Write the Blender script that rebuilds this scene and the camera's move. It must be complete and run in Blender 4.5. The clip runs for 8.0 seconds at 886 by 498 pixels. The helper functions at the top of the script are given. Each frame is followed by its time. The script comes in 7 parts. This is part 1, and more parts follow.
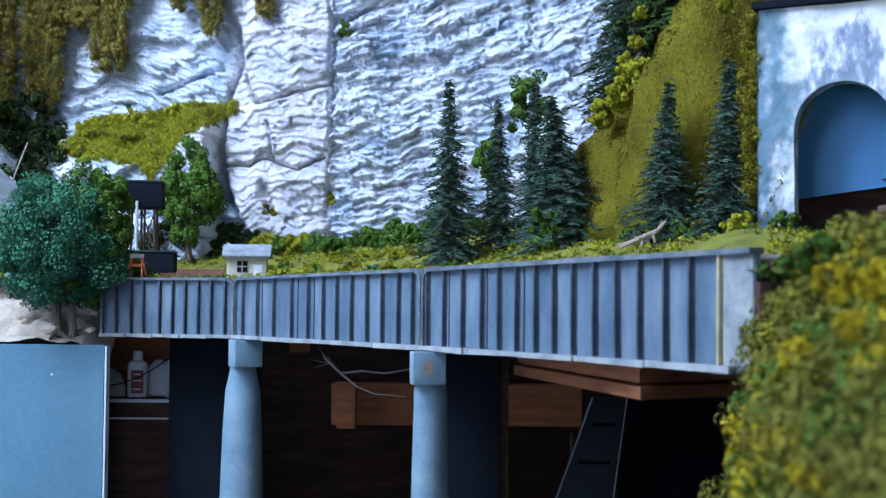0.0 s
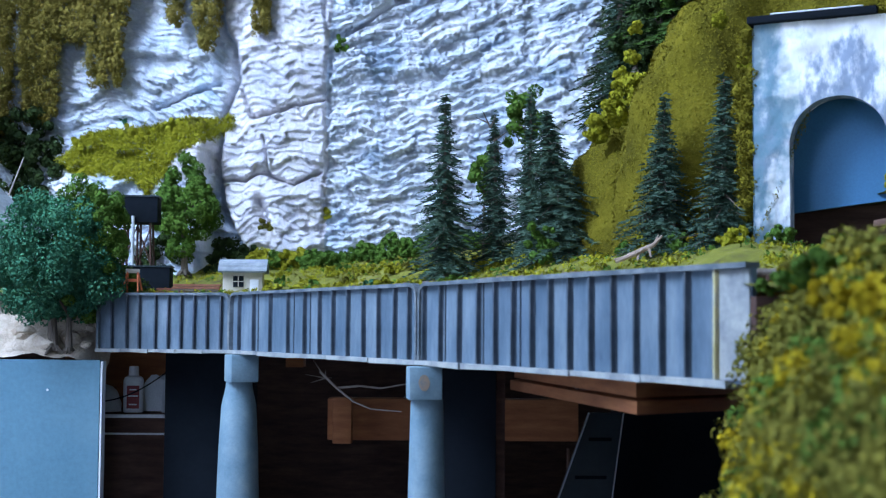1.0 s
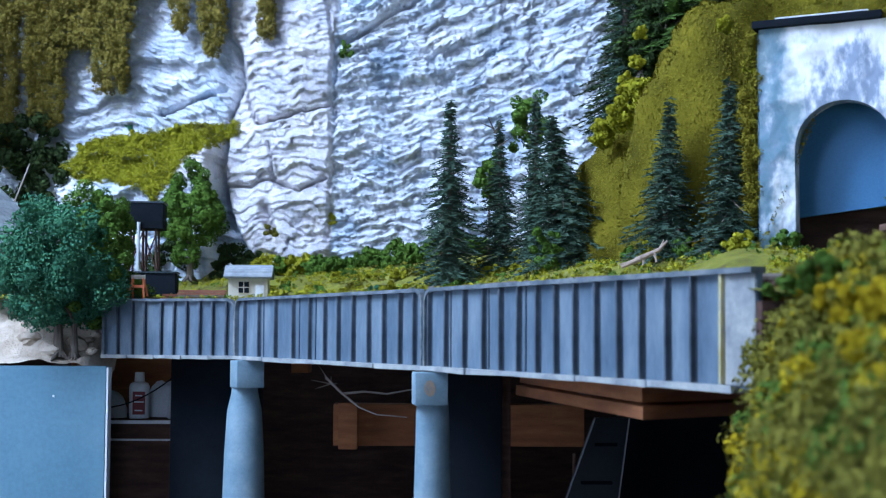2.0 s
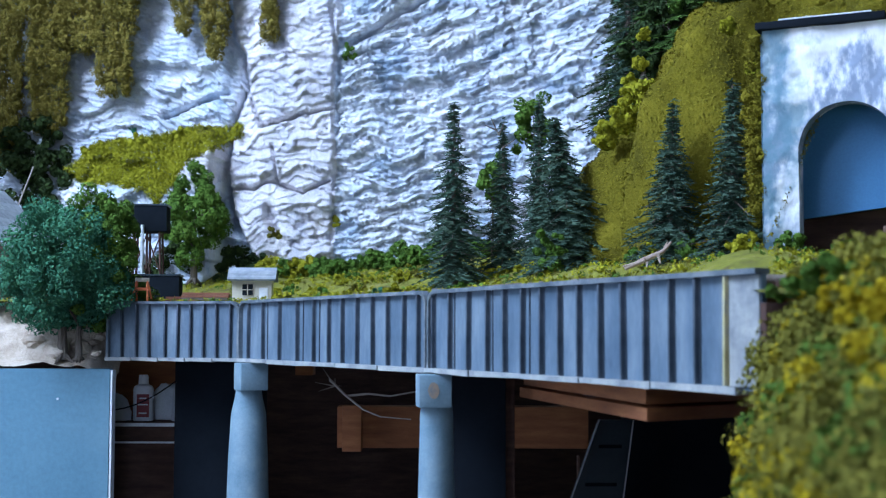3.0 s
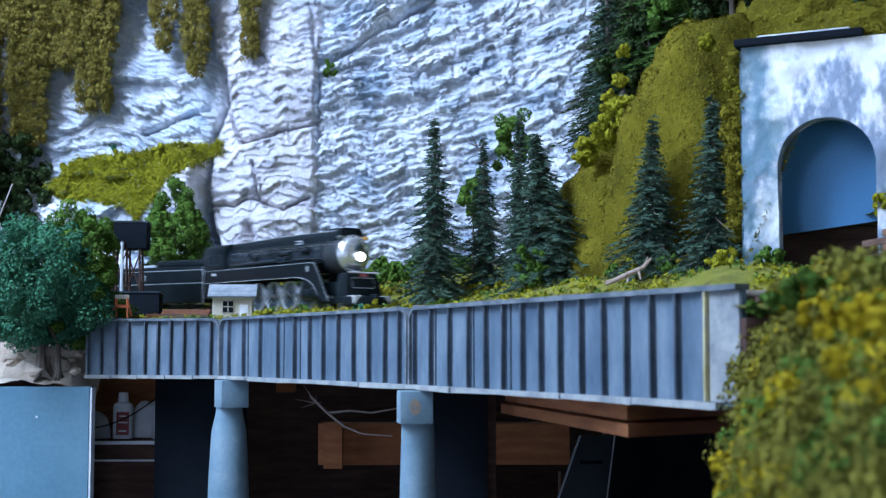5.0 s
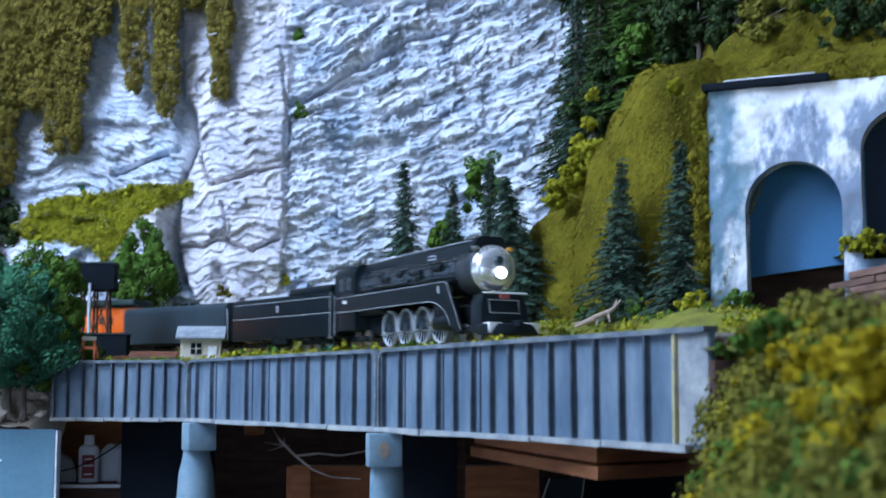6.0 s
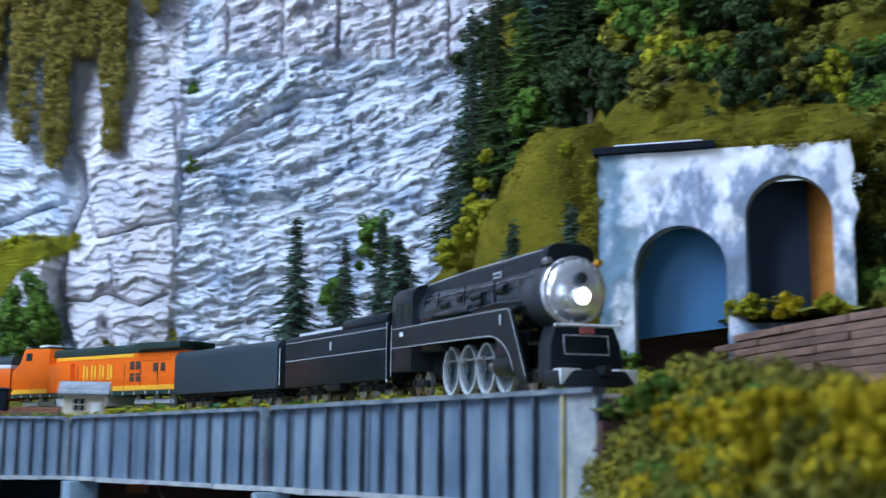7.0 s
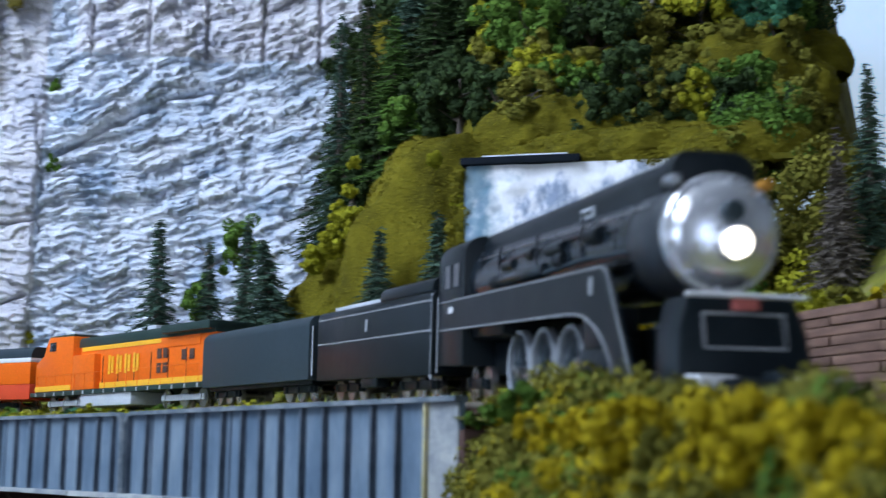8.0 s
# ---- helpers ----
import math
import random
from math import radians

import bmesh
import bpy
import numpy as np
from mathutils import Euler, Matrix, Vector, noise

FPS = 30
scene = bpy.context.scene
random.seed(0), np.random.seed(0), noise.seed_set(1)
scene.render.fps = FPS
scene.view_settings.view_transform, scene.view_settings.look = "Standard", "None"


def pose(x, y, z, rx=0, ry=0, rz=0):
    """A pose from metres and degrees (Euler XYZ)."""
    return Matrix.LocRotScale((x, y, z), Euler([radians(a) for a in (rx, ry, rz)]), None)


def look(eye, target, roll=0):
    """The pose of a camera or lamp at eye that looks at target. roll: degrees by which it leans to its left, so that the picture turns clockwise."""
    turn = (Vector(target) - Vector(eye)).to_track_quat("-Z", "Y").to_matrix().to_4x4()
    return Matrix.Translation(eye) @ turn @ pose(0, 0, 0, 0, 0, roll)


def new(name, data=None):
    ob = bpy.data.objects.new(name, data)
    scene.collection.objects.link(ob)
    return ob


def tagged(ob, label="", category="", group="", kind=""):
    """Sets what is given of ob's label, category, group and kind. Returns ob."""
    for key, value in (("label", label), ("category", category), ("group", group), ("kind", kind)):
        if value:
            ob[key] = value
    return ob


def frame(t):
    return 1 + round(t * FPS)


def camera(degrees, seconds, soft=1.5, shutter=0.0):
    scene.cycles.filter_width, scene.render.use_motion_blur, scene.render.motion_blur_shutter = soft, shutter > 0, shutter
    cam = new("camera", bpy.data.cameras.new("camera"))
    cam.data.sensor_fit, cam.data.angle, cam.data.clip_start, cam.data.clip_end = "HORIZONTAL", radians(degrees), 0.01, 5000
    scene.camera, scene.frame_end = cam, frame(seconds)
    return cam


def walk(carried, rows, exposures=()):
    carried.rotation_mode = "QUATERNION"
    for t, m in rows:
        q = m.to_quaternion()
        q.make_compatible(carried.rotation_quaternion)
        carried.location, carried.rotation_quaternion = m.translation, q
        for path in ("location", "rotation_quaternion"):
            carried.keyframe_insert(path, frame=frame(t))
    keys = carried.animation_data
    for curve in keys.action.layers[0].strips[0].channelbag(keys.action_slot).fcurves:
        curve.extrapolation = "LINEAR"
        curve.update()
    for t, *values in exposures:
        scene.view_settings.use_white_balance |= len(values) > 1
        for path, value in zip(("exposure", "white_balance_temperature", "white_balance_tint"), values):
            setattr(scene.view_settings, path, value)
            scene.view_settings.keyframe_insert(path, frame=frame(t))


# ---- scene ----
# A model railway in 1:87. z = 0 is the camera's height, 1.25 m above the floor of the room.
EYE = Vector((0.0, 0.0, 0.0))
cam = camera(36.9, 8.0, 1.25, 0.8)
# the lens is focused on the bridge, so things close by go soft
cam.data.dof.use_dof, cam.data.dof.focus_distance, cam.data.dof.aperture_fstop = True, 1.02, 31.0
# seconds, yaw, pitch, roll of a camera on a stand that pans to follow the train
ROWS = [
    (0, 0.404, 2.638, 0.426),
    (0.5, 0.626, 3.053, 0.393),
    (1, 0.244, 3.273, 0.355),
    (1.5, 0.336, 3.405, 0.323),
    (3, 0.632, 3.593, 0.13),
    (3.5, 0.542, 3.547, 0.149),
    (4, 0.14, 3.702, 0.106),
    (4.5, -0.004, 3.905, 0.022),
    (5.8, -1.11, 5.607, -0.073),
    (6, -1.509, 6.107, -0.036),
    (6.2, -2.047, 6.745, 0.011),
    (6.5, -3.421, 7.881, 0.118),
    (7, -6.196, 8.638, 0.362),
    (7.5, -9.302, 8.821, 0.614),
    (8, -12.021, 9.013, 0.676),
]


def aim(yaw, pitch, roll):
    a, b = radians(yaw), radians(pitch)
    return look(EYE, EYE + Vector((-math.sin(a) * math.cos(b), math.cos(a) * math.cos(b), math.sin(b))), roll)


# the camera closes down a little and warms its balance as the train comes near
EXPOSURES = ((0.0, 0.08, 6500, 10), (4.5, 0.06, 6500, 10), (6.5, -0.16, 6600, 10), (8.0, -0.23, 7250, 10))
walk(cam, [(t, aim(yaw, pitch, roll)) for t, yaw, pitch, roll in ROWS], EXPOSURES)

# ---- light ----
world = bpy.data.worlds.new("room_air")
world.use_nodes = True
world.node_tree.nodes["Background"].inputs["Color"].default_value = (0.48, 0.67, 1.0, 1)
world.node_tree.nodes["Background"].inputs["Strength"].default_value = 0.23
scene.world = world


def area_light(name, eye, target, sx, sy, watts, colour):
    data = bpy.data.lights.new(name, "AREA")
    data.shape, data.size, data.size_y, data.energy, data.color = "RECTANGLE", sx, sy, watts, colour
    ob = new(name, data)
    ob.matrix_world = look(eye, target)
    return ob


KEY = area_light("ceiling_lamp", (-0.62, 0.55, 1.10), (0.0, 1.20, 0.22), 0.3, 1.2, 51.0, (0.51, 0.68, 1.0))
FILL = area_light("ceiling_lamp", (-0.85, -0.45, 1.13), (0.1, 0.6, 0.0), 0.3, 1.2, 17.5, (0.54, 0.685, 1.0))
WINDOW = area_light("window_daylight", (-2.44, -0.5, 0.05), (-0.1, 0.7, 0.0), 1.5, 0.9, 22.0, (0.52, 0.68, 1.0))
SOUTH = area_light("window_daylight", (0.1, -2.36, 0.05), (-0.1, 0.9, 0.0), 0.7, 0.9, 10.0, (0.52, 0.68, 1.0))


# ---- mesh helpers ----
def vnoise(x, y, seed=0):
    xi, yi = np.floor(x).astype(np.int64), np.floor(y).astype(np.int64)
    fx, fy = x - xi, y - yi
    fx, fy = fx * fx * (3 - 2 * fx), fy * fy * (3 - 2 * fy)

    def h(a, b):
        n = (a * 374761393 + b * 668265263 + seed * 974634541) & 0xFFFFFFFF
        n = ((n ^ (n >> 13)) * 1274126177) & 0xFFFFFFFF
        return ((n ^ (n >> 16)) & 0xFFFF) / 65535.0

    return (h(xi, yi) * (1 - fx) + h(xi + 1, yi) * fx) * (1 - fy) + (h(xi, yi + 1) * (1 - fx) + h(xi + 1, yi + 1) * fx) * fy


def fbm(x, y, octaves=4, seed=0):
    x, y = np.asarray(x, float), np.asarray(y, float)
    out, amp, tot = 0.0, 1.0, 0.0
    for k in range(octaves):
        out = out + amp * vnoise(x, y, seed + 17 * k)
        tot, amp, x, y = tot + amp, amp * 0.5, x * 2.03 + 5.1, y * 2.03 + 1.7
    return out / tot * 2 - 1


def smooth(a, b, x):
    q = np.clip((np.asarray(x, float) - a) / (b - a), 0, 1)
    return q * q * (3 - 2 * q)


class Shape:
    def __init__(self):
        self.v, self.f = [], []

    def add(self, verts, faces):
        n = len(self.v)
        self.v += [tuple(p) for p in verts]
        self.f += [tuple(n + i for i in q) for q in faces]
        return self

    def box(self, x, y, z, sx, sy, sz, turn=0.0):
        c, s = math.cos(radians(turn)), math.sin(radians(turn))
        pts = []
        for k in (-0.5, 0.5):
            for j, i in ((-0.5, -0.5), (-0.5, 0.5), (0.5, 0.5), (0.5, -0.5)):
                a, b = i * sx, j * sy
                pts.append((x + a * c - b * s, y + a * s + b * c, z + k * sz))
        return self.add(pts, [(3, 2, 1, 0), (4, 5, 6, 7), (0, 1, 5, 4), (1, 2, 6, 5), (2, 3, 7, 6), (3, 0, 4, 7)])

    def rod(self, p, q, r, r2=None, n=10):
        p, q = Vector(p), Vector(q)
        r2 = r if r2 is None else r2
        w = (q - p).normalized()
        a = w.orthogonal().normalized()
        b = w.cross(a)
        pts = []
        for e, rr in ((p, r), (q, r2)):
            for k in range(n):
                t = 2 * math.pi * k / n
                pts.append(e + (a * math.cos(t) + b * math.sin(t)) * rr)
        faces = [(k, (k + 1) % n, n + (k + 1) % n, n + k) for k in range(n)]
        return self.add(pts, faces + [tuple(range(n))[::-1], tuple(range(n, 2 * n))])

    def prism(self, outline, low, high, place):
        """An outline of (a, b) drawn out from low to high; place(a, b, c) gives the point."""
        n = len(outline)
        pts = [place(a, b, low) for a, b in outline] + [place(a, b, high) for a, b in outline]
        faces = [(k, (k + 1) % n, n + (k + 1) % n, n + k) for k in range(n)]
        return self.add(pts, faces + [tuple(range(n))[::-1], tuple(range(n, 2 * n))])

    def lathe(self, profile, place, n=32):
        """A profile of (along, radius) turned round the axis; place(along, a, b)."""
        m = len(profile)
        pts = []
        for x, r in profile:
            for k in range(n):
                t = 2 * math.pi * k / n
                pts.append(place(x, r * math.cos(t), r * math.sin(t)))
        faces = [(i * n + k, i * n + (k + 1) % n, (i + 1) * n + (k + 1) % n, (i + 1) * n + k) for i in range(m - 1) for k in range(n)]
        return self.add(pts, faces + [tuple(range(n))[::-1], tuple(range((m - 1) * n, m * n))])

    def mesh(self, name, bevel=0.0, angle=35):
        return solid(name, self.v, self.f, bevel, angle)


def solid(name, verts, faces, bevel=0.0, angle=35):
    data = bpy.data.meshes.new(name)
    data.from_pydata([tuple(map(float, p)) for p in verts], [], [tuple(map(int, q)) for q in faces])
    bm = bmesh.new()
    bm.from_mesh(data)
    bmesh.ops.recalc_face_normals(bm, faces=bm.faces)
    if bevel:
        sharp = [e for e in bm.edges if len(e.link_faces) == 2 and e.calc_face_angle(0) > 0.6]
        bmesh.ops.bevel(bm, geom=sharp, offset=bevel, segments=2, affect="EDGES", clamp_overlap=True, profile=0.6)
    bm.to_mesh(data)
    bm.free()
    data.shade_smooth()
    data.set_sharp_from_angle(angle=radians(angle))
    return data


def raw(name, verts, faces, smoothed=False):
    """A large mesh from arrays of points and quads."""
    verts, faces = np.asarray(verts, np.float32), np.asarray(faces, np.int32)
    data = bpy.data.meshes.new(name)
    data.vertices.add(len(verts))
    data.vertices.foreach_set("co", verts.ravel())
    data.loops.add(faces.size)
    data.loops.foreach_set("vertex_index", faces.ravel())
    data.polygons.add(len(faces))
    data.polygons.foreach_set("loop_start", np.arange(0, faces.size, faces.shape[1], dtype=np.int32))
    data.update(calc_edges=True)
    data.validate()
    if smoothed:
        data.shade_smooth()
    return data


def sheet(nu, nv):
    i, j = np.meshgrid(np.arange(nu - 1), np.arange(nv - 1), indexing="ij")
    k = (i * nv + j).ravel()
    return np.stack([k, k + nv, k + nv + 1, k + 1], 1)


def put(name, data, material, parent=None, label="", at=None):
    ob = new(name, data)
    if material is not None and not data.materials:
        data.materials.append(material)
    if parent is not None:
        ob.parent = parent
    if at is not None:
        ob.matrix_basis = at
    if label:
        ob["label"] = label
    return ob


def thing(name, label, category, group="", kind="", at=None, data=None, material=None):
    ob = new(name, data)
    if data is not None and material is not None and not data.materials:
        data.materials.append(material)
    if at is not None:
        ob.matrix_basis = at
    return tagged(ob, label, category, group, kind)


# ---- materials ----
def node(tree, kind, **values):
    n = tree.nodes.new(kind)
    for key, value in values.items():
        n.inputs[key].default_value = value
    return n


def material(name, colours, rough=0.8, metal=0.0, scale=60.0, fine=600.0, bump=0.3, depth=0.001, island=False, per_object=0.0, stretch=(1, 1, 1), coat=0.0, glow=0.0, spec=0.4, tight=0.4, grainy=(0.78, 1.2)):
    """colours: two to four base colours mixed by coarse noise, with fine grain, bump, and optional change from leaf to leaf."""
    m = bpy.data.materials.new(name)
    m.use_nodes = True
    t = m.node_tree
    bsdf = t.nodes["Principled BSDF"]
    co = node(t, "ShaderNodeTexCoord")
    mp = node(t, "ShaderNodeMapping")
    mp.inputs["Scale"].default_value = stretch
    t.links.new(co.outputs["Object"], mp.inputs["Vector"])
    coarse = node(t, "ShaderNodeTexNoise", Scale=scale, Detail=6.0, Roughness=0.62)
    grain = node(t, "ShaderNodeTexNoise", Scale=fine, Detail=4.0, Roughness=0.6)
    t.links.new(mp.outputs["Vector"], coarse.inputs["Vector"])
    t.links.new(mp.outputs["Vector"], grain.inputs["Vector"])
    ramp = node(t, "ShaderNodeValToRGB")
    els = ramp.color_ramp.elements
    n = len(colours)
    for k, c in enumerate(colours):
        pos = 0.5 - tight / 2 + tight * k / max(1, n - 1) if not island else 0.08 + 0.84 * k / max(1, n - 1)
        e = els[k] if k < 2 else els.new(pos)
        e.position, e.color = pos, (*c, 1)
    if n == 1:
        els[1].color, els[1].position = (*colours[0], 1), 0.7
    fac = coarse.outputs["Fac"]
    if island:
        geo = node(t, "ShaderNodeNewGeometry")
        mix = node(t, "ShaderNodeMix")
        mix.inputs["Factor"].default_value = 0.34
        t.links.new(coarse.outputs["Fac"], mix.inputs[2])
        t.links.new(geo.outputs["Random Per Island"], mix.inputs[3])
        fac = mix.outputs[0]
    t.links.new(fac, ramp.inputs["Fac"])
    tone = node(t, "ShaderNodeHueSaturation")
    t.links.new(ramp.outputs["Color"], tone.inputs["Color"])
    span = node(t, "ShaderNodeMapRange")
    span.inputs["To Min"].default_value, span.inputs["To Max"].default_value = grainy
    t.links.new(grain.outputs["Fac"], span.inputs["Value"])
    value = span.outputs["Result"]
    if per_object:
        info = node(t, "ShaderNodeObjectInfo")
        own = node(t, "ShaderNodeMapRange")
        own.inputs["To Min"].default_value, own.inputs["To Max"].default_value = 1 - per_object, 1 + per_object
        t.links.new(info.outputs["Random"], own.inputs["Value"])
        mul = node(t, "ShaderNodeMath")
        mul.operation = "MULTIPLY"
        t.links.new(value, mul.inputs[0])
        t.links.new(own.outputs["Result"], mul.inputs[1])
        value = mul.outputs[0]
    t.links.new(value, tone.inputs["Value"])
    t.links.new(tone.outputs["Color"], bsdf.inputs["Base Color"])
    rr = node(t, "ShaderNodeMapRange")
    rr.inputs["To Min"].default_value, rr.inputs["To Max"].default_value = max(0.03, rough - 0.1), min(1, rough + 0.1)
    t.links.new(coarse.outputs["Fac"], rr.inputs["Value"])
    t.links.new(rr.outputs["Result"], bsdf.inputs["Roughness"])
    bsdf.inputs["Metallic"].default_value = metal
    bsdf.inputs["Specular IOR Level"].default_value = spec
    bsdf.inputs["Coat Weight"].default_value = coat
    if bump:
        b = node(t, "ShaderNodeBump", Strength=bump, Distance=depth)
        t.links.new(grain.outputs["Fac"], b.inputs["Height"])
        t.links.new(b.outputs["Normal"], bsdf.inputs["Normal"])
    if glow:
        bsdf.inputs["Emission Color"].default_value = (*colours[0], 1)
        bsdf.inputs["Emission Strength"].default_value = glow
    return m


def leaf(name, colours):
    return material(name, colours, rough=0.9, scale=45.0, fine=900.0, bump=0, island=True, spec=0.15)


ROCK = material("plaster_rock", [(0.42, 0.52, 0.64), (0.65, 0.71, 0.80), (0.76, 0.79, 0.85), (0.82, 0.83, 0.87)], rough=0.9, scale=24.0, fine=330.0, bump=0.9, depth=0.0022, spec=0.2, tight=0.34, grainy=(0.66, 1.32))
ROCK_WARM = material("pinkish_plaster_rock", [(0.50, 0.51, 0.58), (0.70, 0.68, 0.73), (0.76, 0.73, 0.75), (0.83, 0.79, 0.81)], rough=0.9, scale=26.0, fine=330.0, bump=0.9, depth=0.0022, spec=0.2, tight=0.34, grainy=(0.68, 1.3))


def portal_plaster():
    """White plaster dabbed over lavender grey, airbrushed teal along its outer edge and foot."""
    m = material("portal_plaster", [(0.24, 0.30, 0.40), (0.40, 0.45, 0.55), (0.70, 0.71, 0.76), (0.86, 0.86, 0.88)], rough=0.7, scale=30.0, fine=500.0, bump=0.5, depth=0.0008, stretch=(1, 1, 0.5), tight=0.085, grainy=(0.88, 1.1))
    t = m.node_tree
    bsdf = t.nodes["Principled BSDF"]
    co = node(t, "ShaderNodeTexCoord")
    xyz = node(t, "ShaderNodeSeparateXYZ")
    t.links.new(co.outputs["Object"], xyz.inputs[0])
    blot = node(t, "ShaderNodeTexNoise", Scale=38.0, Detail=4.0, Roughness=0.6)
    t.links.new(co.outputs["Object"], blot.inputs["Vector"])
    spread = node(t, "ShaderNodeMapRange")
    spread.inputs["To Min"].default_value, spread.inputs["To Max"].default_value = -0.075, 0.075
    t.links.new(blot.outputs["Fac"], spread.inputs["Value"])
    masks = []
    for axis, clear, full, most in (("X", 0.030, 0.002, 0.85), ("Z", 0.105, 0.050, 0.60)):
        add = node(t, "ShaderNodeMath")
        add.operation = "ADD"
        t.links.new(xyz.outputs[axis], add.inputs[0])
        t.links.new(spread.outputs["Result"], add.inputs[1])
        rng_node = node(t, "ShaderNodeMapRange")
        for key, value in (("From Min", clear), ("From Max", full), ("To Min", 0.0), ("To Max", most)):
            rng_node.inputs[key].default_value = value
        t.links.new(add.outputs[0], rng_node.inputs["Value"])
        masks.append(rng_node)
    both = node(t, "ShaderNodeMath")
    both.operation = "MAXIMUM"
    for k in (0, 1):
        t.links.new(masks[k].outputs["Result"], both.inputs[k])
    mix = node(t, "ShaderNodeMix")
    mix.data_type = "RGBA"
    mix.inputs[7].default_value = (0.10, 0.215, 0.275, 1)
    t.links.new(both.outputs[0], mix.inputs[0])
    t.links.new(bsdf.inputs["Base Color"].links[0].from_socket, mix.inputs[6])
    t.links.new(mix.outputs[2], bsdf.inputs["Base Color"])
    return m


PLASTER = portal_plaster()
GIRDER = material("blue_grey_girder_paint", [(0.060, 0.105, 0.155), (0.115, 0.17, 0.225), (0.19, 0.25, 0.30)], rough=0.62, scale=60.0, fine=700.0, bump=0.15, depth=0.0004, stretch=(1, 1, 0.35))
FLANGE = material("slate_top_flange_paint", [(0.055, 0.075, 0.095), (0.11, 0.14, 0.165), (0.24, 0.26, 0.27)], rough=0.75, scale=80.0, fine=900.0, bump=0.3, depth=0.0005)
GIRDER_EDGE = material("worn_flange_paint", [(0.18, 0.20, 0.22), (0.30, 0.32, 0.32), (0.43, 0.43, 0.40)], rough=0.8, scale=90.0, fine=900.0, bump=0.3, depth=0.0005)
# stiffeners and seams get a darker tone than the web
RIB = material("dark_rib_tone", [(0.030, 0.045, 0.065), (0.055, 0.075, 0.10), (0.10, 0.12, 0.15)], rough=0.75, scale=90.0, fine=800.0, bump=0.2, depth=0.0004)
YELLOWED = material("yellowed_glue", [(0.42, 0.36, 0.16), (0.55, 0.48, 0.26), (0.38, 0.36, 0.30)], rough=0.6, scale=120.0)
TANGLUE = material("tan_dried_glue", [(0.20, 0.21, 0.21), (0.33, 0.25, 0.19), (0.36, 0.28, 0.20)], rough=0.7, scale=260.0, fine=900.0, bump=0.2, depth=0.0004)
CONCRETE = material("grey_pier_paint", [(0.13, 0.225, 0.285), (0.185, 0.285, 0.345), (0.25, 0.345, 0.39)], rough=0.75, scale=50.0, fine=700.0, bump=0.2, depth=0.0004)
FASCIA = material("blue_grey_fascia_paint", [(0.072, 0.18, 0.25), (0.105, 0.23, 0.305), (0.145, 0.28, 0.35)], rough=0.5, scale=9.0, fine=300.0, bump=0.06, depth=0.0004)
PLY = material("raw_plywood", [(0.24, 0.085, 0.034), (0.35, 0.13, 0.05), (0.45, 0.18, 0.07)], rough=0.8, scale=30.0, fine=300.0, bump=0.3, depth=0.0008, stretch=(1, 1, 6))
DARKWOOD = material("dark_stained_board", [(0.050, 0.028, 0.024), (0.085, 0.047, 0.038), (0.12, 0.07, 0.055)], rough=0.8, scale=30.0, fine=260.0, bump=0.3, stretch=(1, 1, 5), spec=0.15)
BLACKBOARD = material("matt_black", [(0.007, 0.010, 0.014), (0.012, 0.016, 0.022)], rough=0.9, scale=20.0, fine=300.0, bump=0.1, spec=0.06)
TIMBER = material("brown_wall_timber", [(0.115, 0.065, 0.05), (0.18, 0.10, 0.075), (0.25, 0.145, 0.105)], rough=0.85, scale=60.0, fine=900.0, bump=0.5, depth=0.0008, per_object=0.25, stretch=(1, 1, 4))
GROUND = material("scenic_ground", [(0.11, 0.08, 0.045), (0.18, 0.18, 0.04), (0.25, 0.25, 0.045), (0.30, 0.25, 0.14)], rough=0.95, scale=45.0, fine=900.0, bump=0.8, depth=0.0015, spec=0.1)
MOSS = material("olive_moss", [(0.075, 0.066, 0.009), (0.12, 0.103, 0.010), (0.17, 0.143, 0.013), (0.225, 0.183, 0.018)], rough=0.95, scale=24.0, fine=700.0, bump=0.8, depth=0.002, spec=0.1, grainy=(0.7, 1.25))
MOSSBLADE = leaf("olive_moss_fibre", [(0.105, 0.09, 0.010), (0.175, 0.15, 0.013), (0.27, 0.22, 0.02)])
CONIFER = leaf("dark_spruce_needles", [(0.026, 0.056, 0.042), (0.052, 0.096, 0.068), (0.12, 0.175, 0.11)])
CONIFER_G = leaf("green_fir_needles", [(0.03, 0.06, 0.018), (0.06, 0.12, 0.025), (0.10, 0.17, 0.035)])
TEAL = leaf("blue_green_foam_leaves", [(0.020, 0.090, 0.055), (0.045, 0.17, 0.095), (0.105, 0.27, 0.115)])
MIDGREEN = leaf("mid_green_foam_leaves", [(0.035, 0.085, 0.016), (0.085, 0.17, 0.026), (0.17, 0.27, 0.045)])
OLIVE = leaf("olive_foam_leaves", [(0.07, 0.075, 0.013), (0.135, 0.13, 0.020), (0.21, 0.19, 0.030), (0.28, 0.24, 0.042)])
YELLOW = leaf("yellow_foam_leaves", [(0.28, 0.21, 0.011), (0.44, 0.335, 0.014), (0.58, 0.45, 0.019)])
HEDGE_Y = leaf("yellow_green_foam_leaves", [(0.19, 0.19, 0.015), (0.32, 0.31, 0.022), (0.45, 0.40, 0.03)])
DARKLEAF = leaf("dark_forest_leaves", [(0.016, 0.030, 0.014), (0.034, 0.06, 0.02), (0.07, 0.11, 0.03)])
LICHEN = leaf("hanging_brown_green_lichen", [(0.12, 0.108, 0.024), (0.26, 0.21, 0.043), (0.44, 0.33, 0.08)])
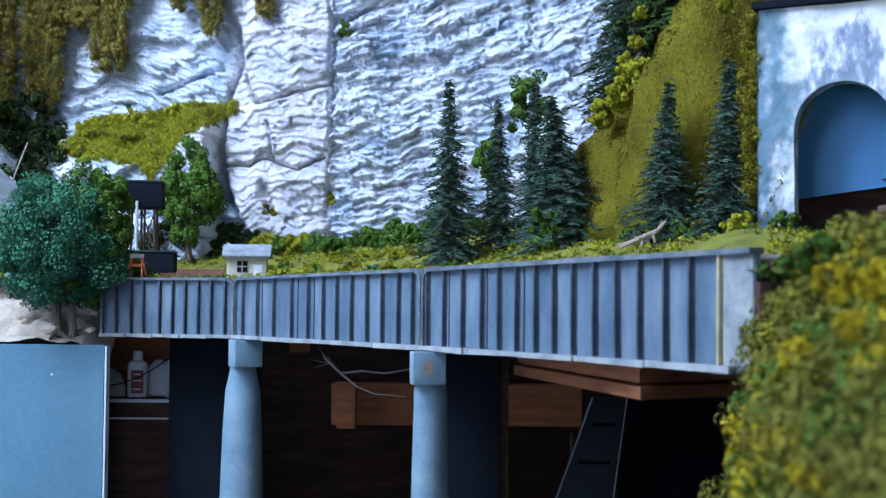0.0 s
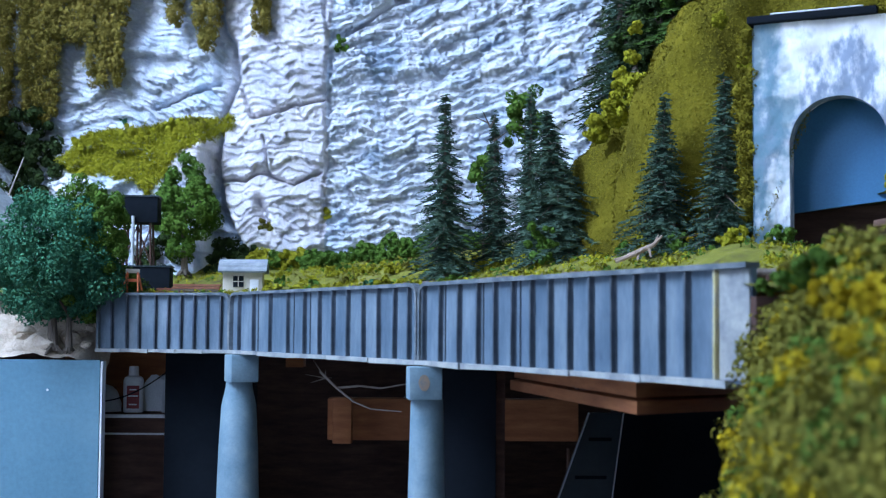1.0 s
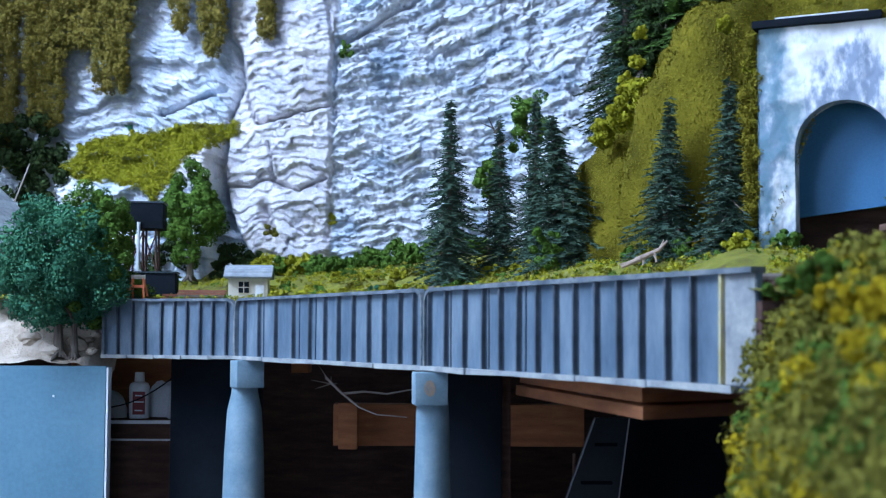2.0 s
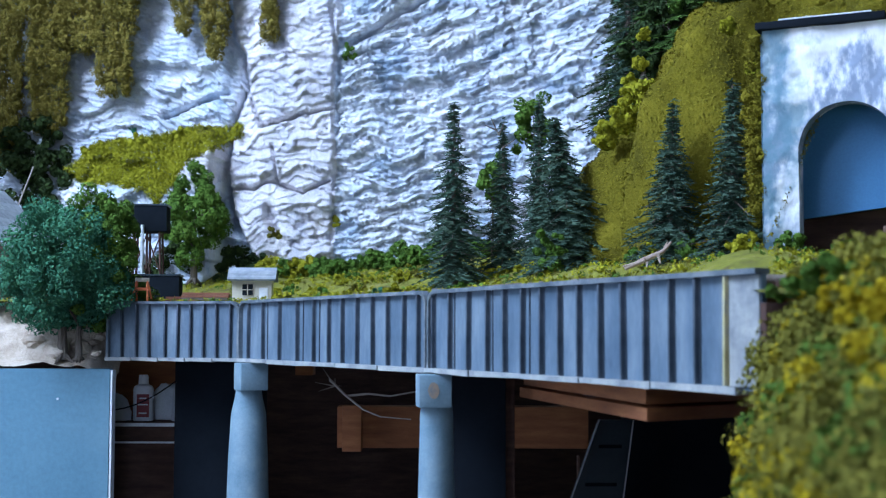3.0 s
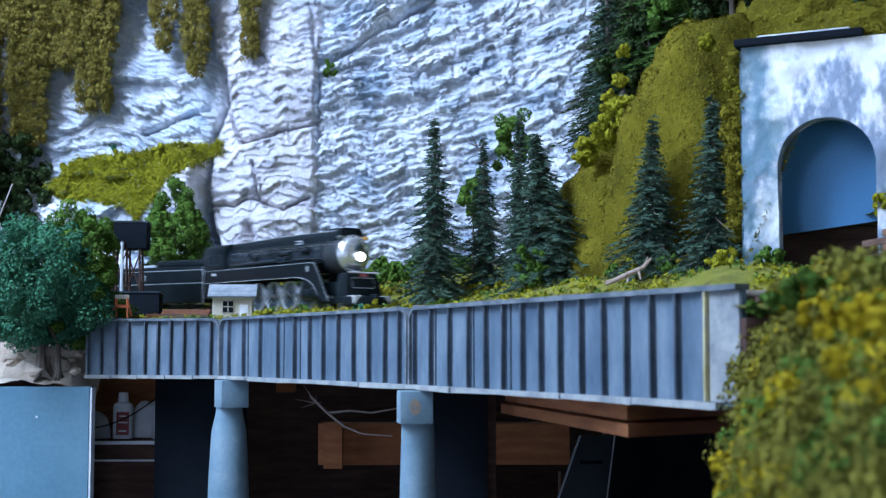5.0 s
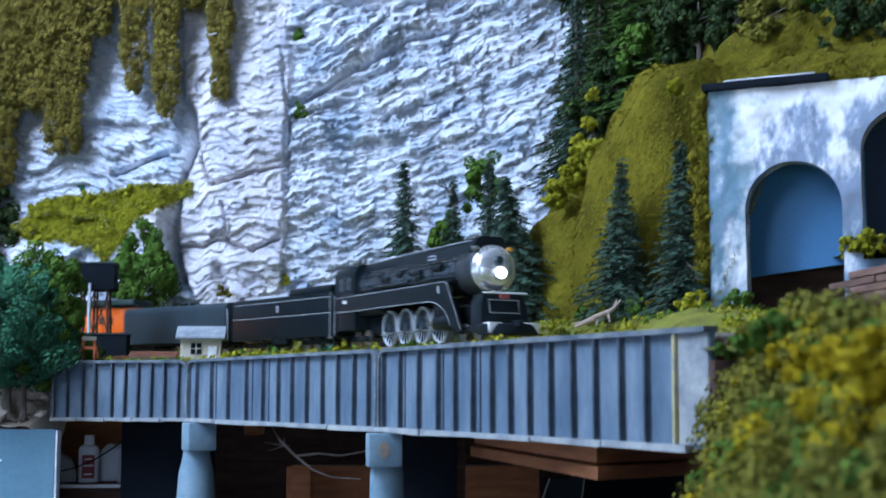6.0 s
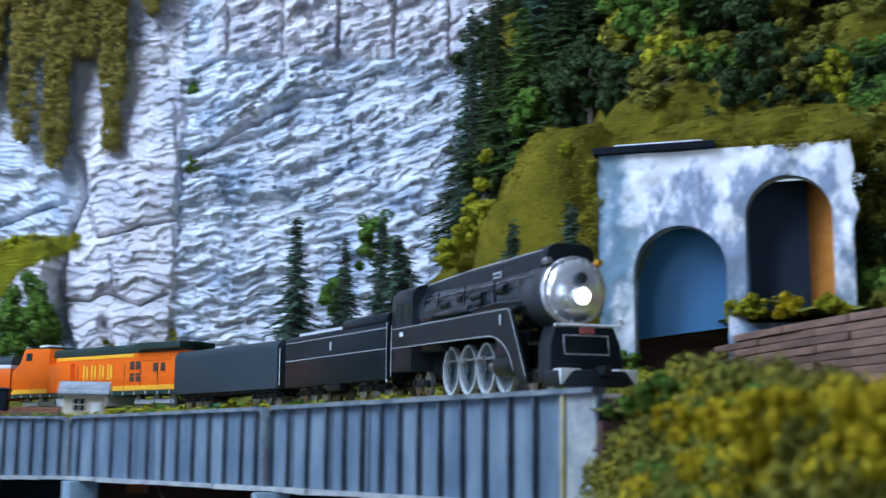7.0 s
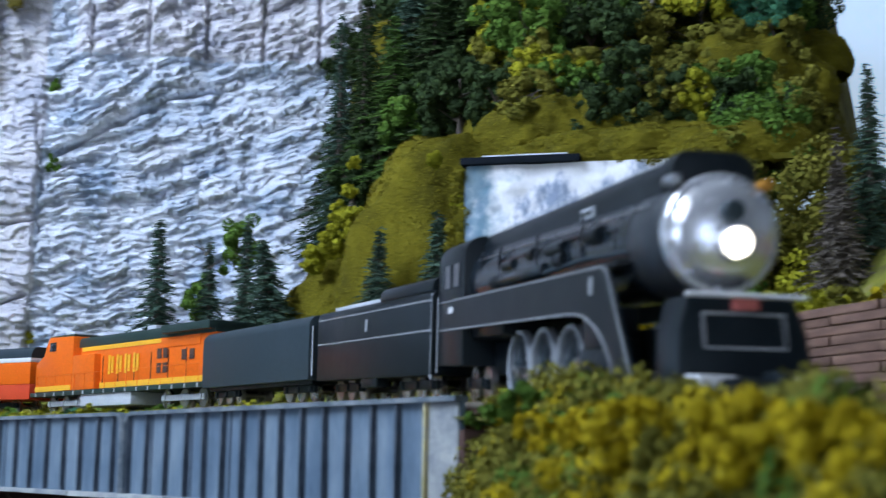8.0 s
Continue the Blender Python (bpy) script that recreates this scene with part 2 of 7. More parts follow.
BARK = material("grey_brown_bark", [(0.07, 0.055, 0.045), (0.13, 0.105, 0.085), (0.20, 0.17, 0.145)], rough=0.95, scale=150.0, fine=900.0, bump=0.8, depth=0.001, stretch=(1, 1, 0.3))
BLACK = material("satin_black_paint", [(0.0035, 0.007, 0.0095), (0.0065, 0.011, 0.014), (0.011, 0.0165, 0.020)], rough=0.34, scale=60.0, fine=700.0, bump=0.05, depth=0.0002, spec=0.24)
BOILER = material("gloss_black_boiler", [(0.008, 0.013, 0.018), (0.016, 0.024, 0.031)], rough=0.24, scale=50.0, fine=600.0, bump=0.04, depth=0.0002, spec=0.8)
GRAPHITE = material("graphite_smokebox", [(0.04, 0.047, 0.054), (0.065, 0.073, 0.08)], rough=0.4, metal=0.4, scale=90.0, bump=0.1)
SILVER = material("silver_smokebox_paint", [(0.86, 0.87, 0.90), (0.93, 0.93, 0.95)], rough=0.26, metal=0.75, scale=60.0, fine=800.0, bump=0.05, depth=0.0002)
STEEL = material("bright_steel", [(0.58, 0.59, 0.61), (0.70, 0.71, 0.72)], rough=0.28, metal=1.0, scale=80.0)
STRIPE = material("grey_white_lining", [(0.28, 0.30, 0.32), (0.38, 0.40, 0.41)], rough=0.6, scale=200.0, bump=0)
WHITE = material("white_striping", [(0.62, 0.64, 0.66), (0.72, 0.73, 0.74)], rough=0.5, scale=80.0, bump=0)
LAMPGLOW = material("lit_headlight", [(1.0, 0.98, 0.94)], rough=0.3, bump=0, glow=9.0)
AMBER = material("amber_lens", [(0.55, 0.25, 0.04)], rough=0.25, bump=0)
RED = material("red_plate", [(0.45, 0.10, 0.09), (0.50, 0.13, 0.11)], rough=0.5, bump=0)
CANTEEN = material("dull_grey_tank_paint", [(0.016, 0.030, 0.039), (0.022, 0.038, 0.048), (0.031, 0.047, 0.057)], rough=0.55, scale=40.0, fine=500.0, bump=0.05, depth=0.0003)
ORANGE = material("orange_body_paint", [(0.80, 0.125, 0.008), (0.87, 0.155, 0.010)], rough=0.42, scale=40.0, fine=600.0, bump=0.04, depth=0.0002)
GOLD = material("yellow_stripe_paint", [(0.85, 0.40, 0.03), (0.90, 0.46, 0.04)], rough=0.45, scale=40.0, bump=0)
DARKGREEN = material("dark_green_paint", [(0.014, 0.032, 0.028), (0.022, 0.045, 0.038)], rough=0.45, scale=40.0, bump=0.04)
CRIMSON = material("red_body_paint", [(0.62, 0.06, 0.025), (0.70, 0.08, 0.03)], rough=0.42, scale=40.0, bump=0.04)
GREYPAINT = material("light_grey_tank", [(0.42, 0.46, 0.50), (0.50, 0.53, 0.56)], rough=0.5, scale=60.0, bump=0.05)
GLASS = material("dark_cab_glass", [(0.02, 0.025, 0.03)], rough=0.08, bump=0, spec=0.8)
SHINGLE = material("grey_shingle", [(0.17, 0.20, 0.23), (0.24, 0.27, 0.30), (0.31, 0.34, 0.36)], rough=0.85, scale=150.0, fine=900.0, bump=0.3, depth=0.0006, per_object=0.18)
CREAM = material("cream_siding", [(0.50, 0.45, 0.36), (0.60, 0.55, 0.46)], rough=0.7, scale=120.0, bump=0.1)
SIGNRED = material("orange_red_barricade_paint", [(0.70, 0.17, 0.07), (0.78, 0.22, 0.09)], rough=0.6, scale=120.0, bump=0.1)
TIMBERRED = material("red_brown_planks", [(0.20, 0.07, 0.045), (0.28, 0.11, 0.07)], rough=0.85, scale=120.0, bump=0.3)
RUBBLE = material("pale_plaster_rubble", [(0.34, 0.26, 0.19), (0.52, 0.43, 0.34), (0.64, 0.55, 0.46)], rough=0.95, scale=60.0, fine=700.0, bump=0.8, depth=0.002)
BLUEBOARD = material("blue_painted_card", [(0.034, 0.155, 0.31), (0.044, 0.18, 0.35)], rough=0.55, scale=12.0, fine=900.0, bump=0.05, depth=0.0002)
NAVY = material("navy_painted_card", [(0.022, 0.045, 0.085), (0.028, 0.055, 0.10)], rough=0.7, scale=12.0, bump=0.05)
AMBERWOOD = material("orange_pine_liner", [(0.40, 0.13, 0.022), (0.58, 0.22, 0.035)], rough=0.7, scale=60.0, bump=0.2, stretch=(1, 1, 5))
BOTTLE = material("white_bottle_plastic", [(0.66, 0.68, 0.72), (0.72, 0.74, 0.77)], rough=0.4, scale=30.0, bump=0)
LABELRED = material("maroon_label", [(0.22, 0.03, 0.04), (0.28, 0.05, 0.05)], rough=0.5, bump=0)
PAPER = material("white_paper", [(0.68, 0.73, 0.78), (0.80, 0.83, 0.86)], rough=0.8, scale=30.0, bump=0.2)
TWIG = material("pale_dry_twig", [(0.30, 0.25, 0.22), (0.42, 0.37, 0.33)], rough=0.9, scale=150.0, bump=0.4)
# the sky board emits light itself, in place of lamps shining on it
SKYPAINT = material("glowing_sky_blue_backdrop", [(0.50, 0.70, 0.96), (0.58, 0.75, 0.97), (0.68, 0.82, 0.98)], rough=0.8, scale=2.0, fine=60.0, bump=0.02, glow=0.85)
ROOMWALL = material("room_wall_paint", [(0.52, 0.54, 0.56), (0.58, 0.60, 0.62)], rough=0.9, scale=4.0, fine=200.0, bump=0.1)
CARPET = material("grey_carpet", [(0.10, 0.10, 0.11), (0.15, 0.15, 0.16)], rough=0.98, scale=20.0, fine=500.0, bump=0.6)
DIFFUSER = material("lamp_diffuser", [(0.86, 0.93, 1.0)], rough=0.5, bump=0, glow=2.5)

# ---- room ----
FLOOR, CEIL = -1.25, 1.22
for nm, x, y, z, sx, sy, sz, m in (
    ("floor", 0, -0.2, FLOOR - 0.05, 5.2, 4.6, 0.1, CARPET),
    ("ceiling", 0, -0.2, CEIL + 0.05, 5.2, 4.6, 0.1, ROOMWALL),
    ("wall_north", 0, 2.05, 0, 5.2, 0.1, 2.47, ROOMWALL),
    ("wall_east", 2.55, -0.2, 0, 0.1, 4.4, 2.47, ROOMWALL),
):
    thing(nm, "plain painted room surface round the layout" if "wall" in nm else "plain " + nm + " of the layout room", nm.split("_")[0], kind="structure", data=Shape().box(x, y, z, sx, sy, sz).mesh(nm), material=m)
south = Shape()
for x, z, sx, sz in ((-1.45, -0.015, 2.3, 2.47), (1.55, -0.015, 2.1, 2.47), (0.1, -0.85, 0.8, 0.80), (0.1, 0.885, 0.8, 0.67)):
    south.box(x, -2.45, z, sx, 0.1, sz)
thing("wall_south", "plain painted room wall with a window", "wall", kind="structure", data=south.mesh("wall_south"), material=ROOMWALL)
west = Shape()
for y, z, sy_w, sz in ((1.125, -0.015, 1.65, 2.47), (-1.925, -0.015, 1.25, 2.47), (-0.5, -0.85, 1.6, 0.80), (-0.5, 0.885, 1.6, 0.67)):
    west.box(-2.55, y, z, 0.1, sy_w, sz)
thing("wall_west", "plain painted room wall with a wide window", "wall", kind="structure", data=west.mesh("wall_west"), material=ROOMWALL)
west_window = thing("window_2", "wide white-framed window beside the layout", "window", kind="structure")
for nm, y, z, sy_w, sz in (("window_frame", -0.5, -0.43, 1.6, 0.04), ("window_frame", -0.5, 0.53, 1.6, 0.04), ("window_frame", -1.28, 0.05, 0.04, 0.92), ("window_frame", 0.28, 0.05, 0.04, 0.92), ("mullion", -0.5, 0.05, 0.04, 0.92)):
    put(nm, Shape().box(-2.55, y, z, 0.06, sy_w, sz).mesh(nm, 0.004), WHITE, west_window)
window = thing("window_1", "white-framed window behind the camera", "window", kind="structure")
for nm, x, z, sx, sz in (("window_frame", 0.1, -0.43, 0.8, 0.04), ("window_frame", 0.1, 0.53, 0.8, 0.04), ("window_frame", -0.28, 0.05, 0.04, 0.92), ("window_frame", 0.48, 0.05, 0.04, 0.92)):
    put(nm, Shape().box(x, -2.45, z, sx, 0.06, sz).mesh(nm, 0.004), WHITE, window)
put("window_sill", Shape().box(0.1, -2.37, -0.46, 0.9, 0.12, 0.03).mesh("window_sill", 0.004), WHITE, window)
for lamp, lx, ly in ((KEY, -0.62, 0.55), (FILL, -0.85, -0.45)):
    fixture = thing("ceiling_light", "white fluorescent ceiling fixture with a long diffuser", "lamp", group="ceiling lights", at=pose(lx, ly, CEIL))
    put("housing", Shape().box(0, 0, -0.012, 0.34, 1.26, 0.024).mesh("housing", 0.004), WHITE, fixture)
    put("diffuser", Shape().box(0, 0, -0.034, 0.28, 1.2, 0.02).mesh("diffuser", 0.006), DIFFUSER, fixture)
backdrop = thing("backdrop", "pale blue painted sky board behind the layout, with an added glow", "backdrop", kind="structure", data=Shape().box(0.3, 1.80, 0.25, 3.6, 0.012, 1.1).mesh("backdrop"), material=SKYPAINT)

# ---- track line ----
BENDS = ((-0.15, -16), (0, -6.6), (0.1, 0.5), (0.2, 4.7), (0.35, 10.9), (0.5, 18.3), (0.58, 22.8), (0.7, 29.2), (0.86, 37.2), (1.0, 44.7), (1.2, 71.8), (1.35, 92), (1.65, 98), (2.2, 92), (4.2, 90))
GRADE = ((-0.15, 0.0043), (0.052, 0.0093), (0.105, 0.0133), (0.178, 0.0179), (0.25, 0.0221), (0.294, 0.0226), (0.35, 0.0245), (0.42, 0.0278), (0.55, 0.0290), (0.86, 0.0293), (1.0, 0.0304), (1.2, 0.0313), (4.2, 0.0315))
TS = np.arange(-0.15, 4.2, 0.0025)
TPHI = np.radians(np.interp(TS, *zip(*BENDS)))
TX, TY = -np.cumsum(np.sin(TPHI)) * 0.0025, np.cumsum(np.cos(TPHI)) * 0.0025
T0 = int(np.argmin(abs(TS - 0.2)))
TX, TY = TX - TX[T0] + 0.1192, TY - TY[T0] + 0.4355
TZ = np.interp(TS, *zip(*GRADE))
TZ = np.convolve(np.pad(TZ, 30, mode="edge"), np.ones(61) / 61, mode="valid")


def on_track(s):
    return Vector((float(np.interp(s, TS, TX)), float(np.interp(s, TS, TY)), float(np.interp(s, TS, TZ))))


def off_track(x, y):
    """Distance to the track, which side (+ is the camera's side), and the rail's height there."""
    x, y = np.asarray(x, float).ravel(), np.asarray(y, float).ravel()
    dist, side, height = np.empty(len(x)), np.empty(len(x)), np.empty(len(x))
    px, py, pz, ph = TX[::4], TY[::4], TZ[::4], TPHI[::4]
    for a in range(0, len(x), 4000):
        q = slice(a, a + 4000)
        d = np.hypot(x[q, None] - px, y[q, None] - py)
        k = d.argmin(1)
        dist[q], height[q] = d[np.arange(len(k)), k], pz[k]
        side[q] = -((x[q] - px[k]) * np.cos(ph[k]) + (y[q] - py[k]) * np.sin(ph[k]))
    return dist, side, height


# ---- bridge line ----
B_END, B_J2, B_J1, B_LEFT = Vector((0.0972, 0.4495)), Vector((-0.0126, 0.682)), Vector((-0.149, 0.922)), Vector((-0.2505, 0.950))
DECK_TOP, GIRDER_H = 0.0208, 0.040
FRONT = [(-2.0, 0.96), (-0.30, 0.957), (-0.2505, 0.953), (-0.153, 0.924), (-0.0156, 0.684), (0.0972, 0.4515), (0.0975, 0.40), (0.091, 0.30), (0.087, 0.2), (0.086, 0.1), (0.086, -0.1)]
WALL_LINE = [(0.236, 0.712), (0.245, 0.62), (0.258, 0.54), (0.271, 0.46), (0.29, 0.34), (0.32, 0.1)]


def behind_front(x, y):
    """Positive on the layout's side of its front edge."""
    fx, fy = np.array([p[0] for p in FRONT]), np.array([p[1] for p in FRONT])
    xx, yy = np.asarray(x, float), np.asarray(y, float)
    edge_y = np.interp(xx, fx[:6], fy[:6])
    edge_x = np.interp(yy, fy[::-1][:6], fx[::-1][:6])
    return np.where(yy > 0.4515, yy - edge_y, xx - edge_x)


def ground_z(x, y):
    shape = np.shape(x)
    d, side, h = off_track(x, y)
    xx, yy = np.ravel(x), np.ravel(y)
    bed = h - 0.0052
    rough = 0.004 * fbm(xx * 28, yy * 28, 4, 3) + 0.0015 * fbm(xx * 160, yy * 160, 3, 4)
    near = np.minimum(bed, 0.0195 + np.clip(d - 0.02, 0, 1) * 0.02)
    far = bed + (0.003 + 0.017 * smooth(0.52, 0.74, yy)) * smooth(0.024, 0.09, d) + 0.026 * smooth(0.07, 0.22, d) * smooth(0.8, 1.0, yy)
    z = np.where(side > 0, near, far)
    z = z + rough * smooth(0.018, 0.04, d)
    return z.reshape(shape)


def upper_z(x, y):
    """The bank behind the timber wall, up to the higher tunnel mouth."""
    return 0.0615 + 0.012 * smooth(0.5, 0.68, y) + 0.10 * smooth(0.31, 0.46, x) * smooth(0.1, 0.6, y) + 0.004 * fbm(x * 30, y * 30, 4, 8)


gx, gy = np.meshgrid(np.arange(-1.3, 0.30, 0.006), np.arange(0.02, 1.46, 0.006), indexing="ij")
gz = ground_z(gx, gy)
faces = sheet(*gx.shape)
keep = behind_front(gx, gy).ravel() > 0.0
keep &= gx.ravel() < np.interp(gy.ravel(), [p[1] for p in WALL_LINE[::-1]], [p[0] for p in WALL_LINE[::-1]]) + 0.02
faces = faces[keep[faces].all(1)]
ground = thing("ground", "rough scenic ground with brown earth and green turf", "ground", kind="structure", data=raw("ground", np.stack([gx.ravel(), gy.ravel(), gz.ravel()], 1), faces, True), material=GROUND)
ux, uy = np.meshgrid(np.arange(0.19, 1.1, 0.008), np.arange(0.02, 0.80, 0.008), indexing="ij")
uz = upper_z(ux, uy)
faces = sheet(*ux.shape)
keep = ux.ravel() > np.interp(uy.ravel(), [p[1] for p in WALL_LINE[::-1]], [p[0] for p in WALL_LINE[::-1]]) - 0.001
faces = faces[keep[faces].all(1)]
thing("ground_bank", "raised turf bank behind the timber wall", "ground", kind="structure", data=raw("ground_bank", np.stack([ux.ravel(), uy.ravel(), uz.ravel()], 1), faces, True), material=GROUND)


def hill_z(x, y):
    """The wooded slope above the tunnel mouths."""
    rise = 0.165 + 0.50 * np.clip(y - 0.735 + 0.35 * (x - 0.2), 0, 1) + 0.02 * fbm(x * 9, y * 9, 4, 21)
    left = smooth(-0.03, 0.05, x - np.interp(y, (0.74, 0.95, 1.05, 1.3), (0.170, 0.178, 0.176, 0.160)) - 0.02 * fbm(y * 8, y * 0, 2, 5))
    right = 1 - smooth(0.50, 0.60, x / np.maximum(y, 0.3) - 0.03)
    return 0.03 + (rise - 0.03) * left * np.clip(right, 0, 1)


hx, hy = np.meshgrid(np.arange(0.07, 1.1, 0.008), np.arange(0.70, 1.62, 0.008), indexing="ij")
hz = hill_z(hx, hy)
back = (hy - 0.735 + 0.476 * (hx - 0.17)) > 0.058
faces = sheet(*hx.shape)
faces = faces[back.ravel()[faces].all(1)]
thing("ground_hill", "steep olive turf hillside above the tunnel mouths", "hillside", kind="structure", data=raw("ground_hill", np.stack([hx.ravel(), hy.ravel(), hz.ravel()], 1), faces, True), material=MOSS)

# ---- cliff ----
CLIFF_Y = 1.40


def cells(u, v, su, sv, seed, ragged=0.5):
    """Broken slabs about su wide and sv high: each one's random number, and where in its height a point lies."""
    vv = v / sv + ragged * fbm(u / su * 0.9, v / sv * 0.25, 3, seed) * 1.6
    k = np.floor(vv)
    uu = u / su * (0.6 + 0.8 * vnoise(k * 1.31, k * 0 + 0.5, seed + 1)) + 7 * vnoise(k * 2.17, k * 0 + 0.5, seed + 2) + ragged * fbm(u / su * 2.2, v / sv * 1.1, 3, seed + 3)
    j = np.floor(uu)
    return vnoise(j * 5.3 + 0.5, k * 3.7 + 0.5, seed + 4), vv - k, uu - j


def crack(u, v, points, width, seed):
    """An open joint along a few corner points, 1 in its middle."""
    uu, vv = u + 0.0035 * fbm(u * 55, v * 55, 3, seed), v + 0.0035 * fbm(u * 55 + 9, v * 55, 3, seed + 1)
    near = np.full(np.shape(u), 9.0)
    for (a, b), (c, d) in zip(points, points[1:]):
        q = np.clip(((uu - a) * (c - a) + (vv - b) * (d - b)) / ((c - a) ** 2 + (d - b) ** 2), 0, 1)
        near = np.minimum(near, np.hypot(uu - a - q * (c - a), vv - b - q * (d - b)))
    return np.exp(-((near / (width * (0.55 + 0.9 * vnoise(u * 40, v * 40, seed + 2)))) ** 2))


CLEFT = ((-0.250, 0.60), (-0.244, 0.42), (-0.241, 0.335), (-0.237, 0.311), (-0.225, 0.293), (-0.222, 0.257), (-0.236, 0.227), (-0.240, 0.192), (-0.242, 0.150), (-0.236, 0.125), (-0.215, 0.08))


def cliff_out(u, v):
    """How far the rock stands out towards the camera at u along the wall and height v."""
    wob = 0.006 * fbm(v * 18, v * 0 + 3, 3, 22)
    edge = -0.128 + wob
    fine = smooth(-0.004, 0.004, u - edge)
    cleft = np.interp(v, [p[1] for p in CLEFT[::-1]], [p[0] for p in CLEFT[::-1]])
    col = smooth(-0.003, 0.003, u - cleft + 0.5 * wob) * (1 - fine)
    out = 0.016 * fbm(u * 4.2, v * 4.2, 3, 40) + 0.006 * fbm(u * 15, v * 20, 3, 41)
    # thin beds of the main face, climbing eastwards near the top
    dip = v - (0.06 + 0.26 * smooth(0.16, 0.34, v)) * u - 0.012 * fbm(u * 6, v * 6, 3, 30)
    big, fb, _ = cells(u, dip, 0.060, 0.025, 51, 0.7)
    mid, fm, gm = cells(u, dip, 0.027, 0.0105, 55, 0.75)
    small, fs, _ = cells(u, dip, 0.0125, 0.0052, 59, 0.85)
    bed = 0.010 * (big - 0.5) + 0.006 * (1 - fb) ** 1.5 + 0.0110 * (mid - 0.5) + 0.0072 * (1 - fm) * (0.25 + mid) + 0.0070 * (small - 0.5) + 0.0044 * (1 - fs) * (0.3 + small)
    bed = bed + 0.0028 * fbm(u * 45, v * 70, 4, 43) + 0.0018 * fbm(u * 170, v * 230, 2, 44)
    # smooth heavy blocks of the standing column
    lay, fl, _ = cells(u, v - 0.12 * u, 0.036, 0.0190, 67, 0.9)
    thin, ft, _ = cells(u, v - 0.10 * u, 0.018, 0.0075, 69, 0.95)
    block = 0.0085 * (lay - 0.5) + 0.0034 * (1 - fl) * (0.2 + lay) + 0.0060 * (thin - 0.5) + 0.0026 * (1 - ft) + 0.0055 * fbm(u * 24, v * 28, 4, 45) + 0.0016 * fbm(u * 90, v * 130, 3, 46)
    # tilted broken slabs of the west part
    tilt = v + 0.30 * (u + 0.3) - 0.02 * fbm(u * 9, v * 9, 3, 47)
    slab, fw, _ = cells(u, tilt, 0.032, 0.0170, 73, 0.85)
    chip, fc, _ = cells(u, tilt, 0.014, 0.0070, 75, 0.9)
    west = 0.012 * (slab - 0.5) + 0.0085 * (1 - fw) * (0.3 + slab) + 0.0055 * (chip - 0.5) + 0.0048 * (1 - fc) + 0.0018 * fbm(u * 60, v * 80, 3, 48)
    out = out + bed * fine + block * col + west * (1 - fine - col)
    out = out + col * (0.012 + 0.010 * np.exp(-(((u + 0.185) / 0.040) ** 2)))
    # open joints: the cleft, the column's blocks, and the long joint across the upper face
    out = out - 0.026 * crack(u, v, CLEFT, 0.0027, 200) * (0.45 + 0.55 * vnoise(v * 24, v * 0 + 4.5, 28))
    for points, width, depth, seed in (
        (((-0.205, 0.216), (-0.169, 0.226), (-0.132, 0.236)), 0.0019, 0.019, 210),
        (((-0.240, 0.153), (-0.215, 0.149), (-0.192, 0.156), (-0.163, 0.145), (-0.136, 0.158)), 0.0018, 0.018, 220),
        (((-0.194, 0.196), (-0.189, 0.160)), 0.0018, 0.015, 230),
        (((-0.197, 0.128), (-0.189, 0.100)), 0.0036, 0.022, 240),
        (((-0.222, 0.252), (-0.206, 0.216)), 0.0015, 0.012, 250),
        (((-0.131, 0.34), (-0.127, 0.28), (-0.128, 0.17), (-0.135, 0.09)), 0.0017, 0.008, 260),
        (((-0.31, 0.226), (-0.285, 0.235), (-0.262, 0.249), (-0.243, 0.253)), 0.0024, 0.020, 270),
        (((-0.115, 0.302), (-0.085, 0.322), (-0.05, 0.345), (0.0, 0.372), (0.05, 0.384)), 0.0026, 0.016, 280),
    ):
        out = out - depth * crack(u, v, points, width, seed)
    climb = v - np.interp(u, (-0.115, -0.05, 0.05), (0.302, 0.345, 0.384))
    out = out + 0.010 * smooth(0.002, 0.012, climb) * (1 - smooth(0.012, 0.08, climb)) * smooth(-0.12, -0.1, u) * (1 - smooth(0.0, 0.05, u))
    # squared blocks near the top
    top = smooth(0.412, 0.418, v + 0.1 * wob) * smooth(-0.10, -0.09, u)
    out = out + top * (0.012 + 0.010 * (vnoise(np.floor(u * 17 + 0.4), np.floor(v * 7), 26) - 0.5) - 0.012 * smooth(0.88, 1, np.abs(u * 17 + 0.4 - np.floor(u * 17 + 0.4) - 0.5) * 2))
    # ledge on the west part, and the rounded boulder at its end
    ledge = (1 - smooth(-0.255, -0.245, u)) * smooth(-0.44, -0.39, u)
    out = out + 0.060 * ledge * (1 - smooth(0.130, 0.205 + 0.012 * smooth(-0.4, -0.25, u), v))
    out = out + 0.034 * np.exp(-(((u + 0.268) / 0.024) ** 2 + ((v - 0.180) / 0.032) ** 2) ** 2)
    return out


cu, cv = np.meshgrid(np.arange(-0.70, 0.25, 0.0012), np.arange(0.03, 0.60, 0.0011), indexing="ij")
co = cliff_out(cu, cv)
cy = CLIFF_Y - co - 0.10 * smooth(0.05, 0.24, cu) * smooth(0.3, 0.0, cv) - 0.08 * cv * smooth(0.0, 0.2, cu)
rock = raw("rock_cliff", np.stack([cu.ravel(), cy.ravel(), cv.ravel()], 1), sheet(*cu.shape), True)
rock.materials.append(ROCK)
rock.materials.append(ROCK_WARM)
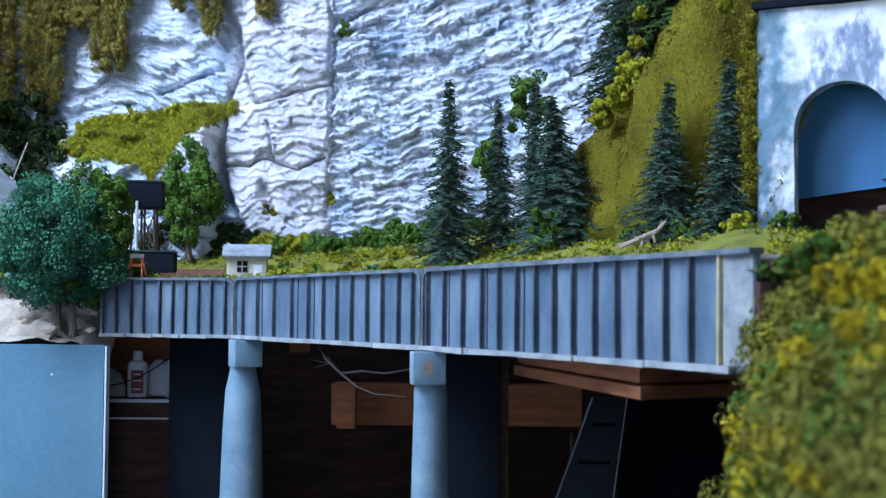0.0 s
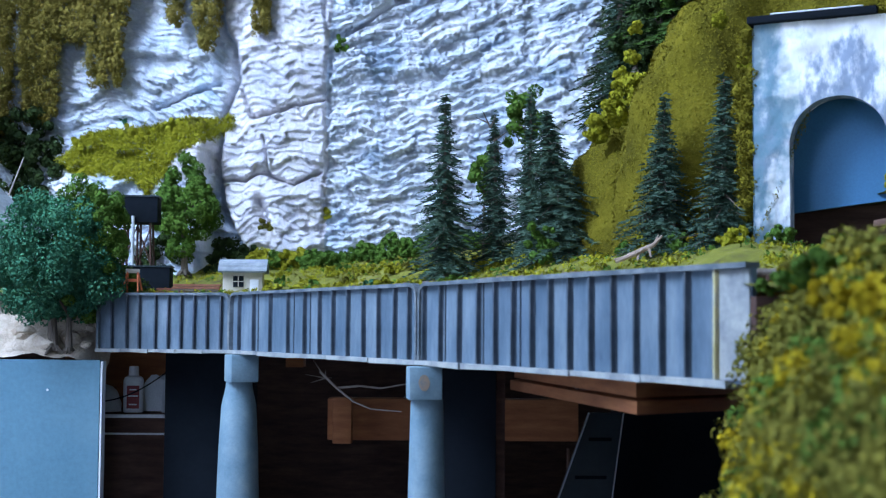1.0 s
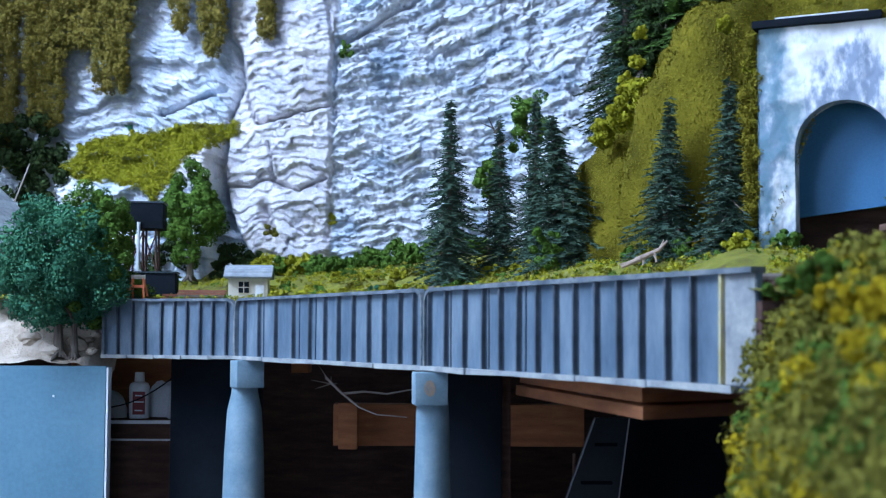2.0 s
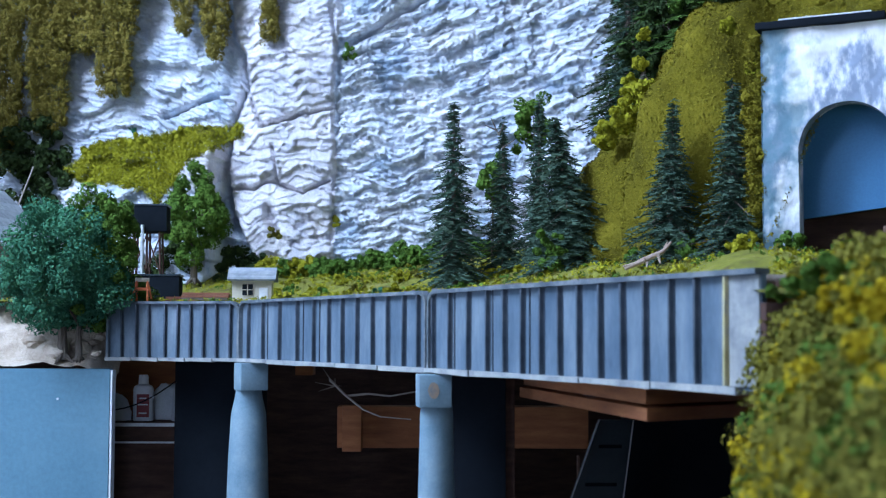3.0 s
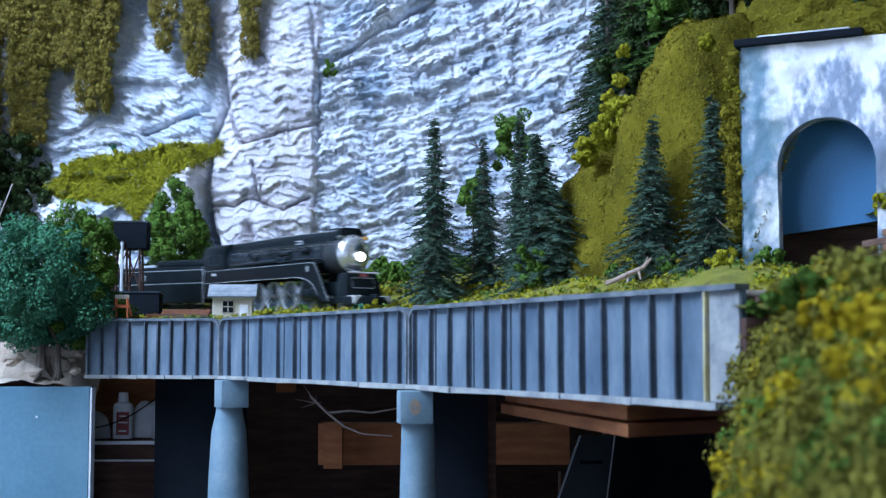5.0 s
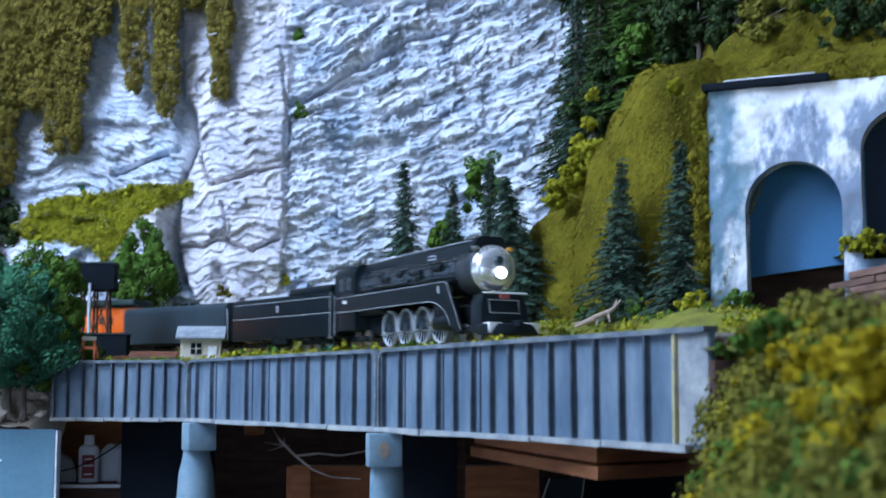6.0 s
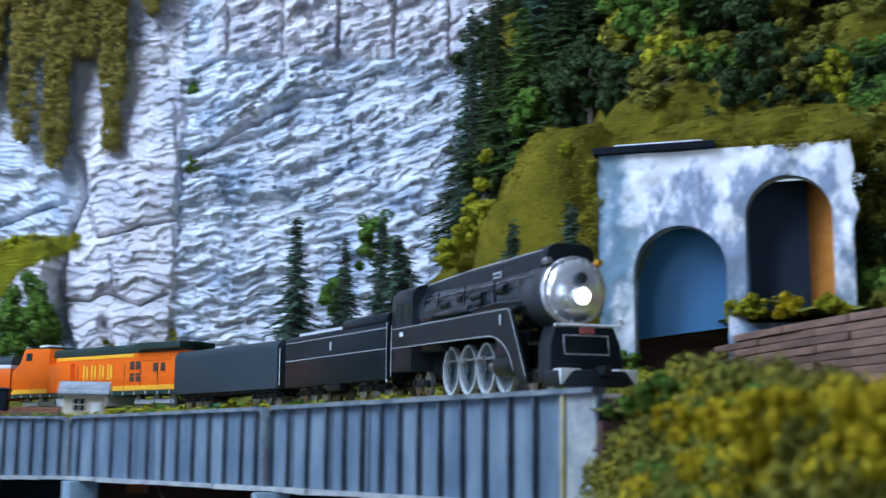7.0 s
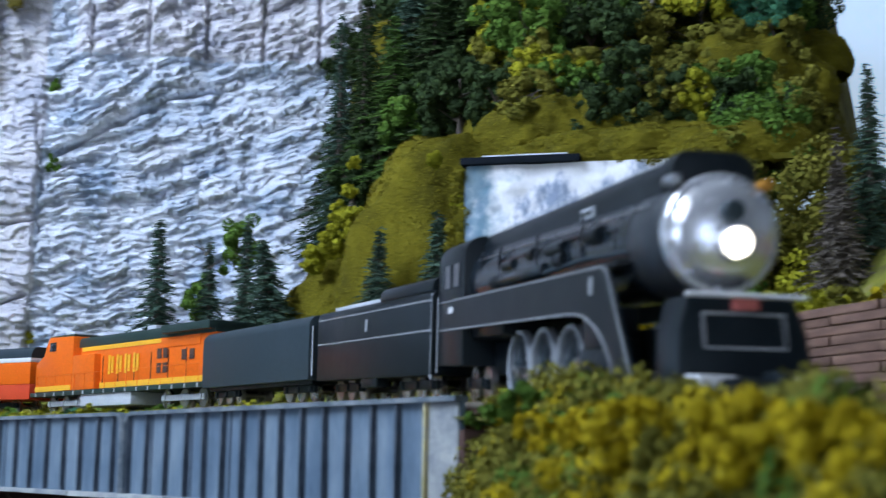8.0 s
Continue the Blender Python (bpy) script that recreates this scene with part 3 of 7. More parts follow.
# the column, the boulder and the squared top blocks are castings of a warmer plaster
warm = (cu > np.interp(cv, [p[1] for p in CLEFT[::-1]], [p[0] for p in CLEFT[::-1]])) & (cu < -0.128 + 0.006 * fbm(cv * 18, cv * 0 + 3, 3, 22))
warm |= ((cu > -0.10) & (cv > 0.413)) | (((cu + 0.268) / 0.026) ** 2 + ((cv - 0.178) / 0.034) ** 2 < 1)
rock.polygons.foreach_set("material_index", warm[:-1, :-1].ravel().astype(np.int32))
cliff = thing("rock_cliff", "tall pale blue-grey plaster rock cliff with thin layered beds", "cliff", kind="structure", data=rock)


# ---- foliage helpers ----
def leaf_quads(points, size, rng, stretch=0.7, normals=None):
    """A small folded quad at every point, turned at random, or roughly along the normals."""
    p = np.asarray(points, float)
    n = len(p)
    if normals is None:
        a = rng.normal(size=(n, 3))
        b = np.cross(a, rng.normal(size=(n, 3)))
    else:
        w = normals + rng.normal(size=(n, 3)) * 0.42
        a = np.cross(w, rng.normal(size=(n, 3)))
        b = np.cross(w, a)
    a /= np.linalg.norm(a, axis=1)[:, None] + 1e-9
    b /= np.linalg.norm(b, axis=1)[:, None] + 1e-9
    s = size * rng.uniform(0.55, 1.35, (n, 1))
    a, b = a * s, b * s * stretch
    fold = np.cross(a, b) / (size + 1e-9) * 0.35
    v = np.stack([p - a, p - b + fold, p + a, p + b + fold], 1).reshape(-1, 3)
    return v, np.arange(4 * n).reshape(-1, 4)


def clump_leaves(rng, centres, radii, per, size, stretch=0.7):
    """Leaves that face outwards over the skins of many small balls of foam."""
    c, r = np.repeat(np.asarray(centres, float), per, 0), np.repeat(np.asarray(radii, float), per)[:, None]
    d = rng.normal(size=c.shape)
    d /= np.linalg.norm(d, axis=1)[:, None]
    return leaf_quads(c + d * r * rng.uniform(0.74, 1.08, (len(c), 1)), size, rng, stretch, d)


def crown_centres(rng, n, rx, ry, rz, hollow=0.55):
    d = rng.normal(size=(n, 3))
    d /= np.linalg.norm(d, axis=1)[:, None]
    d *= rng.uniform(hollow, 1.0, (n, 1))
    lump = 1 + 0.26 * np.sin(d[:, :1] * 5 + rng.uniform(0, 6)) * np.cos(d[:, 2:] * 4 + rng.uniform(0, 6)) + 0.10 * np.sin(d[:, 1:2] * 9 + d[:, 2:] * 7)
    return d * lump * (rx, ry, rz)


def shrub_mesh(name, rng, rx, ry, rz, clumps, per, size, lift=0.0):
    c = crown_centres(rng, clumps, rx, ry, rz) + (0, 0, rz * 0.75 + lift)
    r = rng.uniform(0.16, 0.36, clumps) * min(rx, ry, rz)
    return raw(name, *clump_leaves(rng, c, r, per, size))


def shrub(pos, rx, ry, rz, mat, label, seed, clumps=26, per=70, size=0.0017, group="", name="shrub"):
    rng = np.random.default_rng(seed)
    return thing(name, label, "shrub", group, at=pose(*pos, 0, 0, 0), data=shrub_mesh(name, rng, rx, ry, rz, clumps, per, size), material=mat)


def limbs(shape, rng, base, top, r, spread, n):
    """A tapered, slightly bent trunk and rising limbs."""
    base, top = Vector(base), Vector(top)
    pts = [base.lerp(top, q) + Vector((rng.normal() * 0.06, rng.normal() * 0.06, 0)) * spread * (0.4 if 0 < q < 1 else 0) for q in (0, 0.3, 0.6, 1)]
    for k in range(3):
        shape.rod(pts[k], pts[k + 1], r * (1 - 0.28 * k), r * (1 - 0.28 * (k + 1)), 8)
    for k in range(5):
        a = k / 5 * 6.28 + rng.uniform(0, 1)
        shape.rod(base + Vector((0, 0, r)), base + Vector((math.cos(a) * r * 2.2, math.sin(a) * r * 2.2, -r * 0.6)), r * 0.7, r * 0.2, 6)
    for k in range(n):
        a, q = rng.uniform(0, 6.28), rng.uniform(0.35, 0.9)
        p = base.lerp(top, q)
        shape.rod(p, p + Vector((math.cos(a) * spread, math.sin(a) * spread, spread * rng.uniform(0.3, 0.9))), r * 0.5, r * 0.15, 6)


def leafy_tree(pos, height, rx, ry, rz, mat, label, seed, clumps=70, per=90, size=0.0019, trunk=0.003, group="", lean=0.0):
    rng = np.random.default_rng(seed)
    tree = thing("tree", label, "tree", group, at=pose(*pos))
    wood = Shape()
    limbs(wood, rng, (0, 0, -0.004), (lean, 0, height - rz * 0.7), trunk, rx * 0.6, 9)
    put("trunk", wood.mesh("trunk"), BARK, tree, "bare grey-brown trunk and limbs")
    c = crown_centres(rng, clumps, rx, ry, rz, 0.62) + (lean, 0, height - rz)
    r = (rng.uniform(0.22, 0.40, clumps) if clumps < 60 else rng.uniform(0.12, 0.25, clumps)) * min(rx, rz)
    put("crown", raw("crown", *clump_leaves(rng, c, r, per, size)), mat, tree)
    return tree


def conifer(pos, height, radius, mat, label, seed, group="spruces", lean=(0.0, 0.0), bare=0.06, full=1.0, name="conifer"):
    rng = np.random.default_rng(seed)
    tree = thing(name, label, "conifer", group, at=pose(*pos))
    tip = Vector((lean[0], lean[1], height))
    wood = Shape().rod((0, 0, -0.004), tip, 0.0016 + 0.012 * height, 0.0002, 8)
    pts, dirs = [], []
    layers = int(44 * full)
    for k in range(layers):
        q = bare + (0.99 - bare) * (k / (layers - 1)) ** 0.92
        reach = radius * (1 - q) ** 1.05 * 1.5 * rng.uniform(0.66, 1.12) + 0.0006
        count = int(9 + 11 * (1 - q))
        turn = rng.uniform(0, 6.28)
        for j in range(count):
            a = turn + j / count * 6.28 + rng.normal() * 0.12
            l = reach * rng.uniform(0.4, 1.25)
            m = max(3, int(l / 0.0016))
            f = np.linspace(0.12, 1, m)
            drop = -0.46 * l * f**1.4 + 0.10 * l * f**3 + rng.normal() * 0.0034
            x = lean[0] * q + math.cos(a) * l * f
            y = lean[1] * q + math.sin(a) * l * f
            z = height * q + drop
            pts.append(np.stack([x, y, z], 1))
            dirs.append(np.tile((math.cos(a), math.sin(a), -0.25), (m, 1)))
            if k % 3 == 0 and j % 2 == 0:
                wood.rod((lean[0] * q, lean[1] * q, height * q), (x[-1], y[-1], z[-1]), 0.0005, 0.0002, 4)
    pts, dirs = np.concatenate(pts), np.concatenate(dirs)
    n = len(pts)
    side = np.cross(dirs, (0, 0, 1.0))
    verts, s = [], 0.0018 + radius * 0.06
    for sign in (-1, 1):
        w = (side * sign * rng.uniform(0.7, 1.2, (n, 1)) + dirs * rng.uniform(0.3, 0.8, (n, 1)) + rng.normal(size=(n, 3)) * 0.22) * s
        t = np.cross(w, rng.normal(size=(n, 3)))
        t = t / (np.linalg.norm(t, axis=1)[:, None] + 1e-9) * s * 0.17
        verts.append(np.stack([pts - t, pts + t, pts + w + t * 0.4, pts + w - t * 0.4], 1).reshape(-1, 3))
    verts = np.concatenate(verts)
    put("trunk", wood.mesh("trunk"), BARK, tree, "thin brown trunk with bare twigs")
    put("needles", raw("needles", verts, np.arange(len(verts)).reshape(-1, 4)), mat, tree)
    return tree


def gz_at(x, y):
    return float(ground_z(np.array([x]), np.array([y]))[0])


# ---- bridge ----
def girder_span(p, q, places, seams, label, end_post=False):
    """A plate girder from p to q, with web, flanges, stiffeners at the places and thin seams, on a frame of its own."""
    along = q - p
    length = along.length
    turn = math.degrees(math.atan2(along.y, along.x))
    span = thing("girder_span", label, "bridge girder", "girder spans", at=pose(p.x, p.y, DECK_TOP - GIRDER_H, 0, 0, turn))
    h, r = GIRDER_H, 0.0075
    rng = random.Random(len(places))

    def at(a, b, c):
        return (a, -c, b)

    gap = 0.0016
    left, right = gap, length + 0.010 if end_post else length - gap
    arc = [(left + r - r * math.cos(t), h - r + r * math.sin(t)) for t in np.linspace(0, math.pi / 2, 7)]
    arc2 = [(right, h)] if end_post else [(right - r + r * math.sin(t), h - r + r * math.cos(t)) for t in np.linspace(0, math.pi / 2, 7)]
    outline = [(left, 0)] + arc + arc2 + [(right, 0)]
    put("web", Shape().prism(outline, -0.001, 0.001, at).mesh("web"), GIRDER, span)
    # the flange angle follows the rounded top corners down to the foot of each end
    rim = [(left, 0.0012)] + arc + arc2 + ([] if end_post else [(right, 0.0012)])
    flange = Shape()
    for (a, b), (c, d) in zip(rim, rim[1:]):
        w = Vector((c - a, d - b)).normalized() * 0.0003
        n = Vector((-w.y, w.x)) / 0.0003
        inner, outer = n * -0.0012, n * 0.0007
        ring = [(a - w.x + e.x, b - w.y + e.y) for e in (inner, outer)] + [(c + w.x + e.x, d + w.y + e.y) for e in (outer, inner)]
        flange.prism(ring, -0.002, 0.0040, at)
    put("top_flange", flange.mesh("top_flange"), FLANGE, span, "worn slate-grey top flange")
    low = Shape()
    steps = 5
    for k in range(steps):
        a, b = length * k / steps + 0.0005, length * (k + 1) / steps - 0.0002
        low.prism([(a, -0.0018 + 0.0009 * rng.random()), (b, -0.0018 + 0.0009 * rng.random()), (b, 0.0010), (a, 0.0010)], -0.003, 0.0044 + 0.0008 * rng.random(), at)
    put("bottom_flange", low.mesh("bottom_flange"), GIRDER_EDGE, span, "chipped pale bottom flange")
    rib = Shape().prism([(-0.0006, 0.0012), (0.0006, 0.0012), (0.0006, h - 0.0012), (-0.0006, h - 0.0012)], 0.001, 0.0034, at)
    rib.prism([(-0.0012, 0.0012), (0.0012, 0.0012), (0.0012, h - 0.0012), (-0.0012, h - 0.0012)], 0.001, 0.0015, at)
    data = rib.mesh("stiffener", 0.0002)
    seam = Shape().prism([(-0.0003, 0.0012), (0.0003, 0.0012), (0.0003, h - 0.0012), (-0.0003, h - 0.0012)], 0.001, 0.0016, at).mesh("seam")
    for k, a in enumerate(places):
        last = end_post and k == len(places) - 1
        own = data
        if last:
            own = data.copy()
            own.materials.clear()
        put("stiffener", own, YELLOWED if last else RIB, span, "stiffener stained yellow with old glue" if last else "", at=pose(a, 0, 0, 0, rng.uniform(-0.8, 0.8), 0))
    for a in seams:
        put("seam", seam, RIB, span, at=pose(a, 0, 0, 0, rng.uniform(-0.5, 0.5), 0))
    if end_post:
        put("end_plate", Shape().prism([(length - 0.007, 0.0012), (length + 0.0095, 0.0012), (length + 0.0095, h - 0.0014), (length - 0.007, h - 0.0014)], 0.0011, 0.0018, at).mesh("end_plate", 0.0003), GIRDER_EDGE, span, "pale grey end plate")
    return span


girder_span(B_LEFT, B_J1, (0.0125, 0.0242, 0.034, 0.0464, 0.0561, 0.0661, 0.0761, 0.0861, 0.0964), (), "shaded blue-grey plate girder span at the bridge's far end")
girder_span(B_J1, B_J2, (0.0166, 0.0439, 0.0726, 0.1025, 0.128, 0.1506, 0.1698, 0.1897, 0.2101, 0.2289, 0.2476, 0.2640), (0.0499, 0.1097, 0.1348), "blue-grey plate girder span with dark ribs between two piers")
girder_span(B_J2, B_END, (0.0054, 0.025, 0.0461, 0.0667, 0.0844, 0.1012, 0.1187, 0.1348, 0.1505, 0.1672, 0.1838, 0.1994, 0.2164, 0.232, 0.249), (0.0289, 0.0705, 0.1064), "long blue-grey plate girder span running into the mossy bank", True)
deck = Shape()
for a, b in ((B_J2, B_END), (B_J1, B_J2), (B_LEFT, B_J1)):
    w = (b - a).normalized()
    n = Vector((-w.y, w.x))
    if n.y < 0:
        n = -n
    pts = [a + n * 0.010, b + n * 0.010, b + n * 0.09, a + n * 0.09]
    deck.prism([(p.x, p.y) for p in pts], -0.0185, 0.012, lambda x, y, z: (x, y, z))
bridge_deck = thing("bridge_deck", "raw plywood bridge deck under the track", "deck", data=deck.mesh("bridge_deck"), material=PLY)
riser = thing("plywood_riser", "two raw plywood layers under the bridge girder", "plywood")
for z0, z1, inset in ((-0.0340, -0.0288, 0.0), (-0.0276, -0.0200, 0.0022)):
    put("ply_layer", Shape().prism([(0.0725, 0.512 + inset), (0.1120, 0.541 + inset), (0.150, 0.62), (0.060, 0.76), (0.033 + inset, 0.707)], z0, z1, lambda x, y, z: (x, y, z)).mesh("ply_layer", 0.0004), PLY, riser)
put("spacer", Shape().prism([(0.058, 0.600), (0.110, 0.560), (0.130, 0.62), (0.060, 0.74)], -0.0290, -0.0274, lambda x, y, z: (x, y, z)).mesh("spacer"), DARKWOOD, riser)


def pier(x, y, cap, cap_h, radii, turn, label, patch=False, shift=(0, 0)):
    ob = thing("bridge_pier", label, "bridge pier", "bridge piers", at=pose(x, y, 0))
    top = DECK_TOP - GIRDER_H - 0.0018
    foot = top - cap_h
    put("cap", Shape().box(0, 0, top - cap_h / 2, cap, cap, cap_h, turn).mesh("cap", 0.0008), CONCRETE, ob, "square grey bearing cap")
    prof = [(-0.335, radii[2] * 1.06), (foot - 0.10, radii[2]), (foot - 0.045, (radii[1] + radii[2]) / 2), (foot - 0.016, radii[1]), (foot - 0.004, radii[0] * 1.04), (foot, radii[0])]
    put("column", Shape().lathe(prof, lambda z, a, b: (a + shift[0], b + shift[1], z), 40).mesh("column"), CONCRETE, ob)
    if patch:
        blot = [(0.0030 * k * math.cos(t), 0.0038 * k * math.sin(t)) for t, k in zip(np.linspace(0, 6.283, 14, endpoint=False), (1, 0.94, 1.0, 1.08, 1.1, 1.0, 0.92, 0.96, 0.9, 0.94, 1.06, 1.1, 1.05, 1.0))]
        put("glue_stain", Shape().prism(blot, -cap / 2 - 0.0003, -cap / 2 + 0.0002, lambda a, b, c: (a - 0.001, c, b + top - cap_h * 0.48)).mesh("glue_stain"), TANGLUE, ob, "tan patch of old glue", at=pose(0, 0, 0, 0, 0, turn))


pier(-0.1405, 0.906, 0.0190, 0.0185, (0.0088, 0.0118, 0.0150), 24, "round grey painted pier with a square cap", False, (-0.002, 0.004))
pier(-0.0120, 0.672, 0.0165, 0.0165, (0.0080, 0.0086, 0.0100), 8, "round grey pier with a stained square cap", True, (0.0015, 0.004))

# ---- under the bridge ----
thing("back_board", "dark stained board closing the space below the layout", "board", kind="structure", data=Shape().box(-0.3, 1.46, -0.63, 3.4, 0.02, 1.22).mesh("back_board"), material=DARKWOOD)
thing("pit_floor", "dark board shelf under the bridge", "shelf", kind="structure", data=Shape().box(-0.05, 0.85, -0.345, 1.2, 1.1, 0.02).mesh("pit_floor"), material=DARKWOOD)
fascia = thing("fascia_panel", "smooth blue-grey painted fascia board with a small pale chip", "panel", data=Shape().box(-1.1215, 0.935, -0.32, 1.757, 0.010, 0.588).mesh("fascia_panel", 0.001), material=FASCIA)
put("chip", Shape().rod((-0.2795, 0.9302, -0.0470), (-0.2795, 0.9296, -0.0470), 0.0009, 0.0008, 10).mesh("chip"), PAPER, fascia, "small white paint chip")
put("side_edge", Shape().box(-0.2422, 0.9355, -0.32, 0.0014, 0.0096, 0.586).mesh("side_edge"), PAPER, fascia, "pale bare edge of the board")
# the black panels are added sheets that stand for the dark gaps by the piers
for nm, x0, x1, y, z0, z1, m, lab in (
    ("black_panel", -0.207, -0.142, 0.975, -0.335, -0.0205, BLACKBOARD, "flat black sheet added to darken a gap under the bridge"),
    ("black_panel", -0.012, 0.0265, 0.730, -0.335, -0.0205, BLACKBOARD, "flat black sheet added to darken a gap under the bridge"),
    ("black_panel", 0.100, 0.20, 0.80, -0.335, -0.040, BLACKBOARD, "flat black sheet added to darken a gap under the bridge"),
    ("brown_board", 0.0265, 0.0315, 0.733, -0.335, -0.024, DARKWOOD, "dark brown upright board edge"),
    ("joist", -0.090, 0.098, 1.00, -0.0865, -0.0555, PLY, "rough orange-brown pine joist"),
    ("wood_block", -0.128, -0.114, 1.05, -0.034, -0.018, PLY, "small orange pine block"),
    ("shelf_box", -0.285, -0.194, 1.0035, -0.165, -0.071, DARKWOOD, "dark brown storage drawer with pale front edges"),
):
    ob = thing(nm, lab, nm.replace("_", " "), data=Shape().box((x0 + x1) / 2, y + 0.01, (z0 + z1) / 2, x1 - x0, 0.02, z1 - z0).mesh(nm, 0.0008), material=m)
    if nm == "joist":
        put("knot_block", Shape().box(-0.078, 0.992, -0.071, 0.014, 0.012, 0.034, 0).mesh("knot_block", 0.0006), PLY, ob, "darker end block")
    if nm == "shelf_box":
        put("top_lip", Shape().box(-0.2395, 1.0025, -0.0698, 0.091, 0.003, 0.0025).mesh("top_lip"), PAPER, ob, "pale worn top edge")
        put("drawer_edge", Shape().box(-0.2395, 1.0025, -0.083, 0.091, 0.003, 0.0013).mesh("drawer_edge"), PAPER, ob, "pale worn lower edge")
        put("shelf_board", Shape().box(-0.2395, 1.041, -0.0698, 0.091, 0.074, 0.0033).mesh("shelf_board"), DARKWOOD, ob)
slat = thing("slatted_panel", "dark blue-black panel with pale worn edges leaning under the bridge", "panel", data=Shape().prism([(-0.020, -0.334), (0.0640, -0.334), (0.1026, -0.0508), (0.0827, -0.0508)], 0.780, 0.788, lambda a, b, c: (a, c, b)).mesh("slatted_panel", 0.0006), material=CANTEEN)
for a, b in (((-0.020, -0.334), (0.0827, -0.0508)), ((0.0640, -0.334), (0.1026, -0.0508))):
    put("worn_edge", Shape().rod((a[0], 0.7795, a[1]), (b[0], 0.7795, b[1]), 0.0004, 0.0004, 6).mesh("worn_edge"), GREYPAINT, slat, "pale worn edge")
for z in (-0.066, -0.088, -0.110):
    q = (z + 0.334) / 0.2832
    put("batten", Shape().box(-0.020 + 0.1027 * q + 0.5 * (0.084 - 0.0641 * q), 0.7790, z, 0.074 - 0.0641 * q, 0.0020, 0.0020).mesh("batten", 0.0004), BLACKBOARD, slat)
thing("upright_strip", "thin pale upright strip of wood beside the leaning panel", "strip", data=Shape().box(0.0718, 0.796, -0.0900, 0.0014, 0.004, 0.034).mesh("upright_strip", 0.0003), material=TIMBER)
thing("brown_board", "brown board closing the back of the bottle shelf", "board", data=Shape().box(-0.262, 1.095, -0.036, 0.104, 0.008, 0.066).mesh("brown_board", 0.0006), material=PLY)


def bottle():
    ob = thing("glue_bottle", "small white plastic glue bottle with a maroon label", "bottle", at=pose(-0.2405, 1.02, -0.0681) @ Matrix.Scale(0.826, 4))
    w, d, h = 0.0092, 0.006, 0.034
    prof = [(0, 0.9), (0.001, 1.0), (h * 0.86, 1.0), (h * 0.95, 0.85), (h, 0.45)]
    sh = Shape()
    pts = []
    for z, k in prof:
        for t in np.linspace(0, 2 * math.pi, 24, endpoint=False):
            pts.append((w * k * math.copysign(abs(math.cos(t)) ** 0.7, math.cos(t)), d * k * math.copysign(abs(math.sin(t)) ** 0.7, math.sin(t)), z))
    sh.add(pts, [(i * 24 + k, i * 24 + (k + 1) % 24, (i + 1) * 24 + (k + 1) % 24, (i + 1) * 24 + k) for i in range(4) for k in range(24)] + [tuple(range(24))[::-1], tuple(range(96, 120))])
    put("body", sh.mesh("body"), BOTTLE, ob)
    put("cap", Shape().rod((0, 0, h), (0, 0, h + 0.0085), 0.0048, 0.0042, 16).mesh("cap", 0.0005), BOTTLE, ob, "white ribbed cap")
    lab = put("label", Shape().box(0.001, -d - 0.0002, h * 0.42, w * 1.25, 0.0004, h * 0.62).mesh("label"), LABELRED, ob, "maroon paper label")
    for k, (z, ww) in enumerate(((0.62, 0.7), (0.45, 1.0), (0.22, 0.8))):
        put("print_bar", Shape().box(0.001, -d - 0.0006, h * z, w * ww, 0.0003, h * 0.035).mesh("print_bar"), BOTTLE, lab)


bottle()
rng = np.random.default_rng(5)
for k, (x, y, rx, rz) in enumerate(((-0.322, 1.245, 0.017, 0.012), (-0.2735, 1.262, 0.016, 0.016), (-0.256, 1.24, 0.010, 0.019))):
    nv = np.stack(np.meshgrid(np.linspace(0, 2 * np.pi, 25)[:-1], np.linspace(0.05, np.pi / 2, 9), indexing="ij"), -1)
    a, b = nv[..., 0], nv[..., 1]
    bump = 1 + 0.12 * fbm(np.cos(a) * 2 + k * 9, b * 3 + np.sin(a) * 2, 3, 60 + k)
    pts = np.stack([rx * np.cos(a) * np.sin(b) ** 0.6 * bump, 0.012 * np.sin(a) * np.sin(b) ** 0.6 * bump, 2 * rz * np.cos(b) ** 0.7 * bump], -1).reshape(-1, 3)
    f = [((i % 24) * 9 + j, ((i + 1) % 24) * 9 + j, ((i + 1) % 24) * 9 + j + 1, (i % 24) * 9 + j + 1) for i in range(24) for j in range(8)]
    thing("plastic_bag", "crumpled white plastic wrapping on the shelf", "bag", "bags on the shelf", at=pose(x * 0.826, y * 0.826, -0.0681) @ Matrix.Scale(0.826, 4), data=solid("plastic_bag", pts, f, 0, 25), material=PAPER)
cable = Shape()
pts = [Vector((-0.2734 + 0.0702 * q, 0.991, -0.0595 + 0.0281 * q - 0.0083 * math.sin(3.1 * q))) for q in np.linspace(0, 1, 12)]
for a, b in zip(pts, pts[1:]):
    cable.rod(a, b, 0.0005, n=6)
thing("cable", "thin black cable sagging under the bridge", "cable", data=cable.mesh("cable"), material=BLACKBOARD)
twig = Shape()
for pts in (((-0.088, 0.92, -0.033), (-0.075, 0.90, -0.043), (-0.062, 0.88, -0.051), (-0.05, 0.87, -0.055), (-0.03, 0.86, -0.056)), ((-0.075, 0.90, -0.043), (-0.06, 0.90, -0.0415), (-0.045, 0.90, -0.043), (-0.028, 0.90, -0.040))):
    for k, (a, b) in enumerate(zip(pts, pts[1:])):
        twig.rod(a, b, 0.0009 - 0.00015 * k, 0.0008 - 0.00015 * k, 6)
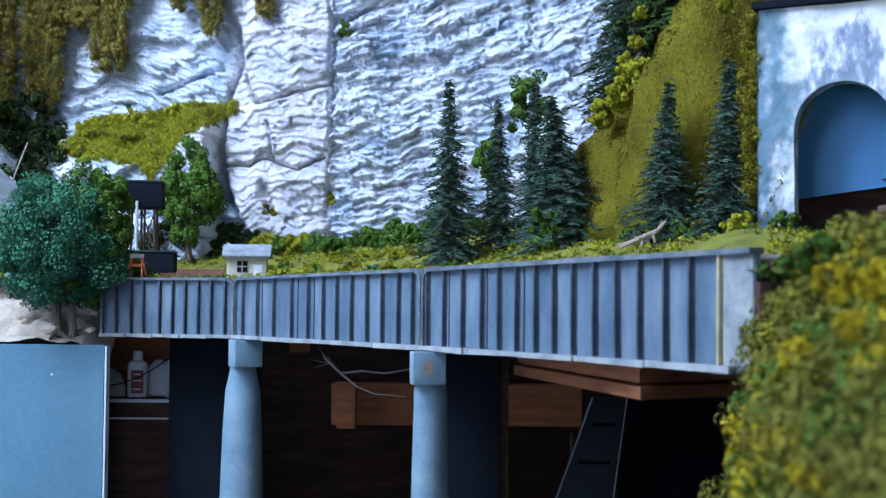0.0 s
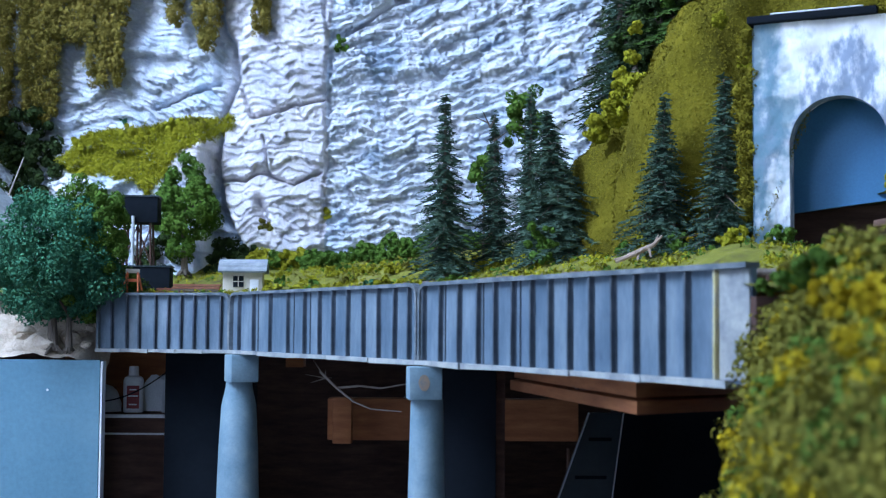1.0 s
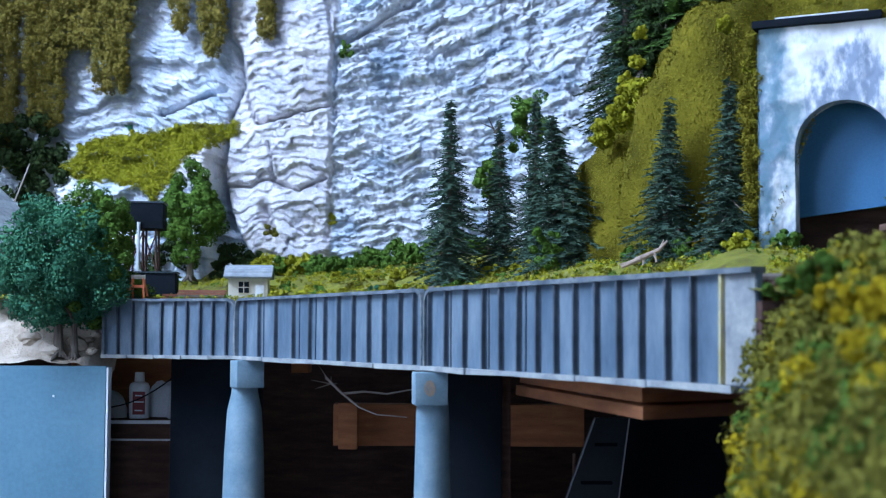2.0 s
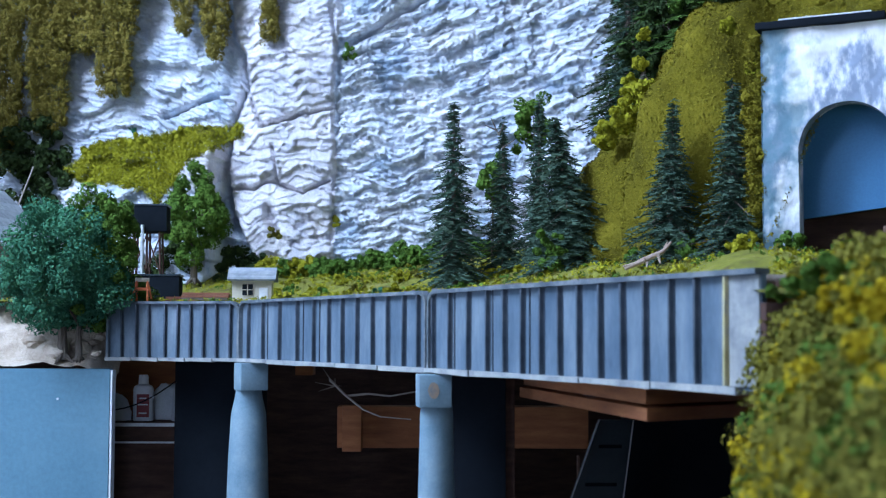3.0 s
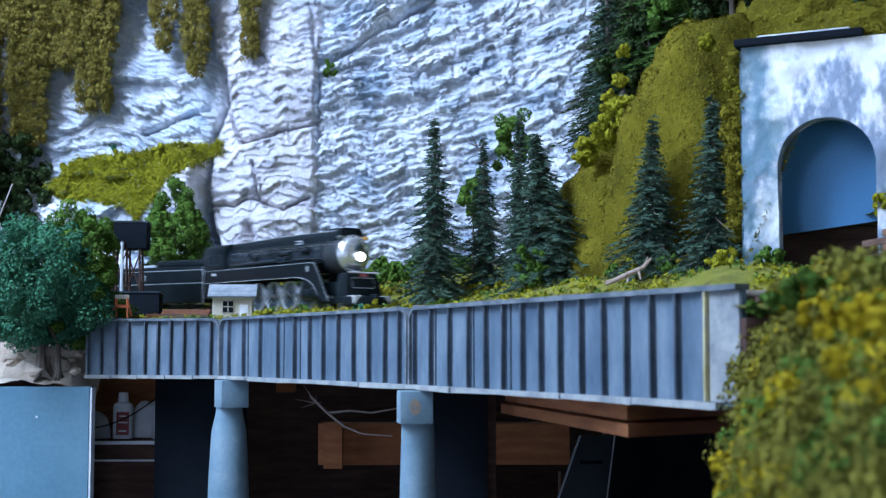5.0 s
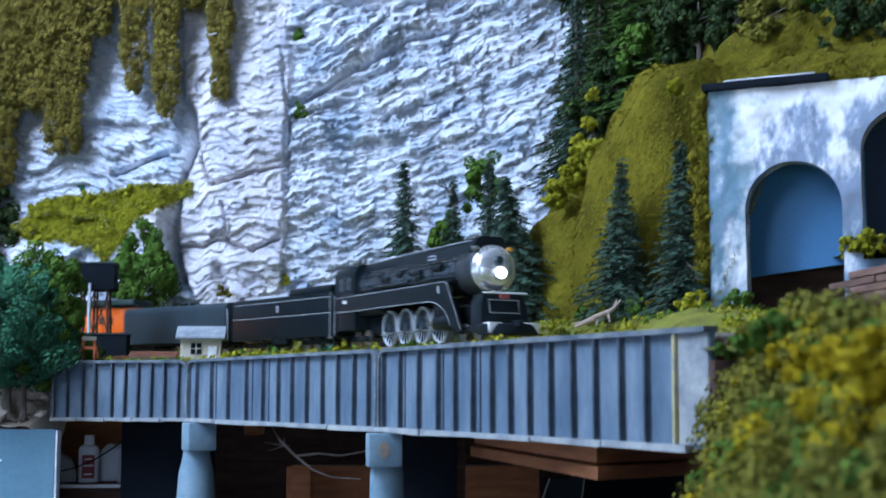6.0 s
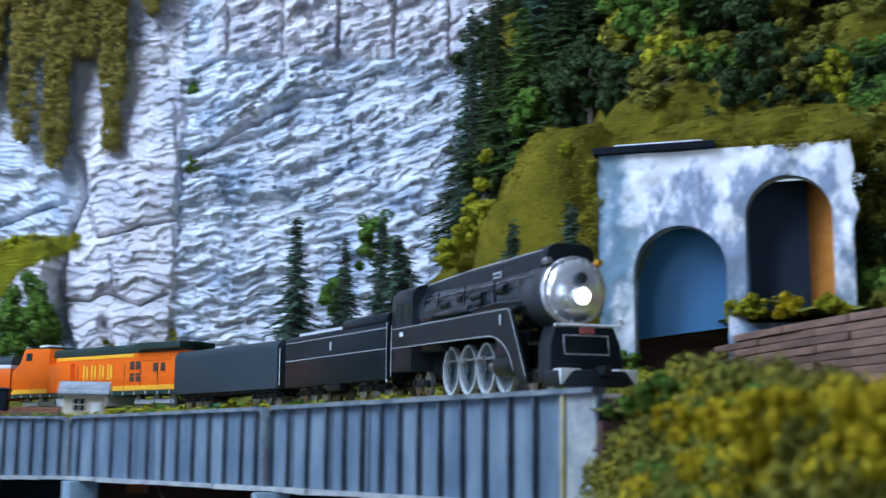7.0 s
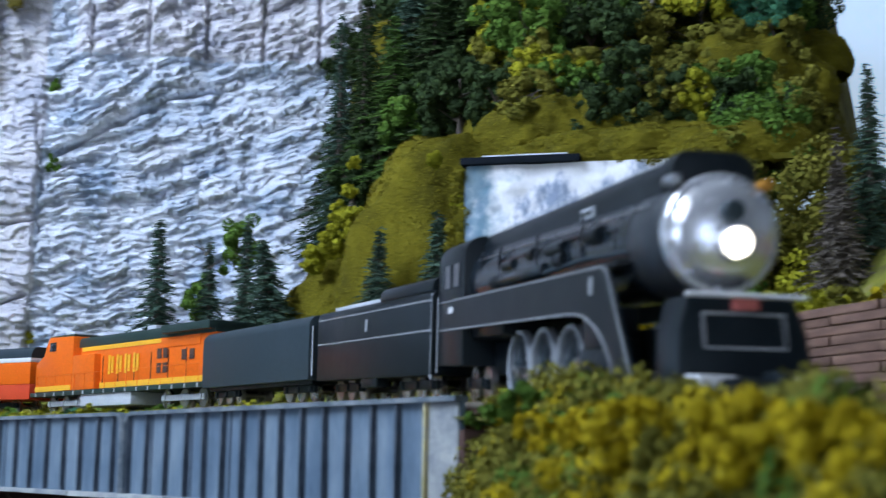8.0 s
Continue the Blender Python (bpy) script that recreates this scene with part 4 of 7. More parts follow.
for k in range(7):
    a = Vector((-0.084, 0.915, -0.037))
    twig.rod(a, a + Vector((rng.uniform(-0.02, 0.004), rng.uniform(-0.01, 0.01), rng.uniform(-0.004, 0.014))), 0.0005, 0.0001, 5)
thing("dry_twig", "pale dry forked twig hanging under the deck", "twig", data=twig.mesh("dry_twig"), material=TWIG)

# ---- tunnel mouths ----
PW0 = Vector((0.170, 0.740))
PW_TURN = math.degrees(math.atan2(-0.06, 0.126))


def portal():
    ob = thing("tunnel_portal", "white plaster wall with two arched tunnel mouths, stained teal-grey", "tunnel portal", at=pose(PW0.x, PW0.y, 0, 0, 0, PW_TURN))
    bm = bmesh.new()
    # one sheet with both openings cut through it, then drawn to its thickness
    nx, nz = 150, 170
    x0, x1, z0, z1 = 0.0, 0.1415, -0.02, 0.1695

    def inside(a, b):
        for c, half, top, low in ((0.0465, 0.0262, 0.1265, -1.0), (0.1065, 0.0235, 0.152, 0.070)):
            if abs(a - c) < half and low < b < top and (b < top - half or (a - c) ** 2 + (b - top + half) ** 2 < half * half):
                return True
        return False

    def snap(a, b):
        for c, half, top, low in ((0.0465, 0.0262, 0.1265, -1.0), (0.1065, 0.0235, 0.152, 0.070)):
            if b > low - 0.002 and b < top + 0.003 and abs(a - c) < half + 0.003:
                if b < top - half:
                    if abs(abs(a - c) - half) < 0.0011:
                        return c + math.copysign(half, a - c), b
                else:
                    d = math.hypot(a - c, b - top + half)
                    if abs(d - half) < 0.0011:
                        return c + (a - c) * half / d, top - half + (b - top + half) * half / d
        return a, b

    verts = {}

    def vert(i, k):
        if (i, k) not in verts:
            a, b = snap(x0 + (x1 - x0) * i / nx, z0 + (z1 - z0) * k / nz)
            edge = 0.006 * float(fbm(b * 60, 0.3, 3, 71)) * (i == nx) + 0.001 * (i == 0)
            verts[(i, k)] = bm.verts.new((a + edge, -0.0022 * float(fbm(a * 70, b * 70, 4, 70)), b))
        return verts[(i, k)]

    for i in range(nx):
        for k in range(nz):
            a, b = x0 + (x1 - x0) * (i + 0.5) / nx, z0 + (z1 - z0) * (k + 0.5) / nz
            if not inside(a, b):
                bm.faces.new([vert(i, k), vert(i + 1, k), vert(i + 1, k + 1), vert(i, k + 1)])
    ext = bmesh.ops.extrude_face_region(bm, geom=bm.faces[:])
    for v in ext["geom"]:
        if isinstance(v, bmesh.types.BMVert):
            v.co.y = 0.012
    bmesh.ops.recalc_face_normals(bm, faces=bm.faces)
    data = bpy.data.meshes.new("face")
    bm.to_mesh(data)
    bm.free()
    data.shade_smooth()
    data.set_sharp_from_angle(angle=radians(50))
    put("face", data, PLASTER, ob)
    put("coping", Shape().box(0.033, 0.004, 0.1715, 0.070, 0.017, 0.0042).mesh("coping", 0.0006), BLACKBOARD, ob, "dark strip of roofing board")
    put("coping_edge", Shape().box(0.036, -0.0020, 0.1740, 0.05, 0.005, 0.0008).mesh("coping_edge", 0.0003), PAPER, ob, "pale frayed paper edge")
    put("flank", Shape().prism([(0, 0), (0.0115, 0.0118), (0.004, 0.045), (-0.006, 0.045)], -0.02, 0.168, lambda a, b, c: (a, b, c)).mesh("flank", 0.001), PLASTER, ob)
    put("roof_slab", Shape().box(0.07, 0.038, 0.1655, 0.155, 0.052, 0.004).mesh("roof_slab", 0.001), MOSS, ob, "mossy slab over the tunnels")
    # what fills the mouths
    put("blue_backing", Shape().prism([(0.010, 0.064), (0.082, 0.072), (0.082, 0.135), (0.010, 0.135)], 0.026, 0.029, lambda a, b, c: (a, c, b)).mesh("blue_backing"), BLUEBOARD, ob, "flat blue painted card inside the lower mouth")
    put("lower_bed", Shape().box(0.046, 0.028, 0.030, 0.075, 0.03, 0.002).mesh("lower_bed"), DARKWOOD, ob)
    put("lower_back", Shape().box(0.046, 0.046, 0.045, 0.078, 0.002, 0.05).mesh("lower_back"), DARKWOOD, ob)
    put("navy_backing", Shape().box(0.104, 0.044, 0.112, 0.064, 0.002, 0.09).mesh("navy_backing"), NAVY, ob, "navy card at the back of the upper mouth")
    put("pine_liner", Shape().prism([(0.1305, 0.0125), (0.133, 0.0125), (0.117, 0.043), (0.1145, 0.043)], 0.066, 0.155, lambda a, b, c: (a, b, c)).mesh("pine_liner"), AMBERWOOD, ob, "orange pine liner along the mouth's inner side")
    put("upper_bed", Shape().box(0.106, 0.03, 0.068, 0.05, 0.034, 0.002).mesh("upper_bed"), DARKWOOD, ob)


portal()
# ---- timber retaining wall ----
timber_wall = thing("retaining_wall", "stacked brown timber retaining wall below the upper track", "retaining wall", kind="structure", at=pose(0, 0, 0))
ty = np.array([p[1] for p in WALL_LINE[::-1]])
tx = np.array([p[0] for p in WALL_LINE[::-1]])
beam = Shape().box(0, 0, 0, 0.0595, 0.0045, 0.0037).mesh("timber", 0.0006)
beam.materials.append(TIMBER)
rr = random.Random(4)
for row in range(12):
    y = 0.13 + (row % 2) * 0.03
    while y < 0.70:
        y2 = y + 0.06
        x, x2 = float(np.interp(y, ty, tx)), float(np.interp(y2, ty, tx))
        turn = math.degrees(math.atan2(y2 - y, x2 - x))
        z = 0.0170 + 0.0040 * row + rr.uniform(-0.0002, 0.0002) 
        put("timber", beam, None, timber_wall, at=pose((x + x2) / 2 + rr.uniform(-0.0006, 0.0006), (y + y2) / 2, z, rr.uniform(-2, 2), 0, turn + rr.uniform(-0.4, 0.4)))
        y = y2

# ---- conifers beside the line ----
for x, y, top, r, m, lean, seed, lab, full in (
    (-0.003, 0.98, 0.169, 0.0225, CONIFER, (0, 0), 1, "tall narrow blue-green spruce at the foot of the cliff", 1.0),
    (0.036, 1.0, 0.157, 0.0170, CONIFER, (-0.002, 0), 2, "thin dark spruce with bare broken branches near its top", 0.9),
    (0.060, 0.985, 0.172, 0.0170, CONIFER, (0.001, 0), 3, "slender dark spruce in a close group", 1.0),
    (0.084, 0.93, 0.150, 0.0310, CONIFER, (-0.016, 0), 4, "broad dark spruce leaning over the bridge end", 1.0),
    (0.125, 0.79, 0.134, 0.0190, CONIFER, (0.004, 0), 5, "dark spruce standing before the olive bank", 1.0),
    (0.1585, 0.765, 0.1445, 0.0195, CONIFER, (0.001, 0), 6, "dark spruce close beside the tunnel wall", 1.0),
    (0.156, 1.17, 0.335, 0.023, CONIFER, (0.0, 0), 7, "very tall dark spruce at the edge of the rock face", 0.8),
    (0.182, 1.22, 0.42, 0.034, DARKLEAF, (0.0, 0), 8, "very tall shaded spruce in the wood above", 0.8),
):
    z = gz_at(x, y) if y < 1.05 else 0.10
    conifer((x, y, z), top - z, r, m, lab, seed, lean=lean, full=full)
dead = Shape()
for a, b in (((0, 0, 0), (-0.006, 0, 0.013)), ((-0.002, 0, 0.004), (-0.011, 0, 0.008)), ((0, 0, 0), (0.004, 0, 0.010)), ((0.002, 0, -0.01), (0.012, 0, -0.003))):
    dead.rod(a, b, 0.0007, 0.0003, 6)
thing("dead_branch", "bare brown broken branch among the spruces", "branch", at=pose(0.031, 0.992, 0.148), data=dead.mesh("dead_branch"), material=BARK)
leafy_tree((0.058, 1.01, 0.04), 0.142, 0.014, 0.014, 0.024, MIDGREEN, "small leafy green tree rising behind the spruces", 11, clumps=30, per=80, size=0.0016, trunk=0.0016)
leafy_tree((0.027, 1.03, 0.045), 0.092, 0.012, 0.012, 0.020, MIDGREEN, "small bright green leafy tree between spruces", 12, clumps=26, per=80, size=0.0016, trunk=0.0015)
shrub((0.062, 0.905, 0.034), 0.010, 0.009, 0.022, MIDGREEN, "light green upright shrub among the spruces", 13, 26, 70, 0.0015)

# ---- olive mossy bank with a rounded top ----
def dome(rx, ry, rz, seed, power=1.0, nu=72, nv=40, rough=0.10, below=0.35):
    """A lumpy half ball on its base, as grids of points."""
    a, b = np.meshgrid(np.linspace(0, 2 * np.pi, nu + 1), np.linspace(0.02, np.pi / 2 + below, nv), indexing="ij")
    dx, dy, dz = np.cos(a) * np.sin(b), np.sin(a) * np.sin(b), np.cos(b)
    o = seed * 3.7
    lump = 1 + rough * fbm(dx * 2.2 + o, dz * 2.2 + dy * 1.7, 3, seed) + 0.35 * rough * fbm(dx * 8 + o, dz * 8 + dy * 6, 3, seed + 1)
    k = (np.abs(dx) ** (2 * power) + np.abs(dy) ** (2 * power) + np.abs(dz) ** (2 * power)) ** (-0.5 / power)
    return rx * dx * lump * k, ry * dy * lump * k, rz * dz * lump * k


def fibres(px, py, pz, n, size, seed, reach=0.5):
    """Short fine fibres standing off a surface given as grids of points."""
    r = np.random.default_rng(seed)
    i, j = r.integers(0, px.shape[0] - 1, n), r.integers(0, px.shape[1] - 1, n)
    q, w = r.random(n), r.random(n)

    def mixed(g):
        return g[i, j] * (1 - q) * (1 - w) + g[i + 1, j] * q * (1 - w) + g[i, j + 1] * (1 - q) * w + g[i + 1, j + 1] * q * w

    p = np.stack([mixed(px), mixed(py), mixed(pz)], 1) + r.normal(size=(n, 3)) * size * reach
    along, across = (np.stack([np.gradient(g, axis=k) for g in (px, py, pz)], -1) for k in (0, 1))
    up = np.cross(along, across)
    up /= np.linalg.norm(up, axis=-1)[..., None] + 1e-12
    return raw("fibre_coat", *leaf_quads(p, size, r, 0.4, up[i, j]))


def moss_mound(x, y, z, rx, ry, rz, seed, label, power=1.0, group="", name="moss_mound", rough=0.15, per=4.5e6):
    ob = thing(name, label, "moss", group, at=pose(x, y, z))
    px, py, pz = dome(rx, ry, rz, seed, power, rough=rough)
    put("mound", raw("mound", np.stack([px.ravel(), py.ravel(), pz.ravel()], 1), sheet(*px.shape)[:, ::-1], True), MOSS, ob)
    put("fibre_coat", fibres(px, py, pz, int(per * (rx + ry) * rz), 0.0012, seed + 5, 0.45), MOSSBLADE, ob, "soft short olive fibres")
    return ob


moss_mound(0.202, 0.872, 0.03, 0.088, 0.078, 0.172, 81, "tall rounded olive moss bank beside the tunnel wall", 1.7, name="mossy_bank", rough=0.17)
moss_mound(0.142, 0.975, 0.03, 0.062, 0.085, 0.128, 82, "lower olive moss bank at the foot of the cliff", 1.0, name="mossy_bank")
moss_mound(0.105, 0.985, 0.03, 0.045, 0.060, 0.075, 83, "low olive moss toe of the bank behind the spruces", 1.0, name="mossy_bank")
r = np.random.default_rng(85)
c, sn = math.cos(radians(PW_TURN)), math.sin(radians(PW_TURN))
fu, fv = r.uniform(0.060, 0.150, 240), r.uniform(0.0, 0.03, 240)
fringe = np.stack([PW0.x + fu * c - fv * sn, PW0.y + fu * sn + fv * c, 0.1695 + 0.004 * fbm(fu * 60, fv * 60, 3, 86) + 0.1 * fv], 1)
thing("moss_fringe", "olive moss creeping over the portal's top edge", "moss", kind="stuff", data=raw("moss_fringe", *clump_leaves(r, fringe, r.uniform(0.002, 0.005, 240), 90, 0.0012, 0.3)), material=MOSSBLADE)
edge_z = r.uniform(0.06, 0.168, 150)
hang = np.stack([PW0.x - 0.001 + r.normal(size=150) * 0.0022, PW0.y + r.uniform(0.0, 0.02, 150), edge_z], 1)
thing("moss_fringe", "olive moss hanging along the portal's outer edge", "moss", kind="stuff", data=raw("moss_fringe", *clump_leaves(r, hang, r.uniform(0.0015, 0.0042, 150), 90, 0.0011, 0.4)), material=MOSSBLADE)
thing("moss_fibres", "short olive moss fibres on the hillside", "moss", kind="stuff", data=fibres(hx[12:60, 4:70], hy[12:60, 4:70], hz[12:60, 4:70], 160000, 0.0013, 84), material=MOSSBLADE)
for k, (x, y, z, q, m) in enumerate(((0.113, 0.905, 0.150, 0.012, HEDGE_Y), (0.124, 0.895, 0.164, 0.012, HEDGE_Y), (0.103, 0.915, 0.138, 0.009, HEDGE_Y), (0.118, 0.90, 0.168, 0.008, HEDGE_Y), (0.120, 0.865, 0.178, 0.0045, HEDGE_Y), (0.122, 0.86, 0.196, 0.004, HEDGE_Y), (0.163, 0.795, 0.186, 0.004, HEDGE_Y), (0.178, 0.79, 0.160, 0.005, HEDGE_Y))):
    shrub((x, y, z - q), q, q, q, m, "yellow-olive foam shrub on the mossy bank", 90 + k, 30, 80, 0.0013, "shrubs on the bank")
rl = random.Random(77)
# the soft band that rolls over the tunnel wall, then higher and larger cushions
for k in range(11):
    x = 0.205 + 0.17 * (k + 0.6 * rl.random()) / 11
    y = 0.735 - 0.476 * (x - 0.17) + rl.uniform(0.078, 0.098)
    q = rl.uniform(0.016, 0.024)
    moss_mound(x, y, float(hill_z(np.array(x), np.array(y))) - q * 0.55, q * 1.5, q, q * 0.95, 300 + 3 * k, "small soft cushion of olive moss above the portal", 1.0, "moss cushions on the hillside", "moss_cushion", 0.16, 3.0e6)
for k in range(15):
    y = 0.835 + 0.075 * (k % 3) + rl.uniform(-0.012, 0.012)
    x = y * (0.285 + 0.25 * (k + rl.random()) / 15)
    q = rl.uniform(0.024, 0.038)
    moss_mound(x, y, float(hill_z(np.array(x), np.array(y))) - q * 0.45, q * 1.25, q, q * rl.uniform(1.0, 1.5), 360 + 3 * k, "large soft rounded cushion of olive moss", 1.0, "moss cushions on the hillside", "moss_cushion", 0.18, 2.4e6)

# ---- foreground bank ----
sy, sw = np.meshgrid(np.linspace(0.424, -0.02, 90), np.linspace(0, 1, 70), indexing="ij")
edge = np.interp(sy, [p[1] for p in FRONT[::-1][:6]], [p[0] for p in FRONT[::-1][:6]])
drop = 0.37 * sw**1.2
edge = edge + 0.009 * smooth(0.30, 0.40, sy)
fx = edge + 0.010 - 0.012 * smooth(0, 0.12, sw) - 0.11 * drop - 0.009 * smooth(0.05, 0.4, sw) + 0.006 * fbm(sy * 22, sw * 9, 4, 101) - 0.02 * smooth(0.40, 0.2, sy) * smooth(0.0, 0.2, sw)
fz = 0.0150 - drop - 0.007 * smooth(0.38, 0.2, sy) + 0.004 * fbm(sy * 30, sw * 12, 3, 102)
fore = thing("ground_slope", "steep mossy slope below the track", "slope", kind="structure", data=raw("ground_slope", np.stack([fx.ravel(), sy.ravel(), fz.ravel()], 1), sheet(*sy.shape), True), material=GROUND)
thing("slope_side", "dark board closing the slope beneath the bridge end", "board", kind="structure", data=Shape().box(0.235, 0.436, -0.165, 0.27, 0.008, 0.35).mesh("slope_side"), material=DARKWOOD)


def slope_bushes(name, label, n, mat, seed, rows, lift, rmin, rmax, per, size):
    r = np.random.default_rng(seed)
    i = r.integers(0, sy.shape[0], n)
    j = np.clip((r.random(n) ** 1.25 * rows).astype(int), 0, sy.shape[1] - 1)
    c = np.stack([fx[i, j] - lift, sy[i, j], fz[i, j] + lift * 0.3], 1) + r.normal(size=(n, 3)) * 0.0022
    rad = r.uniform(rmin, rmax, n)
    return thing(name, label, "moss", kind="stuff", data=raw(name, *clump_leaves(r, c, rad, per, size)), material=mat)


slope_bushes("slope_foliage", "lumpy olive-green foam foliage on the slope", 1300, OLIVE, 111, 34, 0.001, 0.004, 0.0085, 210, 0.0008)
slope_bushes("slope_foliage", "dark green foam foliage patches on the slope", 330, MIDGREEN, 112, 34, 0.0015, 0.003, 0.006, 170, 0.0008)
slope_bushes("slope_foliage", "mustard yellow foam patches on the slope", 330, YELLOW, 113, 30, 0.003, 0.0025, 0.0055, 160, 0.0008)
rr = random.Random(9)
for k in range(30):
    y = 0.415 - 0.38 * k / 29
    x = float(np.interp(y, [p[1] for p in FRONT[::-1][:6]], [p[0] for p in FRONT[::-1][:6]])) - 0.002 + 0.007 * float(smooth(0.30, 0.40, y)) + rr.uniform(-0.004, 0.003)
    r = rr.uniform(0.005, 0.0085) * (1.35 if y < 0.3 else 1.0)
    shrub((x, y, 0.0055 - 0.0065 * smooth(0.38, 0.2, y) + (0.0055 if y > 0.33 else 0)), r, r, r * rr.uniform(0.5, 0.8), YELLOW if (k % 5 in (0, 2) and y < 0.40) or (y < 0.30 and k % 4) else (OLIVE if k % 3 else MIDGREEN), "low foam shrub along the top of the slope", 120 + k, 24, 170, 0.0008, "shrubs on the slope")
for k in range(34):
    y = 0.20 + 0.50 * k / 33
    x = float(np.interp(y, ty, tx)) - rr.uniform(0.010, 0.05)
    d, s, h = off_track([x], [y])
    if d[0] > 0.036:
        r = rr.uniform(0.006, 0.010)
        shrub((x, y, gz_at(x, y) - 0.001), r, r, r * 0.75, (HEDGE_Y, OLIVE, YELLOW, MIDGREEN)[k % 4], "small foam shrub below the timber wall", 160 + k, 18, 70, 0.0013, "shrubs below the wall")
for k in range(26):
    y = 0.16 + 0.55 * k / 25
    x = float(np.interp(y, ty, tx)) + rr.uniform(0.004, 0.02)
    r = rr.uniform(0.006, 0.011)
    shrub((x, y, float(upper_z(np.array(x), np.array(y))) - 0.002), r, r, r * 0.7, (HEDGE_Y, HEDGE_Y, YELLOW, OLIVE)[k % 4], "yellow-green foam shrub along the timber wall's top", 200 + k, 20, 70, 0.0013, "shrubs above the wall")

# ---- low planting behind the bridge ----
hedge_line = ((-0.186, 1.285), (-0.15, 1.27), (-0.11, 1.25), (-0.06, 1.225), (-0.015, 1.20), (0.03, 1.17))
for k in range(22):
    q = k / 21 * 5
    i = min(4, int(q))
    x = hedge_line[i][0] + (hedge_line[i + 1][0] - hedge_line[i][0]) * (q - i)
    y = hedge_line[i][1] + (hedge_line[i + 1][1] - hedge_line[i][1]) * (q - i) + rr.uniform(-0.006, 0.006)
    r = rr.uniform(0.0105, 0.014)
    shrub((x, y, gz_at(x, y) - 0.001), r, r, r * rr.uniform(0.75, 1.0), HEDGE_Y if k < 7 and k % 4 != 2 else MIDGREEN, "rounded foam hedge bush at the cliff foot", 240 + k, 24, 70, 0.0016, "hedge along the cliff")
pts = []
rng = np.random.default_rng(300)
cx, cy_ = rng.uniform(-0.40, 0.27, 14000), rng.uniform(0.16, 1.30, 14000)
d, s, h = off_track(cx, cy_)
ok = (behind_front(cx, cy_) > 0.006) & (d > 0.026) & (cx < np.interp(cy_, ty, tx) - 0.004) & ((d < 0.14) | (rng.random(14000) < 0.35)) & (fbm(cx * 16, cy_ * 16, 3, 301) > -0.35)
cx, cy_ = cx[ok], cy_[ok]
cz = ground_z(cx, cy_)
tuft = np.stack([cx, cy_, cz + 0.0008], 1)
third = np.arange(len(tuft)) % 5
for mat, sel, lab in ((HEDGE_Y, third < 3, "yellow-green turf tufts"), (MIDGREEN, third == 3, "green turf tufts"), (OLIVE, third == 4, "olive turf tufts")):
    c = tuft[sel]
    thing("turf", lab, "turf", kind="stuff", data=raw("turf", *clump_leaves(rng, c, rng.uniform(0.0012, 0.0034, len(c)), 16, 0.0012, 0.5)), material=mat)
for k, (x, y, r, m) in enumerate(((-0.105, 0.90, 0.006, MIDGREEN), (-0.09, 0.875, 0.005, MIDGREEN), (-0.045, 0.80, 0.0065, TEAL), (-0.038, 0.775, 0.0055, HEDGE_Y), (0.0, 0.705, 0.0045, MIDGREEN), (-0.125, 0.935, 0.006, HEDGE_Y), (-0.07, 0.84, 0.005, HEDGE_Y), (0.12, 0.79, 0.010, HEDGE_Y), (0.135, 0.77, 0.011, MIDGREEN), (0.15, 0.78, 0.011, YELLOW), (0.165, 0.765, 0.009, OLIVE), (0.11, 0.82, 0.009, MIDGREEN), (0.155, 0.72, 0.008, HEDGE_Y), (0.18, 0.725, 0.009, MIDGREEN), (0.205, 0.70, 0.008, MIDGREEN))):
    shrub((x, y, gz_at(x, y) - 0.001), r, r, r * 0.8, m, "small foam shrub beside the track", 330 + k, 20, 60, 0.0013, "shrubs beside the track")
for k in range(46):
    x = -0.185 + 0.245 * (k + rr.random()) / 46
    y = float(np.interp(x, (-0.19, -0.06, 0.06), (1.20, 1.12, 1.03))) + rr.uniform(-0.09, 0.05)
    d, sd, h = off_track([x], [y])
    q = rr.uniform(0.0045, 0.0085)
    if d[0] > 0.034 and sd[0] < 0:
        shrub((x, y, gz_at(x, y) - 0.001), q * 1.3, q, q * 0.6, (HEDGE_Y, HEDGE_Y, MIDGREEN, HEDGE_Y, OLIVE)[k % 5], "low foam tuft in the grass before the hedge", 1100 + k, 18, 60, 0.0012, "tufts before the hedge")
stones = np.random.default_rng(31)
for k in range(9):
    x, y = 0.006 + 0.02 * stones.random() - 0.035 * (k % 3), 0.70 + 0.03 * stones.random() + 0.06 * (k % 3)
    bm = bmesh.new()
    bmesh.ops.create_icosphere(bm, subdivisions=2, radius=1)
    for v in bm.verts:
        v.co = v.co * (1 + 0.25 * noise.noise(v.co * 1.7 + Vector((k * 3, 0, 0))))
        v.co.x, v.co.y, v.co.z = v.co.x * 0.0032, v.co.y * 0.0026, v.co.z * 0.0018
    data = bpy.data.meshes.new("stone")
    bm.to_mesh(data)
    bm.free()
    thing("stone", "small pale grey stone beside the track", "stone", "stones beside the track", at=pose(x, y, gz_at(x, y) + 0.0008, 0, 0, 40 * k), data=data, material=RUBBLE)
log = Shape()
